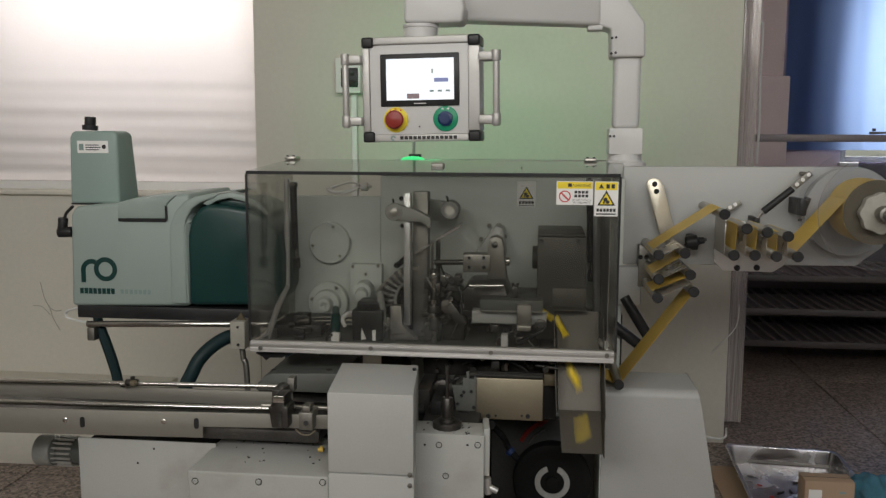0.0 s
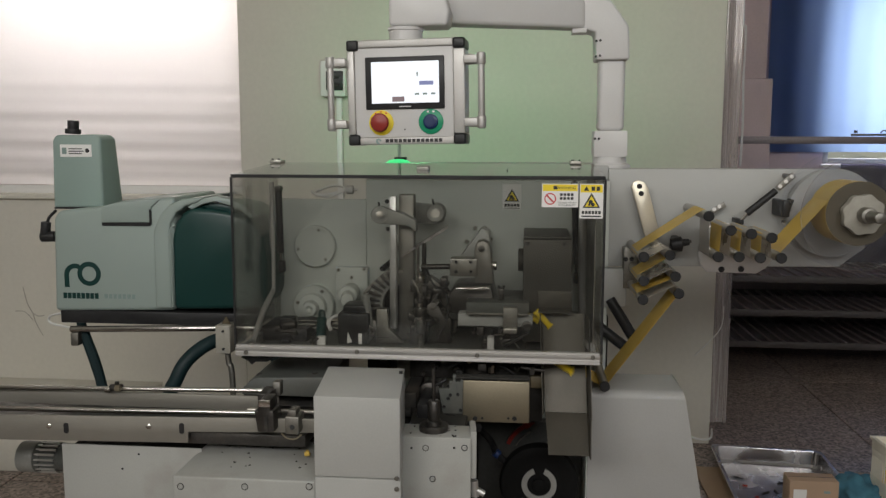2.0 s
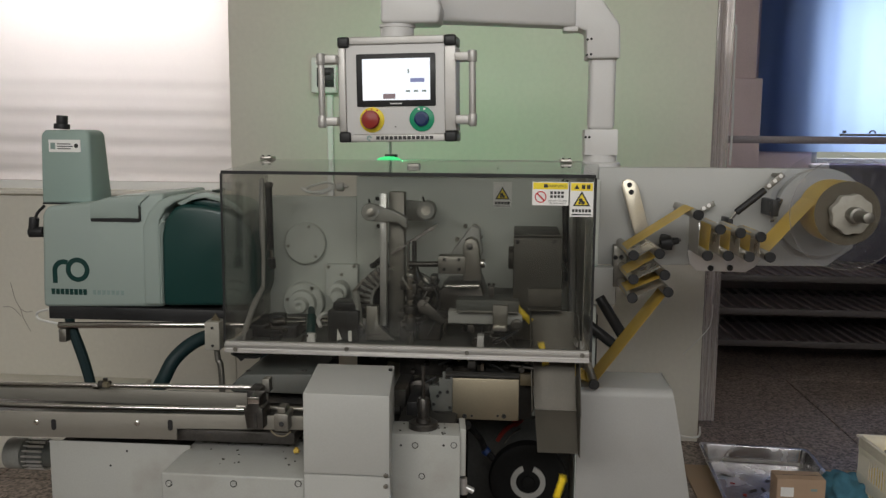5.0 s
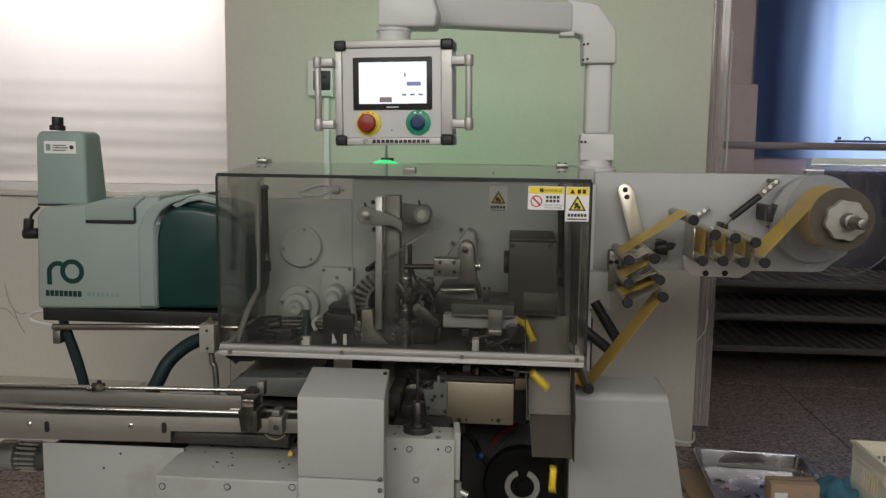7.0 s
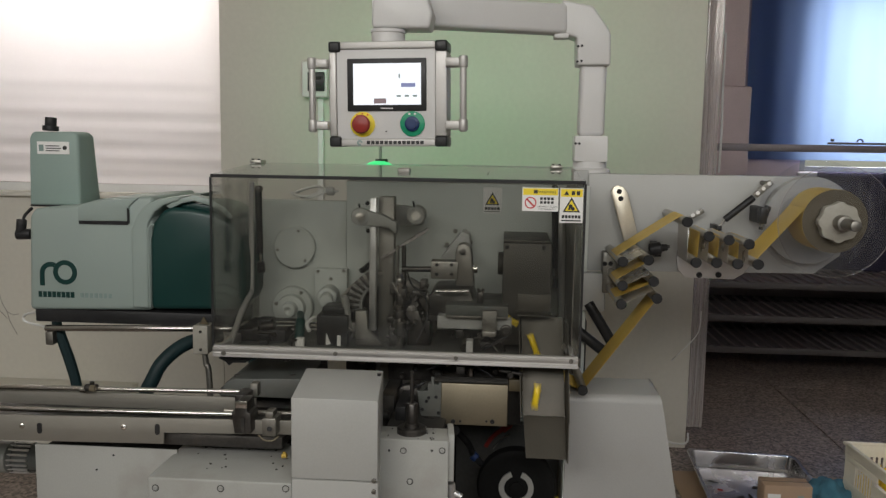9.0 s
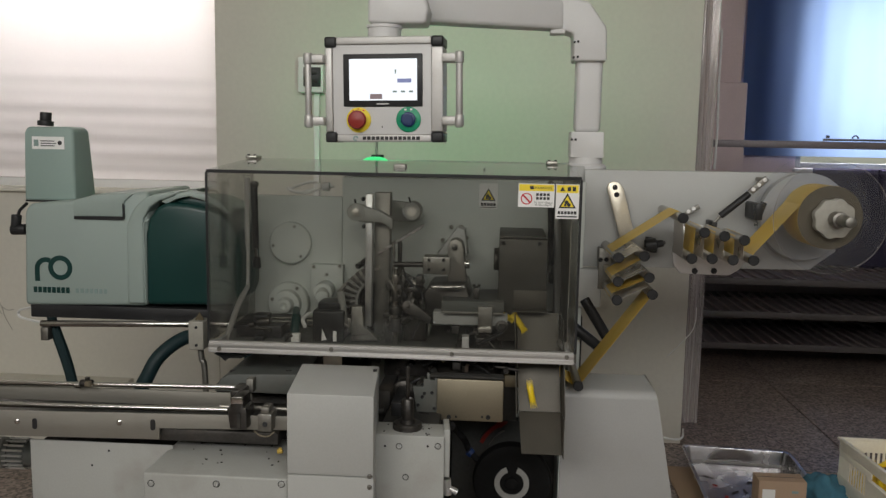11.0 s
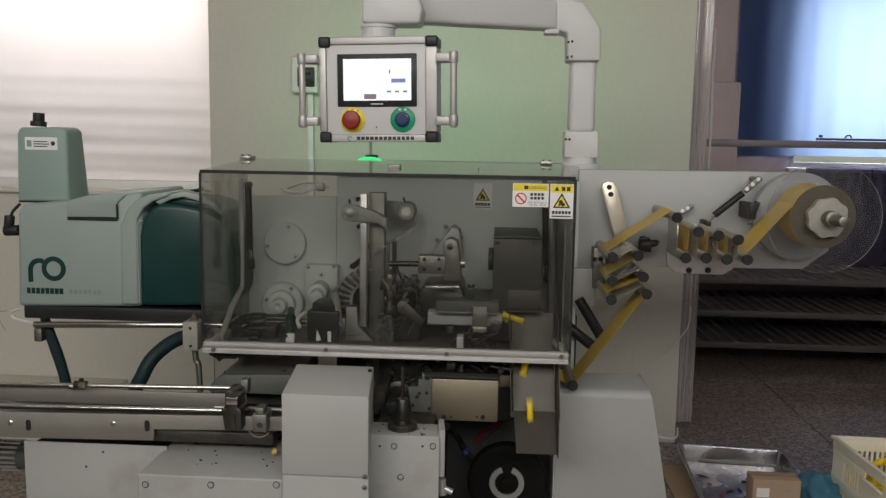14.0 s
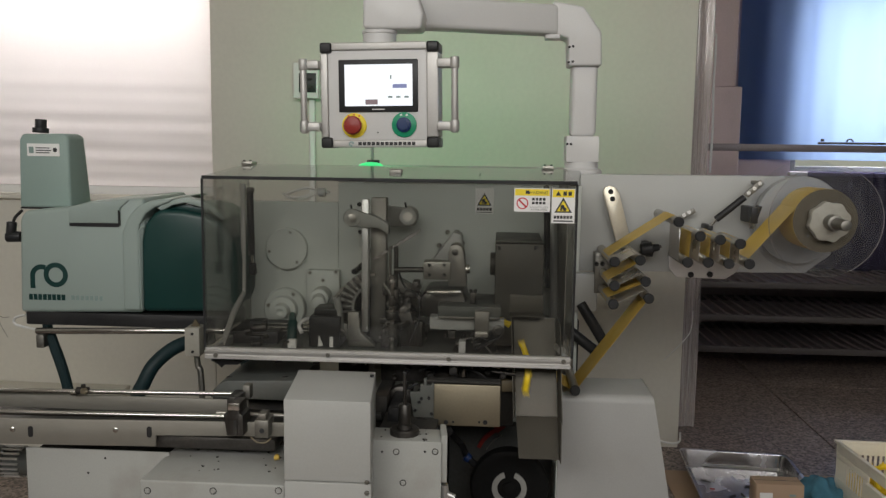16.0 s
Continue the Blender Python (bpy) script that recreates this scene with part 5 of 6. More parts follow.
perf = thing("perforated_strip", (0.591, 2.660, 1.301), "small steel strip with round holes", "bracket", "perforated strips")
part("strip", prism([(0.557, 1.287), (0.564, 1.276), (0.611, 1.305), (0.604, 1.319)], 2.66, 2.668, 0.001), DULL, perf)
for p in ((0.575, 2.660, 1.296), (0.590, 2.660, 1.305)):
    part("hole", cyl(p, (p[0], p[1] - 0.001, p[2]), 0.006, 14), PAPER, perf)
part("standoff", cyl((0.564, 2.668, 1.283), (0.564, 2.70, 1.283), 0.006, 10), DULL, perf)
spring = thing("damper", (0.706, 2.620, 1.327), "black damper rod with a perforated steel end", "damper")
part("cylinder", cyl((0.662, 2.620, 1.287), (0.744, 2.620, 1.357), 0.0105, 16, w=0.002), BLACK, spring)
part("rod", cyl((0.645, 2.620, 1.264), (0.664, 2.620, 1.289), 0.005, 10), CHROME, spring)
part("end_strip", prism([(0.740, 1.366), (0.754, 1.356), (0.800, 1.398), (0.788, 1.411)], 2.615, 2.625, 0.001), DULL, spring)
for p in ((0.754, 2.615, 1.370), (0.770, 2.615, 1.384), (0.786, 2.615, 1.399)):
    part("hole", cyl(p, (p[0], p[1] - 0.001, p[2]), 0.006, 14), BLACK if p[2] > 1.41 else PAPER, spring)
part("standoff", cyl((0.789, 2.625, 1.399), ((0.789, 2.625, 1.399)[0], 2.70, (0.789, 2.625, 1.399)[2]), 0.007, 10), DULL, spring)
part("foot", box(0.638, 0.653, 2.61, 2.70, 1.254, 1.269, 0.002), BLACK, spring)
sensor = thing("sensor", (0.780, 2.620, 1.269), "black sensor head on the head plate", "sensor")
part("body", box(0.756, 0.776, 2.58, 2.70, 1.280, 1.329, 0.003), BLACK, sensor)
part("lens_tube", cyl((0.775, 2.620, 1.288), (0.789, 2.620, 1.332), 0.010, 14, w=0.002), BLACK, sensor)
part("lock_screw", cyl((0.770, 2.620, 1.260), (0.770, 2.620, 1.268), 0.006, 12), DARKST, sensor)

reel = thing("tape_reel", RC, "large reel of gold tape between clear discs", "tape reel")
ROT = {}
ROT["reel"] = part("rear_disc", lathe([(0.1686, 0.0), (0.1686, 0.004), (0.02, 0.004), (0.02, 0.0)], (RC[0], 2.585, RC[2]), (0, 1, 0), 72), DISC, reel, "clear acrylic reel disc", at=RC)
part("tape_roll", lathe([(0.0488, 0.135), (RR, 0.135), (RR, 0.0), (0.0488, 0.0)], (RC[0], 2.44, RC[2]), (0, 1, 0), 64), TAPE, ROT["reel"], "wound gold tape")
part("roll_side", join(*[ring_sector(RC[0], RC[2], 0.0455, RR - 0.0004, a, a + 90, 2.4385, 2.4397, 20) for a in (0, 90, 180, 270)]), TAPE_EDGE, ROT["reel"], "brown wound edge of the tape")
part("front_disc", lathe([(0.1565, 0.0), (0.1565, 0.004), (0.02, 0.004), (0.02, 0.0)], (RC[0], 2.430, RC[2]), (0, 1, 0), 72), DISC, ROT["reel"], "clear acrylic reel disc")
lobes = [(RC[0] + (0.0549 + 0.0026 * math.cos(radians(8 * a))) * math.cos(radians(a)), RC[2] + (0.0549 + 0.0026 * math.cos(radians(8 * a))) * math.sin(radians(a))) for a in range(0, 360, 5)]
# Pale ring added round the front disc as its edge highlight.
part("edge_highlight", join(ring_sector(RC[0], RC[2], 0.1570, 0.1577, 0, 180, 2.430, 2.434, 40), ring_sector(RC[0], RC[2], 0.1570, 0.1577, 180, 360, 2.430, 2.434, 40)), STRIP, ROT["reel"], "thin pale ring painting the highlight on the disc edge")
part("hand_nut", prism(lobes, 2.40, 2.428, 0.003), NYLON, ROT["reel"], "yellowed lobed nylon hand nut")
part("shaft", join(cyl((RC[0], 2.399, RC[2]), (RC[0], 2.36, RC[2]), 0.022, 24, w=0.003), cyl((RC[0], 2.36, RC[2]), (RC[0], 2.29, RC[2]), 0.015, 24, w=0.003)), DULL, reel, "bare steel reel shaft")
part("bearing", cyl((RC[0], 2.595, RC[2]), (RC[0], 2.70, RC[2]), 0.03, 24), DULL, reel)
part("backing_plate", lathe([(0.1348, 0.03), (0.1348, 0.003), (0.1330, 0), (0.0001, 0)], (0.926, 2.66, 1.287), (0, 1, 0), 64), WHITE, reel)


def crumple(x, z):
    p = Vector((x * 20, z * 4, 0.3))
    return 0.05 * noise.noise(p) + 0.02 * noise.noise(p * 2.7) + 0.012 * abs(noise.noise(p * 5.1))


solo("cling_film", wavy_sheet(1.02, 1.40, 1.11, 1.432, 2.86, 70, 60, crumple), FILM, "crumpled clear plastic film hanging behind the tape reel", "plastic film", smooth=85)
for k, (a, b) in enumerate((((0.266, 2.660, 1.012), (0.344, 2.660, 0.887)), ((0.205, 2.655, 0.945), (0.322, 2.655, 0.856)))):
    solo("brace_hose", cyl(a, b, 0.0170, 16, w=0.003), BLACK, "black rubber covered brace beside the hood", "brace", group="braces")

# ---- infeed conveyor ----
conveyor = thing("infeed_conveyor", (-1.0, 2.1, 0.7), "stainless infeed conveyor with guide rods and clamps", "conveyor")
part("upper_rod", cyl((-1.961, 2.100, 0.829), (-0.636, 2.100, 0.853), 0.0063, 16), CHROME, conveyor)
part("rear_plate", box(-1.984, -0.642, 2.115, 2.122, 0.792, 0.831, 0.001), SATIN, conveyor)
part("bed", box(-1.984, -0.546, 2.02, 2.26, 0.761 - 0.03, 0.761, 0.002), DARKST, conveyor)
part("lower_rod", cyl((-1.919, 2.050, 0.788), (-0.615, 2.050, 0.809), 0.0068, 16), CHROME, conveyor)
part("second_rod", cyl((-0.707, 2.060, 0.813), (-0.531, 2.060, 0.812), 0.0055, 14), STEEL, conveyor)
front_rail = part("front_plate", prism([(-1.876, 0.786), (-1.882, 0.720), (-0.845, 0.740), (-0.844, 0.769), (-0.517, 0.778), (-0.517, 0.813)], 2.0, 2.008, 0.001), SATIN, conveyor)
for x0 in (0, 1):
    a = ((-1.168, 1.998, 0.768), (-0.860, 1.998, 0.778))[x0]
    part("slot", prism(rounded(a[0] - 0.006, a[0] + 0.006, a[2] - 0.014, a[2] + 0.014, 0.0055), 1.9975, 2.0, 0), BLACK, front_rail)
for p in ((-1.215, 2.000, 0.772), (-0.947, 2.000, 0.780)):
    part("screw", lathe([(0.007, 0), (0.007, -0.002), (0.004, -0.004), (0.0001, -0.004)], p, (0, 1, 0), 16), CHROME, front_rail)
clampA = part("clamp", prism([(-0.659, 0.841), (-0.650, 0.841), (-0.647, 0.867), (-0.619, 0.868), (-0.618, 0.842), (-0.610, 0.840), (-0.609, 0.788), (-0.651, 0.787)], 1.965, 2.03, 0.003), DARKST, conveyor)
part("clamp_slot", box(-0.632, -0.624, 1.962, 1.9645, 0.792, 0.828, 0), VOID, clampA)
part("clamp_face", box(-0.645, -0.617, 1.958, 1.9645, 0.854, 0.871, 0.001), CHROME, clampA)
part("clamp_post", box(-0.671, -0.640, 2.03, 2.10, 0.797, 0.865, 0.003), DARKST, conveyor)
part("rod_end", box(-0.647, -0.628, 2.085, 2.115, 0.844, 0.880, 0.002), DULL, conveyor)
clampB = part("small_clamp", join(box(-0.582, -0.547, 1.965, 2.02, 0.784, 0.829, 0.003), box(-0.575, -0.555, 1.97, 2.01, 0.829, 0.844, 0.002)), DULL, conveyor)
part("clamp_screw", cyl((-0.564, 1.964, 0.804), (-0.561, 1.956, 0.806), 0.006, 12), BLACK, clampB)
part("gold_scrap", tube([(-0.589, 1.960, 0.788), (-0.572, 1.950, 0.780), (-0.552, 1.950, 0.779), (-0.539, 1.960, 0.787)], 0.002, 6), BRASSY, conveyor)
knobv = thing("rod_valve", (-1.081, 2.100, 0.839), "small brass and red fitting on the guide rod", "fitting")
part("body", join(cyl((-1.096, 2.100, 0.847), (-1.063, 2.100, 0.848), 0.010, 16, w=0.002), cyl((-1.078, 2.100, 0.849), (-1.077, 2.100, 0.864), 0.006, 12)), DARKST, knobv)
part("nut", cyl((-1.072, 2.080, 0.852), (-1.059, 2.080, 0.852), 0.009, 6), BRASSY, knobv)
part("collar", cyl((-1.109, 2.100, 0.842), (-1.093, 2.100, 0.842), 0.009, 14), CHROME, knobv)
part("set_screw", cyl((-1.073, 2.088, 0.854), (-1.069, 2.080, 0.856), 0.004, 10), LABEL_YELLOW, knobv)

gear = thing("gear_case", (-0.688, 2.350, 0.770), "grey flat gear case with bolt heads", "gear case")
part("case", prism([(-0.801, 0.783), (-0.781, 0.820), (-0.754, 0.834), (-0.543, 0.841), (-0.543, 0.781)], 2.28, 2.55, 0.004), GREYCAST, gear)
for p in ((-0.759, 2.320, 0.828), (-0.595, 2.320, 0.835), (-0.784, 2.500, 0.777)):
    part("bolt", cyl(p, (p[0], p[1], p[2] + 0.007), 0.008, 12, w=0.001), DARKST, gear)
part("foot", box(-0.822, -0.567, 2.36, 2.52, 0.0, 0.781, 0.003), VOID, gear)
motor = thing("gear_motor", (-1.402, 2.300, 0.510), "grey ribbed electric motor under the conveyor", "motor")
mc = (-1.419, 2.300, 0.566)
part("housing", cyl((mc[0] - 0.0659, 2.3, mc[2]), (mc[0] - 0.012, 2.3, mc[2]), 0.0460, 36, w=0.006), MIDGREY, motor)
part("end_ring", lathe([(0.0368, -0.006), (0.0445, -0.006), (0.0460, 0.0), (0.0445, 0.012), (0.0368, 0.012)], (mc[0] - 0.006, 2.3, mc[2]), (1, 0, 0), 36), GREYCAST, motor)
for k in range(18):
    a = 2 * math.pi * k / 18
    dz, dy = math.cos(a) * 0.0429, math.sin(a) * 0.0429
    part("rib", cyl((mc[0] - 0.005, 2.3 + dy, mc[2] + dz), (mc[0] + 0.055, 2.3 + dy, mc[2] + dz), 0.0036, 6), ALU, motor)
part("core", cyl((mc[0], 2.3, mc[2]), (-1.214 + 0.02, 2.3, mc[2]), 0.0383, 26), GREYCAST, motor)

# ---- machine base ----
base = thing("machine_base", (-0.7, 2.1, 0), "soiled white sheet-metal machine base with socket bolts", "machine base")
part("long_panel", box(-1.201, -0.823, 2.03, 2.036, 0.0, 0.714, 0.002), DIRTY, base)
# Added dark box that stands in for the shaded gap behind the panel.
part("shade_filler", box(-1.214, -0.784, 2.05, 2.35, 0.0, 0.714 - 0.03, 0.003), VOID, base)
for p in ((-0.991, 2.030, 0.693), (-1.037, 2.030, 0.652)):
    part("drill_hole", cyl(p, (p[0], p[1] - 0.0008, p[2]), 0.003, 10), BLACK, base)
FY = 1.88
tz, fz = 0.712, 0.702
hx0, hx1 = -0.836, -0.486
bm = bmesh.new()
tx = -0.798
vs = [bm.verts.new(v) for v in ((hx0, FY, 0), (hx1, FY, 0), (hx1, FY, fz), (hx0, FY, fz), (tx, 2.12, tz), (hx1, 2.12, tz), (hx0, 2.12, 0), (hx1, 2.12, 0), (hx0, 2.12, fz))]
for f in ((0, 1, 2, 3), (3, 2, 5, 4), (1, 7, 5, 2), (6, 0, 3, 8), (8, 3, 4), (7, 6, 8, 4, 5), (0, 6, 7, 1)):
    bm.faces.new([vs[i] for i in f])
bmesh.ops.recalc_face_normals(bm, faces=bm.faces)
bevel(bm, bm.edges[:], 0.005, 3)
housing = part("sloped_housing", bm, DIRTY, base, "sloped white housing with scattered crumbs")
for p in ((-0.817, 1.880, 0.676), (-0.658, 1.880, 0.682), (-0.501, 1.880, 0.689)):
    part("recess", lathe([(0.0086, 0.0005), (0.0086, -0.0008), (0.0068, -0.0008), (0.0068, 0.0005)], p, (0, 1, 0), 20), VOID, housing)
    hex_bolt((p[0], p[1] - 0.0006, p[2]), 0.0055, housing, "bolt", WHITE)
rnd = random.Random(4)
for k in range(34):
    u, v = rnd.random(), rnd.random() ** 1.5
    x, y = tx + 0.02 + u * (hx1 - tx - 0.05), 2.11 - v * 0.17
    z = fz + (tz - fz) * (y - FY) / (2.12 - FY)
    r = rnd.uniform(0.0007, 0.0022)
    part("crumb", box(x - r, x + r * rnd.uniform(1, 2), y - r, y + r, z, z + r * 0.8 + 0.001, 0), DARKST, housing)
part("yellow_fitting", join(cyl((-0.542, 2.000, 0.722), (-0.530, 2.000, 0.724), 0.006, 10), cyl((-0.536, 2.000, 0.719), (-0.536, 2.000, 0.732), 0.004, 10)), TAPE, base)
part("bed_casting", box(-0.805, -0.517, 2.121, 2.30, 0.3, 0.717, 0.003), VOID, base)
# front box
bx0, bx1 = -0.482, -0.280
zr, zb = 0.917, 0.724
def skew(bm, y0, k):
    for v in bm.verts:
        v.co.x -= (v.co.y - y0) * k
    return bm


fb = part("front_box", skew(prism_x([(1.86, zb), (1.86, zr), (2.06, 0.917), (2.12, 0.917), (2.12, zb)], bx0, bx1, 0.003), 1.86, 0.10), WHITE, base, "clean white sheet-metal cover box")
part("lower_box", skew(box(bx0 + 0.001, bx1 + 0.001, 1.858, 2.12, 0.0, zb - 0.002, 0.002), 1.86, 0.10), WHITE, base)
for p in ((-0.282, 1.860, 0.728), (-0.285, 1.860, 0.702)):
    part("screw", cyl((bx1 - 0.008, 1.8585, p[2]), (bx1 - 0.008, 1.853, p[2]), 0.0055, 14, w=0.001), DULL, fb)
part("top_screw", cyl((bx1 - 0.029, 2.07, 0.917), (bx1 - 0.029, 2.07, 0.917 + 0.006), 0.005, 12), BLACK, fb)
# bolted block in the middle
cb = part("bolted_block", skew(join(box(-0.293, -0.124, 1.98, 2.075, 0.0, 0.785, 0.003), box(-0.125, -0.110, 1.99, 2.075, 0.679, 0.799, 0.002)), 1.98, 0.10), DIRTY, base)
part("rear_casting", box(-0.293, -0.146, 2.077, 2.30, 0.0, 0.785 - 0.006, 0.004), VOID, base)
for p in ((-0.235, 1.980, 0.757), (-0.140, 1.980, 0.761), (-0.218, 1.980, 0.679)):
    part("recess", lathe([(0.0080, 0.0005), (0.0080, -0.0008), (0.0063, -0.0008), (0.0063, 0.0005)], p, (0, 1, 0), 20), VOID, cb)
    hex_bolt((p[0], p[1] - 0.0006, p[2]), 0.005, cb, "bolt", WHITE)
for p in ((-0.270, 1.980, 0.756), (-0.165, 1.980, 0.760)):
    part("drill_hole", cyl(p, (p[0], p[1] - 0.0008, p[2]), 0.003, 10), BLACK, cb)
for k in range(16):
    p = (-0.287 + rnd.random() * 0.13, 1.985 + rnd.random() * 0.085, 0.785)
    r = rnd.uniform(0.0008, 0.0022)
    part("crumb", box(p[0] - r, p[0] + r, p[1] - r, p[1] + r, p[2], p[2] + r, 0), DARKST, cb)
part("side_pipe", join(cyl((-0.116, 2.020, 0.640), (-0.093, 2.020, 0.629), 0.008, 12), cyl((-0.119, 2.020, 0.663), (-0.116, 2.020, 0.622), 0.010, 12)), ALU, base)
# vertical shaft with collar
post = thing("drive_post", (-0.221, 2.035, 0.783), "dull vertical shaft in a flanged steel bearing", "shaft")
part("shaft", cyl((-0.221, 2.035, 0.808), (-0.222, 2.035, 0.942), 0.0047, 18), DARKST, post)
part("bearing", lathe([(0.0367, 0.0), (0.0367, 0.012), (0.0339, 0.015), (0.0198, 0.015), (0.0184, 0.024), (0.0148, 0.026), (0.0148, 0.073), (0.0127, 0.076), (0.0001, 0.076)], ((-0.221, 2.035, 0.778)[0], 2.035, 0.785), (0, 0, 1), 32), DARKST, post)
ez = 0.814
part("side_block", box(-0.277, -0.249, 2.14, 2.3, 0.768, 0.815, 0.003), BLACK, post)
part("rocker", join(box(-0.327, -0.289, 2.22, 2.4, 0.732, 0.821, 0.004), cyl((-0.316, 2.200, 0.772), (-0.301, 2.200, 0.773), 0.012, 14)), VOID, post)
# under-deck parts
under = thing("under_drive", (-0.205, 2.300, 0.719), "oily linkage and brackets under the work deck", "mechanism")
part("bracket", prism([(-0.224, 0.846), (-0.196, 0.847), (-0.196, 0.868), (-0.186, 0.868), (-0.187, 0.884), (-0.179, 0.884), (-0.179, 0.866), (-0.166, 0.866), (-0.166, 0.874), (-0.145, 0.872), (-0.144, 0.764), (-0.162, 0.763), (-0.18, 0.778), (-0.213, 0.777), (-0.218, 0.808)], 2.185, 2.20, 0.001), GREYCAST, under, "grey notched bracket plate")
for x, z in [(-0.155, 0.784), (-0.173, 0.832), (-0.193, 0.83), (-0.21, 0.797), (-0.199, 0.82), (-0.166, 0.789)]:
    hex_bolt((x, 2.185, z), 0.0045, under, "bolt", BLACK)
sealing = part("motor_cover", box(-0.159, 0.017, 2.175, 2.21, 0.761, 0.874, 0.003), BRASSY, under, "warm nickel-plated cover box")
part("cover_flap", box(-0.178, 0.017, 2.176, 2.212, 0.877, 0.882, 0.001), VOID, sealing)
for k, (x, z) in enumerate([(-0.126, 0.771), (-0.022, 0.774), (-0.107, 0.772), (-0.038, 0.774)]):
    hex_bolt((x, 2.175, z), 0.006 if k < 2 else 0.003, sealing, "screw", BLACK)
part("drive_motor", cyl((-0.067, 2.212, 0.806), (-0.073, 2.420, 0.740), 0.045, 28, w=0.004), VOID, under)
part("cross_block", box(0.020, 0.075, 2.33, 2.38, 0.812, 0.846, 0.003), TAPE_EDGE, under)
part("belt", tube([(-0.213, 2.180, 0.764), (-0.186, 2.170, 0.768), (-0.155, 2.160, 0.753), (-0.120, 2.200, 0.737)], 0.014, 8), RUBBER, under)
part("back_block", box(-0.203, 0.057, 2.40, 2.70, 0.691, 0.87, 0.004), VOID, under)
part("nut", join(cyl((-0.092, 2.350, 0.848), (-0.092, 2.350, 0.864), 0.010, 6), cyl((-0.092, 2.350, 0.864), (-0.092, 2.350, 0.871), 0.012, 12)), STEEL, under)
part("pulley", lathe([(0.0368, 0.03), (0.0368, 0), (0.0307, -0.004), (0.0123, -0.004), (0.0107, -0.012), (0.0001, -0.012)], (-0.260, 2.300, 0.791), (0, 1, 0), 32), DARKST, under)
part("hanger", box(-0.329, -0.183, 2.38, 2.5, 0.819, 0.89, 0.004), DARKST, under)
part("spring_rod", tube([(-0.207, 2.300, 0.874), (-0.167, 2.300, 0.890), (-0.112, 2.300, 0.893), (-0.049, 2.300, 0.876), (-0.017, 2.300, 0.851)], 0.003, 8), RUBBER, under)
part("brass_union", cyl((-0.156, 2.300, 0.890), (-0.139, 2.300, 0.902), 0.007, 10), BRASSY, under)
fittings(20, (-0.320, 0.717), (-0.175, 0.878), 2.2, 2.4, under, (DARKST, BLACK, BLACK, VOID))
fittings(12, (-0.146, 0.838), (0.046, 0.882), 2.28, 2.42, under, (VOID, BLACK, DARKST))
sheet = thing("curved_cable", (-0.031, 2.500, 0.560), "dark red curved strip beside a dark hose", "hose")
part("red_arrow", join(ring_sector(0.067, 0.498, 0.1161, 0.1283, 118, 157, 2.605, 2.618), prism([(0.067 + r * math.cos(radians(a)), 0.498 + r * math.sin(radians(a))) for r, a in ((0.111, 119), (0.134, 119), (0.122, 104))], 2.605, 2.618, 0)), RED, sheet, "dark red turning arrow")
part("grey_strip", ring_sector(0.067, 0.498, 0.0953, 0.0988, 115, 155, 2.606, 2.618), DULL, sheet)
part("dark_hose", tube([(-0.136, 2.500, 0.636), (-0.097, 2.500, 0.593), (-0.078, 2.450, 0.577), (-0.049, 2.420, 0.558), (-0.029, 2.420, 0.551)], 0.010, 10), RUBBER, sheet)
part("blue_clip", cyl((-0.081, 2.440, 0.580), (-0.070, 2.440, 0.570), 0.014, 12), BLUE, sheet)
hw = (0.050, 2.380, 0.508)
handwheel = thing("handwheel", hw, "large black handwheel with a pale open ring mark", "handwheel")
ROT["wheel"] = part("disc", lathe([(0.0476, 0.06), (0.1047, 0.05), (0.1142, 0.04), (0.1158, 0.015), (0.1111, 0.004), (0.0952, 0.0), (0.0793, 0.006), (0.0603, 0.004), (0.0001, 0.004)], hw, (0, 1, 0), 56), WHEEL, handwheel, at=hw)
part("ring_mark", ring_sector(hw[0], hw[2], 0.0349, 0.0508, 110, 430, 2.379, 2.386, 40), MARK, ROT["wheel"], "pale open ring")
part("axle", cyl((hw[0], 2.44, hw[2]), (hw[0], 2.625, hw[2]), 0.03, 20), DARKST, handwheel)
part("hub", cyl((hw[0], 2.384, hw[2]), (hw[0], 2.374, hw[2]), 0.0190, 24, w=0.002), WHEEL, handwheel)

# ---- chute and guard ----
chute = thing("discharge_chute", (0.122, 2.160, 0.684), "bent stainless discharge chute with folded sides", "chute")
ca, cb2, cc = 1.018, 0.755, 0.669
x0a, x1a = 0.051, 0.168
x0b, x1b = 0.062, 0.177
x0c, x1c = 0.070, 0.177


def sheet_quad(q, t):
    bm = bmesh.new()
    bm.faces.new([bm.verts.new(v) for v in q])
    bmesh.ops.recalc_face_normals(bm, faces=bm.faces)
    bmesh.ops.solidify(bm, geom=bm.faces[:], thickness=t)
    return bm


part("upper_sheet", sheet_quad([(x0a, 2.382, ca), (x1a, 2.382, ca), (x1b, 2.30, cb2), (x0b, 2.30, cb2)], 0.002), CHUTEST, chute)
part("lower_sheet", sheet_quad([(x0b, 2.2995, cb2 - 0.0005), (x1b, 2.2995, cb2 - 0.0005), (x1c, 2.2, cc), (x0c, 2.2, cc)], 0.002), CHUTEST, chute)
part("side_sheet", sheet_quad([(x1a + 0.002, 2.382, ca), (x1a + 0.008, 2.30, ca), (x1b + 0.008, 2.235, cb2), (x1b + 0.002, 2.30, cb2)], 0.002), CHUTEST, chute)
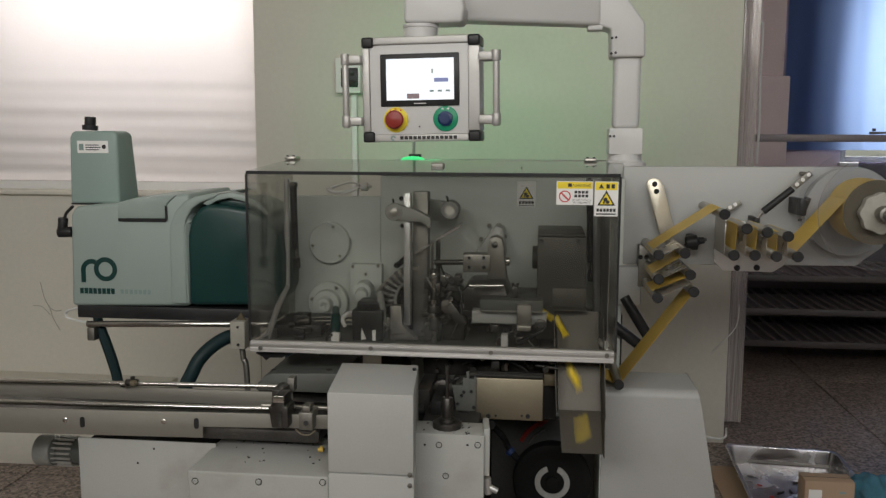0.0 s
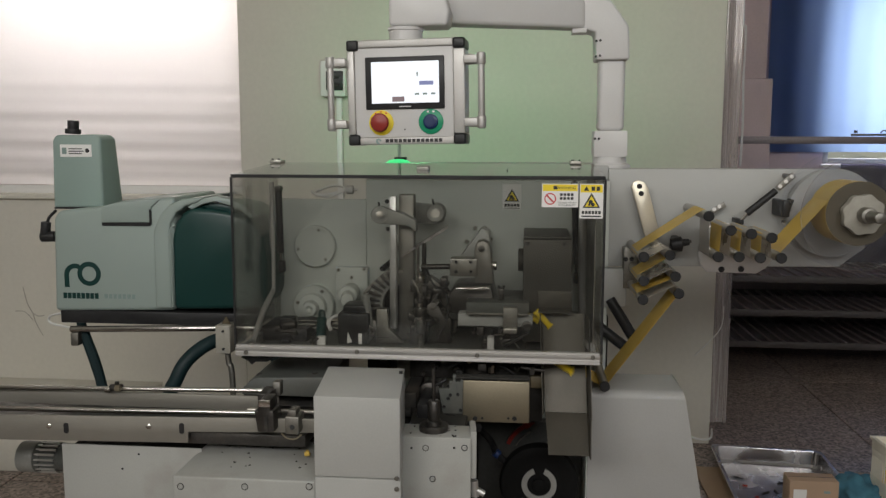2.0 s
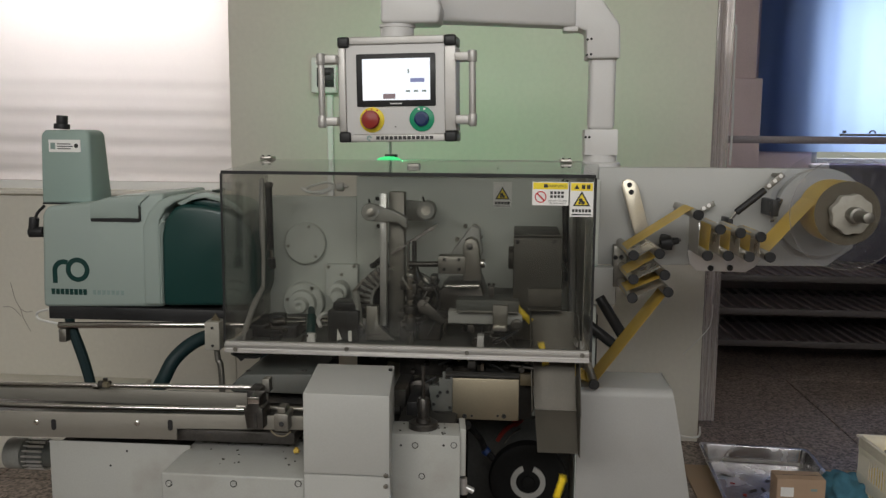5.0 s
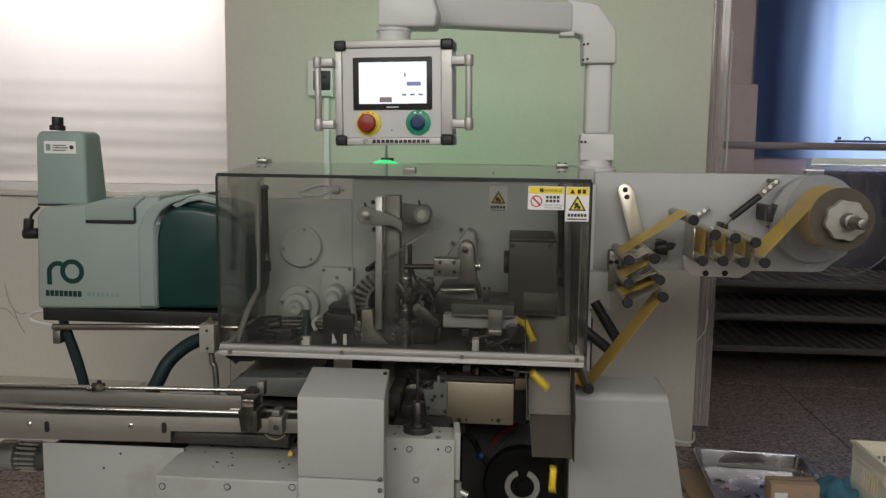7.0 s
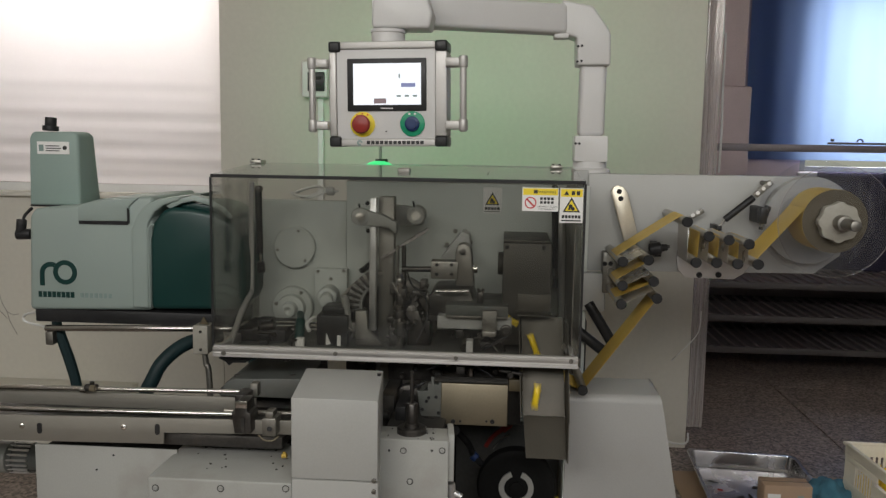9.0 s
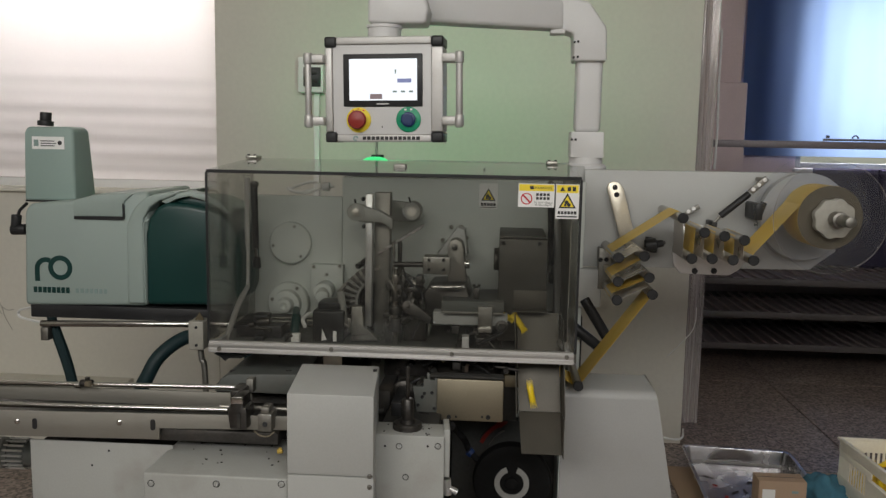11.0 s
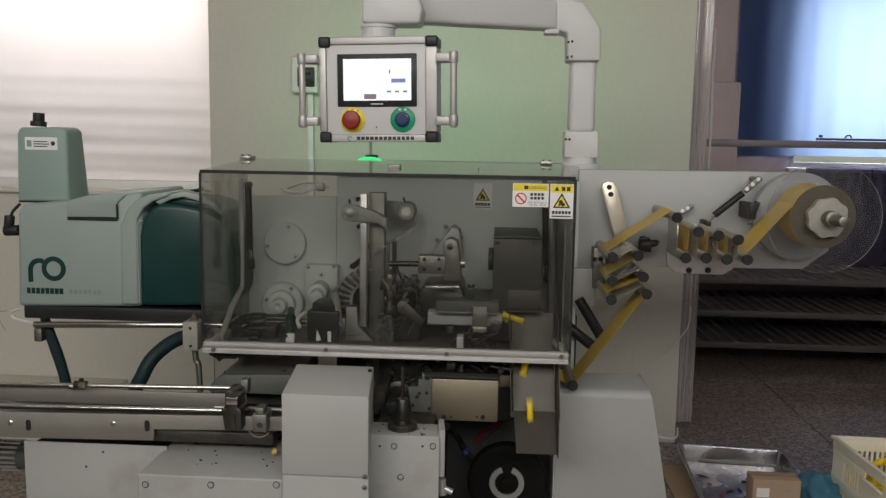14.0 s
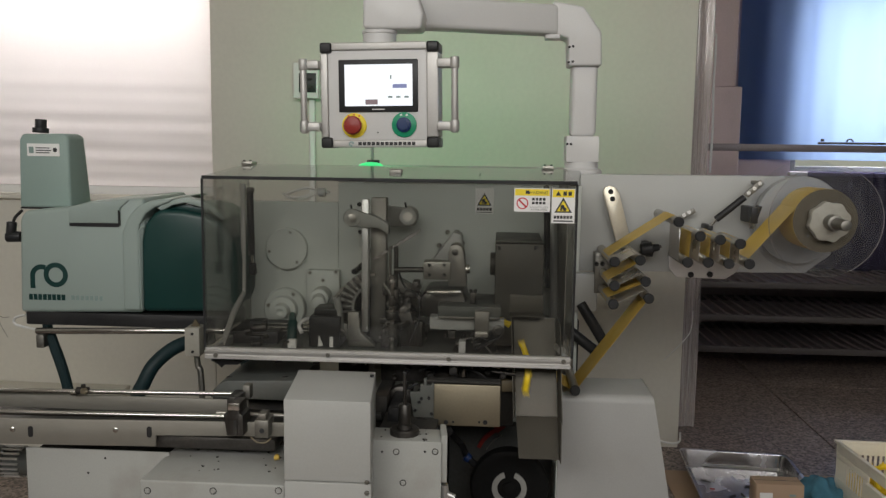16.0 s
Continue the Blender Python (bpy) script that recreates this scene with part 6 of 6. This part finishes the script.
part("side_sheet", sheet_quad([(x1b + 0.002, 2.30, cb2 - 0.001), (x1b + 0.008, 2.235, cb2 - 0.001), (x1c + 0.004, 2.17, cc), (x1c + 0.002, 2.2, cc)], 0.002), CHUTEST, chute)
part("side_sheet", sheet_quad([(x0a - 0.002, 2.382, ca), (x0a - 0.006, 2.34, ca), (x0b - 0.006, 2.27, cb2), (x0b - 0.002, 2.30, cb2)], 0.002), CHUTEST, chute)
part("hanger", box(x1a - 0.02, x1a + 0.0, 2.384, 2.62, ca - 0.06, ca - 0.04, 0.002), DULL, chute)
guard = thing("white_guard", (0.339, 2.300, 0.514), "rounded white sheet-metal guard beside the chute", "guard")
bm = bmesh.new()
gz = [0.780, 0.780]
zt = 0.782
prof = [(2.62, zt), (2.455, zt)] + [(2.455 - 0.025 * math.sin(radians(a)), zt - 0.025 * (1 - math.cos(radians(a)))) for a in range(10, 91, 10)] + [(2.43, zt - 0.2), (2.44, 0.25), (2.45, 0.0)]
xl = 0.192


def right_edge(z):
    """The guard widens downwards and has a cut top corner."""
    d = zt - z
    k = (0.528 - 0.471) / (0.783 - 0.473)
    return 0.471 + (d - 0.035) * k if d > 0.035 else 0.471 - (0.035 - d) * 0.25


rings = []
for yy, zz in prof:
    rings.append([bm.verts.new((xl + (right_edge(zz) - xl) * i / 6, yy, zz)) for i in range(7)])
back = [bm.verts.new((right_edge(zz) - 0.004, 2.64, zz)) for yy, zz in prof]
for k in range(len(prof) - 1):
    for i in range(6):
        bm.faces.new((rings[k][i], rings[k][i + 1], rings[k + 1][i + 1], rings[k + 1][i]))
    bm.faces.new((rings[k][6], back[k], back[k + 1], rings[k + 1][6]))
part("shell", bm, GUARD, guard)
part("side_plate", box(xl - 0.004, xl - 0.001, 2.43, 2.62, 0.0, zt - 0.08, 0.001), PLATE, guard)

# ---- things on the floor ----
card = thing("cardboard_sheet", (0.820, 3.714, 0.004), "flattened brown cardboard sheet on the floor", "cardboard")
part("sheet", box((0.787, 3.777, 0.004)[0], (0.787, 3.777, 0.004)[0] + 0.95, 2.7, (0.904, 3.870, 0.004)[1], 0.001, 0.008, 0.001), CARD, card)
A, B, C = Vector((0.892, 3.955, 0.085)), Vector((1.363, 3.913, 0.085)), Vector((0.858, 3.292, 0.085))
ux, vx = (B - A), (C - A)
tray = thing("steel_tray", A + (ux + vx) / 2 - Vector((0, 0, 0.085)), "shallow stainless steel tray with scraps inside", "tray")


def on_tray(u, v, z):
    p = A + ux * u + vx * v * 1.35
    return Vector((p.x, p.y, z))


def tray_loop(inset, z, n=6):
    lu, lv = ux.length, vx.length * 1.35
    pts = rounded(inset / lu, 1 - inset / lu, inset / lv, 1 - inset / lv, 0.055, n)
    return [on_tray(u, v, z) for u, v in pts]


for name, levels in (("rim", ((-0.012, 0.076), (-0.012, 0.084), (-0.006, 0.0855), (0.003, 0.083))), ("pan", ((0.0035, 0.0825), (0.005, 0.078), (0.012, 0.022), (0.022, 0.0115), (0.12, 0.011)))):
    bm = bmesh.new()
    loops = [[bm.verts.new(p) for p in tray_loop(i, z)] for i, z in levels]
    for a, b in zip(loops, loops[1:]):
        for i in range(len(a)):
            bm.faces.new((a[i], a[(i + 1) % len(a)], b[(i + 1) % len(a)], b[i]))
    if name == "pan":
        bm.faces.new(loops[-1])
    bmesh.ops.recalc_face_normals(bm, faces=bm.faces)
    bmesh.ops.solidify(bm, geom=bm.faces[:], thickness=0.0015)
    part(name, bm, TRAYST, tray)
for k in range(22):
    u, v = rnd.uniform(0.15, 0.75), rnd.uniform(0.2, 0.75)
    a, l = rnd.uniform(0, math.pi), rnd.uniform(0.005, 0.02)
    c = on_tray(u, v, 0.0125)
    d = Vector((math.cos(a), math.sin(a), 0)) * l
    solo("scrap", cyl(c - d + Vector((0, 0, 0.003)), c + d + Vector((0, 0, 0.003)), rnd.uniform(0.002, 0.004), 7), rnd.choice((BLACK, DARKST, BLACK, BLACK, DARKST, RED)), "small dark scrap lying in the steel tray", "scrap", group="scraps in the tray")
solo("steel_ruler", prism([(0, 0), (0.16, 0), (0.16, 0.03), (0, 0.03)], -0.001, 0.001, 0), STEEL, "short flat steel strip lying in the tray", "strip", at=(0, 0, 0)).matrix_world = Matrix.Translation(on_tray(0.72, 0.5, 0.016)) @ Euler((radians(90), 0, radians(50))).to_matrix().to_4x4()
cp = Vector((1.052, 3.405, 0.160))
carton = thing("cardboard_carton", (cp.x + 0.1, cp.y - 0.1, 0.0), "small closed brown cardboard carton with white label", "carton")
part("box", box(cp.x, cp.x + 0.187, cp.y - 0.09, cp.y, 0.013, 0.178, 0.003), CARD, carton)
part("label_sheet", box(cp.x + 0.015, cp.x + 0.065, cp.y - 0.0912, cp.y - 0.0901, 0.105, 0.143, 0), PAPER, carton)
part("print_mark", box(cp.x + 0.13, cp.x + 0.155, cp.y - 0.0910, cp.y - 0.0901, 0.130, 0.140, 0), GREY_INK, carton)
part("flap_seam", box(cp.x + 0.002, cp.x + 0.185, cp.y - 0.046, cp.y - 0.044, 0.1780, 0.1788, 0), VOID, carton)
rag = bmesh.new()
bmesh.ops.create_icosphere(rag, subdivisions=4, radius=1)
rp = Vector((1.367, 3.511, 0.080))
for v in rag.verts:
    n = noise.noise(v.co * 2.2) * 0.35 + noise.noise(v.co * 5.5) * 0.16
    v.co = Vector((rp.x + v.co.x * 0.085 * (1 + n), rp.y - 0.05 + v.co.y * 0.12 * (1 + n), max(0.002, 0.065 + v.co.z * 0.085 * (1 + n))))
solo("blue_rag", rag, BLUECLOTH, "crumpled blue cloth lying on the floor", "cloth", smooth=80)
solo("black_cap", lathe([(0.045, 0), (0.05, 0.02), (0.045, 0.05), (0.02, 0.062), (0.0001, 0.064)], Vector((1.388, 3.565, 0.000)) + Vector((0.02, 0.0, 0.002)), (0, 0, 1), 28), BLACK, "round black plastic cap by the blue cloth", "cap")
# crate
CZT = 0.32
K0, K1, K2 = Vector((1.412, 3.466, 0.320)), Vector((1.643, 3.457, 0.320)), Vector((1.441, 3.029, 0.320))
e1 = (K1 - K0).normalized()
e2 = Vector((e1.y, -e1.x, 0))
e2 = (K2 - K0).normalized() if abs((K2 - K0).normalized().dot(e1)) < 0.6 else e2
e2.z = 0
crate = thing("plastic_crate", (K0.x + 0.25, K0.y - 0.2, 0), "cream slotted plastic crate filled with yellow sachets", "crate")


def crate_box(a0, a1, b0, b1, z0, z1, w=0.002):
    bm = box(a0, a1, b0, b1, z0, z1, w)
    for v in bm.verts:
        p = K0 + e1 * v.co.x + e2 * v.co.y
        v.co = Vector((p.x, p.y, v.co.z))
    bmesh.ops.recalc_face_normals(bm, faces=bm.faces)
    return bm


CL, CW = 0.42, 0.62
part("floor_panel", crate_box(0.004, CL - 0.004, 0.004, CW - 0.004, 0.002, 0.008), CRATE, crate)
for b in (0.0, CW - 0.004):
    for z0, z1 in ((0.0, 0.03), (0.14, 0.17), (0.26, CZT - 0.012)):
        part("rail", crate_box(0.0, CL, b, b + 0.004, z0, z1, 0.001), CRATE, crate)
    for k in range(20):
        a = 0.008 + k * 0.0204
        for z0, z1 in ((0.0302, 0.1398), (0.1702, 0.2598)):
            part("slat", crate_box(a, a + 0.010, b + 0.0005, b + 0.0035, z0, z1, 0), CRATE, crate)
for a in (0.0, CL - 0.004):
    for z0, z1 in ((0.0, 0.04), (0.115, 0.165), (0.271, CZT - 0.012)):
        part("rail", crate_box(a, a + 0.004, 0.0045, CW - 0.0045, z0, z1, 0.001), CRATE, crate)
    for b0, b1 in ((0.0045, 0.2695), (0.4005, CW - 0.0045)):
        part("rail", crate_box(a, a + 0.004, b0, b1, 0.2455, 0.2705, 0.001), CRATE, crate)
    for z0, z1 in ((0.0405, 0.1145), (0.1655, 0.245)):
        for b0, b1 in ((0.0045, 0.095), (0.225, 0.445), (0.575, CW - 0.0045)):
            part("side_panel", crate_box(a + 0.0003, a + 0.0037, b0, b1, z0, z1, 0), CRATE, crate)
        for k in range(6):
            for b0 in (0.105, 0.455):
                part("slat", crate_box(a + 0.0005, a + 0.0035, b0 + k * 0.0204, b0 + 0.009 + k * 0.0204, z0, z1, 0), CRATE, crate)
part("hand_hole_lip", crate_box(-0.012, 0.0, 0.268, 0.402, 0.238, 0.2448, 0.002), CRATE, crate)
for a0, a1, b0, b1 in ((-0.008, CL + 0.008, -0.008, 0.008), (-0.008, CL + 0.008, CW - 0.008, CW + 0.008), (-0.008, 0.008, 0.0085, CW - 0.0085), (CL - 0.008, CL + 0.008, 0.0085, CW - 0.0085)):
    part("rim", crate_box(a0, a1, b0, b1, CZT - 0.0118, CZT, 0.003), CRATE, crate)

# ---- back room rack ----
rack = thing("slatted_rack", (2.6, 5.9, 0), "dark steel rack with slatted shelves", "rack")
RX0, RX1, RY0, RY1 = 1.25, 4.4, 5.6, 6.3
for x in (RX0 + 0.02, 2.85, RX1):
    for y in (RY0, RY1):
        part("post", box(x - 0.02, x + 0.02, y - 0.02, y + 0.02, 0, 1.62, 0.003), RACK, rack)
part("top_bar", box(1.325, RX1, 5.545, 5.579, 1.490, 1.536, 0.003), RACKTRAY, rack)
for z in (0.612, 0.393, 0.182):
    part("front_rail", box(RX0, RX1, 5.56, 5.579, z - 0.006, z + 0.034, 0.003), RACKRAIL, rack)
    part("rear_rail", box(RX0, RX1, 6.322, 6.34, z - 0.006, z + 0.034, 0.003), RACKRAIL, rack)
    part("shelf_sheet", box(RX0, RX1, 5.581, 6.32, z - 0.012, z - 0.008, 0), RACKTRAY, rack)
    for k in range(40):
        x = RX0 + 0.04 + k * 0.078
        part("slat", box(x, x + 0.016, 5.582, 6.318, z + 0.022, z + 0.036, 0.002), RACK, rack)
part("back_panel", box(RX0, RX1, 6.345, 6.355, 0.02, 1.31, 0), RACKTRAY, rack)
for k, (x0, x1) in enumerate(((3.0, 3.7),)):
    part("dark_tray", box(x0, x1, 5.66, 6.2, 0.403 + 0.037, 0.403 + 0.12, 0.01), RACKTRAY, rack)
hook = thing("hanging_rail", (2.107, 5.560, 1.543), "thin dark rail with hooks on the rack top", "hook rail")
part("rod", box(2.016, RX1, 5.55, 5.57, 1.540, 1.554, 0.001), DARKST, hook)
part("hook", ring_sector(2.211, 1.556, 0.014, 0.022, 0, 180, 5.555, 5.565), DARKST, hook)
part("peg", box(2.033, 2.050, 5.55, 5.57, 1.557, 1.574, 0.001), DARKST, hook)

# ---- yellow sachets ----
def sachet_mesh():
    """A pillow sachet 62 mm long with crimped, slightly flared ends."""
    bm = bmesh.new()
    st = [(-0.031, 0.0105, 0.0006), (-0.0255, 0.0095, 0.0008), (-0.022, 0.0080, 0.0040), (-0.012, 0.0088, 0.0062), (0.0, 0.0090, 0.0066), (0.012, 0.0088, 0.0060), (0.022, 0.0080, 0.0040), (0.0255, 0.0095, 0.0008), (0.031, 0.0105, 0.0006)]
    rings_ = [[bm.verts.new((x, h * math.sin(a), w * math.cos(a))) for a in (2 * math.pi * k / 10 for k in range(10))] for x, w, h in st]
    for a, b in zip(rings_, rings_[1:]):
        for i in range(10):
            bm.faces.new((a[i], a[(i + 1) % 10], b[(i + 1) % 10], b[i]))
    bm.faces.new(rings_[0])
    bm.faces.new(rings_[-1])
    return finish(bm, "sachet", YELLOW, 50)


SACHET = sachet_mesh()
# release time, sideways drift, lean in degrees, and the moment of that lean
DROPS = [
    (-0.455, 0.002, 40, 0.455),
    (-0.33, 0.006, -60, 0.33),
    (-0.11, 0.002, -60, 0.11),
    (0.11, 0.020, -40, 0.39),
    (0.48, 0.044, 88, 0.52),
    (0.70, 0.001, 60, 0.30),
    (1.02, -0.010, -60, 0.48),
    (1.18, 0.006, -15, 0.32),
    (1.38, -0.010, -88, 0.12),
    (1.74, 0.022, -35, 0.26),
    (1.98, -0.008, -50, 0.52),
    (2.24, -0.000, -75, 0.26),
    (2.41, -0.002, -65, 0.09),
    (2.66, 0.006, -70, 0.34),
    (2.80, -0.002, -80, 0.20),
    (3.13, 0.017, -75, 0.37),
    (3.32, -0.001, -60, 0.18),
    (3.51, 0.002, -30, 0.49),
    (3.52, -0.009, 20, 0.48),
    (3.74, -0.006, -65, 0.26),
    (3.91, 0.002, -70, 0.09),
    (4.20, -0.005, -80, 0.30),
    (4.48, -0.007, -80, 0.30),
    (4.77, -0.001, -80, 0.30),
    (5.05, -0.009, -60, 0.30),
    (5.34, 0.008, 85, 0.30),
    (5.62, -0.005, -50, 0.30),
    (5.91, -0.006, 85, 0.30),
    (6.20, -0.016, -50, 0.30),
    (6.31, -0.001, -60, 0.19),
    (6.50, -0.007, 88, 0.50),
    (6.69, -0.007, -45, 0.31),
    (6.91, -0.006, -65, 0.09),
    (7.18, -0.003, 2, 0.32),
    (7.39, -0.006, -88, 0.11),
    (7.60, 0.012, 60, 0.40),
    (7.75, 0.000, 88, 0.25),
    (8.08, -0.007, -45, 0.42),
    (8.24, 0.017, 80, 0.26),
    (8.44, -0.005, -65, 0.06),
    (8.65, -0.006, 88, 0.35),
    (8.82, 0.016, -70, 0.18),
    (9.09, 0.001, -80, 0.30),
    (9.35, -0.000, -50, 0.30),
    (9.61, -0.005, -50, 0.30),
    (9.88, 0.007, -80, 0.30),
    (10.14, -0.002, -60, 0.30),
    (10.40, 0.003, -60, 0.30),
    (10.66, -0.007, -80, 0.30),
    (10.93, -0.009, -60, 0.30),
    (11.19, 0.004, 5, 0.31),
    (11.40, -0.002, -75, 0.10),
    (11.64, 0.008, 80, 0.36),
    (12.03, 0.001, 60, 0.47),
    (12.23, 0.024, -55, 0.27),
    (12.535, -0.008, 72, 0.465),
    (12.70, -0.003, 85, 0.30),
    (12.87, 0.010, -75, 0.13),
    (13.18, 0.001, 70, 0.32),
    (13.32, -0.004, -50, 0.18),
    (13.62, -0.002, -88, 0.38),
    (13.72, 0.000, 85, 0.28),
    (13.98, 0.018, 80, 0.52),
    (14.17, 0.034, -60, 0.33),
    (14.48, 0.003, 80, 0.52),
    (14.56, 0.050, -80, 0.44),
    (14.64, 0.011, 60, 0.36),
    (15.02, 0.027, 80, 0.48),
    (15.43, -0.004, -60, 0.07),
    (15.72, -0.006, 80, 0.28),
    (15.84, 0.005, -75, 0.16),
]
FALL = [(0.0, 0.046, 2.368, 1.009), (0.1, 0.062, 2.355, 0.978), (0.2, 0.079, 2.335, 0.928), (0.3, 0.096, 2.305, 0.850), (0.4, 0.115, 2.255, 0.714), (0.5, 0.131, 2.150, 0.628), (0.6, 0.140, 2.080, 0.528)]


falling = []
rs = random.Random(11)
SX, SZ = 0.018, 0.95
for k, d in enumerate(DROPS):
    ob = tagged(new("sachet", SACHET), "small filled yellow film sachet falling down the chute", "sachet", "sachets from the machine")
    falling.append((ob, d, pose(SX + 0.032 * (k % 3), 2.44 + 0.07 * (k // 3 % 3), SZ + 0.026 * (k // 9), 0, 0, 90)))
held = new("wrapped_piece", SACHET)
held.parent, held.matrix_basis = machine, Matrix.Translation(-ORIGIN[machine]) @ pose(*(0.014, 2.390, 1.005), 0, 24, 0)
for k in range(190):
    a, b = rs.uniform(0.03, CL - 0.03), rs.uniform(0.03, CW - 0.03)
    h = 0.195 + 0.04 * min(1.0, a / 0.3) + 0.02 * math.sin(a * 9) * math.cos(b * 8) + rs.uniform(-0.02, 0.012)
    p = K0 + e1 * a + e2 * b
    tagged(new("sachet", SACHET), "yellow film sachet heaped in the crate", "sachet", "sachets in the crate").matrix_world = pose(p.x, p.y, h, rs.uniform(-40, 40), rs.uniform(-30, 30), rs.uniform(0, 360))
part("fill", crate_box(0.006, CL - 0.006, 0.006, CW - 0.006, 0.0085, 0.185, 0.02), YELLOW, crate, "packed yellow sachets")


def motions():
    fall_z = FALL[0][3]
    for k, (ob, (t0, drift, lean, when), rest) in enumerate(falling):
        pick = random.Random(100 + k)
        spin = pick.choice((-1, 1)) * pick.uniform(60, 150)
        pile = pose(0.05 + pick.uniform(-0.08, 0.09), 1.98 + pick.uniform(-0.12, 0.1), 0.012 + 0.009 * (k // 9), 0, 0, pick.uniform(0, 90))
        rows_ = []
        for s, x, y, z in FALL:
            ang = lean + spin * (s - when) if s > when else lean + (-45 - lean) * max(-1, min(1, (when - s) * 1.6))
            rows_.append((t0 + s, pose(x + drift * (min(1.0, s / when) if when > 0.02 else 1.0), y, z, pick.uniform(-18, 18), -ang, 0)))
        rows_.insert(0, (t0 - 0.1, pose(FALL[0][1] - 0.03, FALL[0][2] + 0.03, fall_z, 0, 30, 0)))
        rows_.insert(0, (t0 - 0.25, rest))
        rows_ += [(t0 + 0.7, pose(FALL[-1][1] + drift + 0.01, 2.03, 0.30, 0, -lean - spin * 0.4, 0)), (t0 + 0.85, pile)]
        inside = [(t, m) for t, m in rows_ if 0.0 < t < 16.0]
        early = [m for t, m in rows_ if t <= 0.0]
        late = [m for t, m in rows_ if t >= 16.0]
        first = early[-1] if early else rest
        last = late[0] if late else pile
        walk(ob, [(0.0, first), *inside, (16.0, last)])
    cycle = 0.27
    steps = [0.09 * k for k in range(178) if 0.09 * k < 16] + [16.0]
    j = jaw.location.copy()
    walk(jaw, [(t, pose(j.x + 0.007 * math.sin(2 * math.pi * t / cycle), j.y, j.z + 0.003 * math.cos(2 * math.pi * t / cycle))) for t in steps])
    c = crank.location.copy()
    walk(crank, [(t, pose(c.x, c.y, c.z, 0, 22 * math.sin(2 * math.pi * t / cycle), 0)) for t in steps])
    w = wheel.location.copy()
    walk(wheel, [(t, pose(w.x, w.y, w.z, 0, 30 * t / cycle, 0)) for t in steps])
    r = ROT["reel"].location.copy()
    walk(ROT["reel"], [(0.5 * k, pose(r.x, r.y, r.z, 0, -30 * k, 0)) for k in range(33)])


motions()
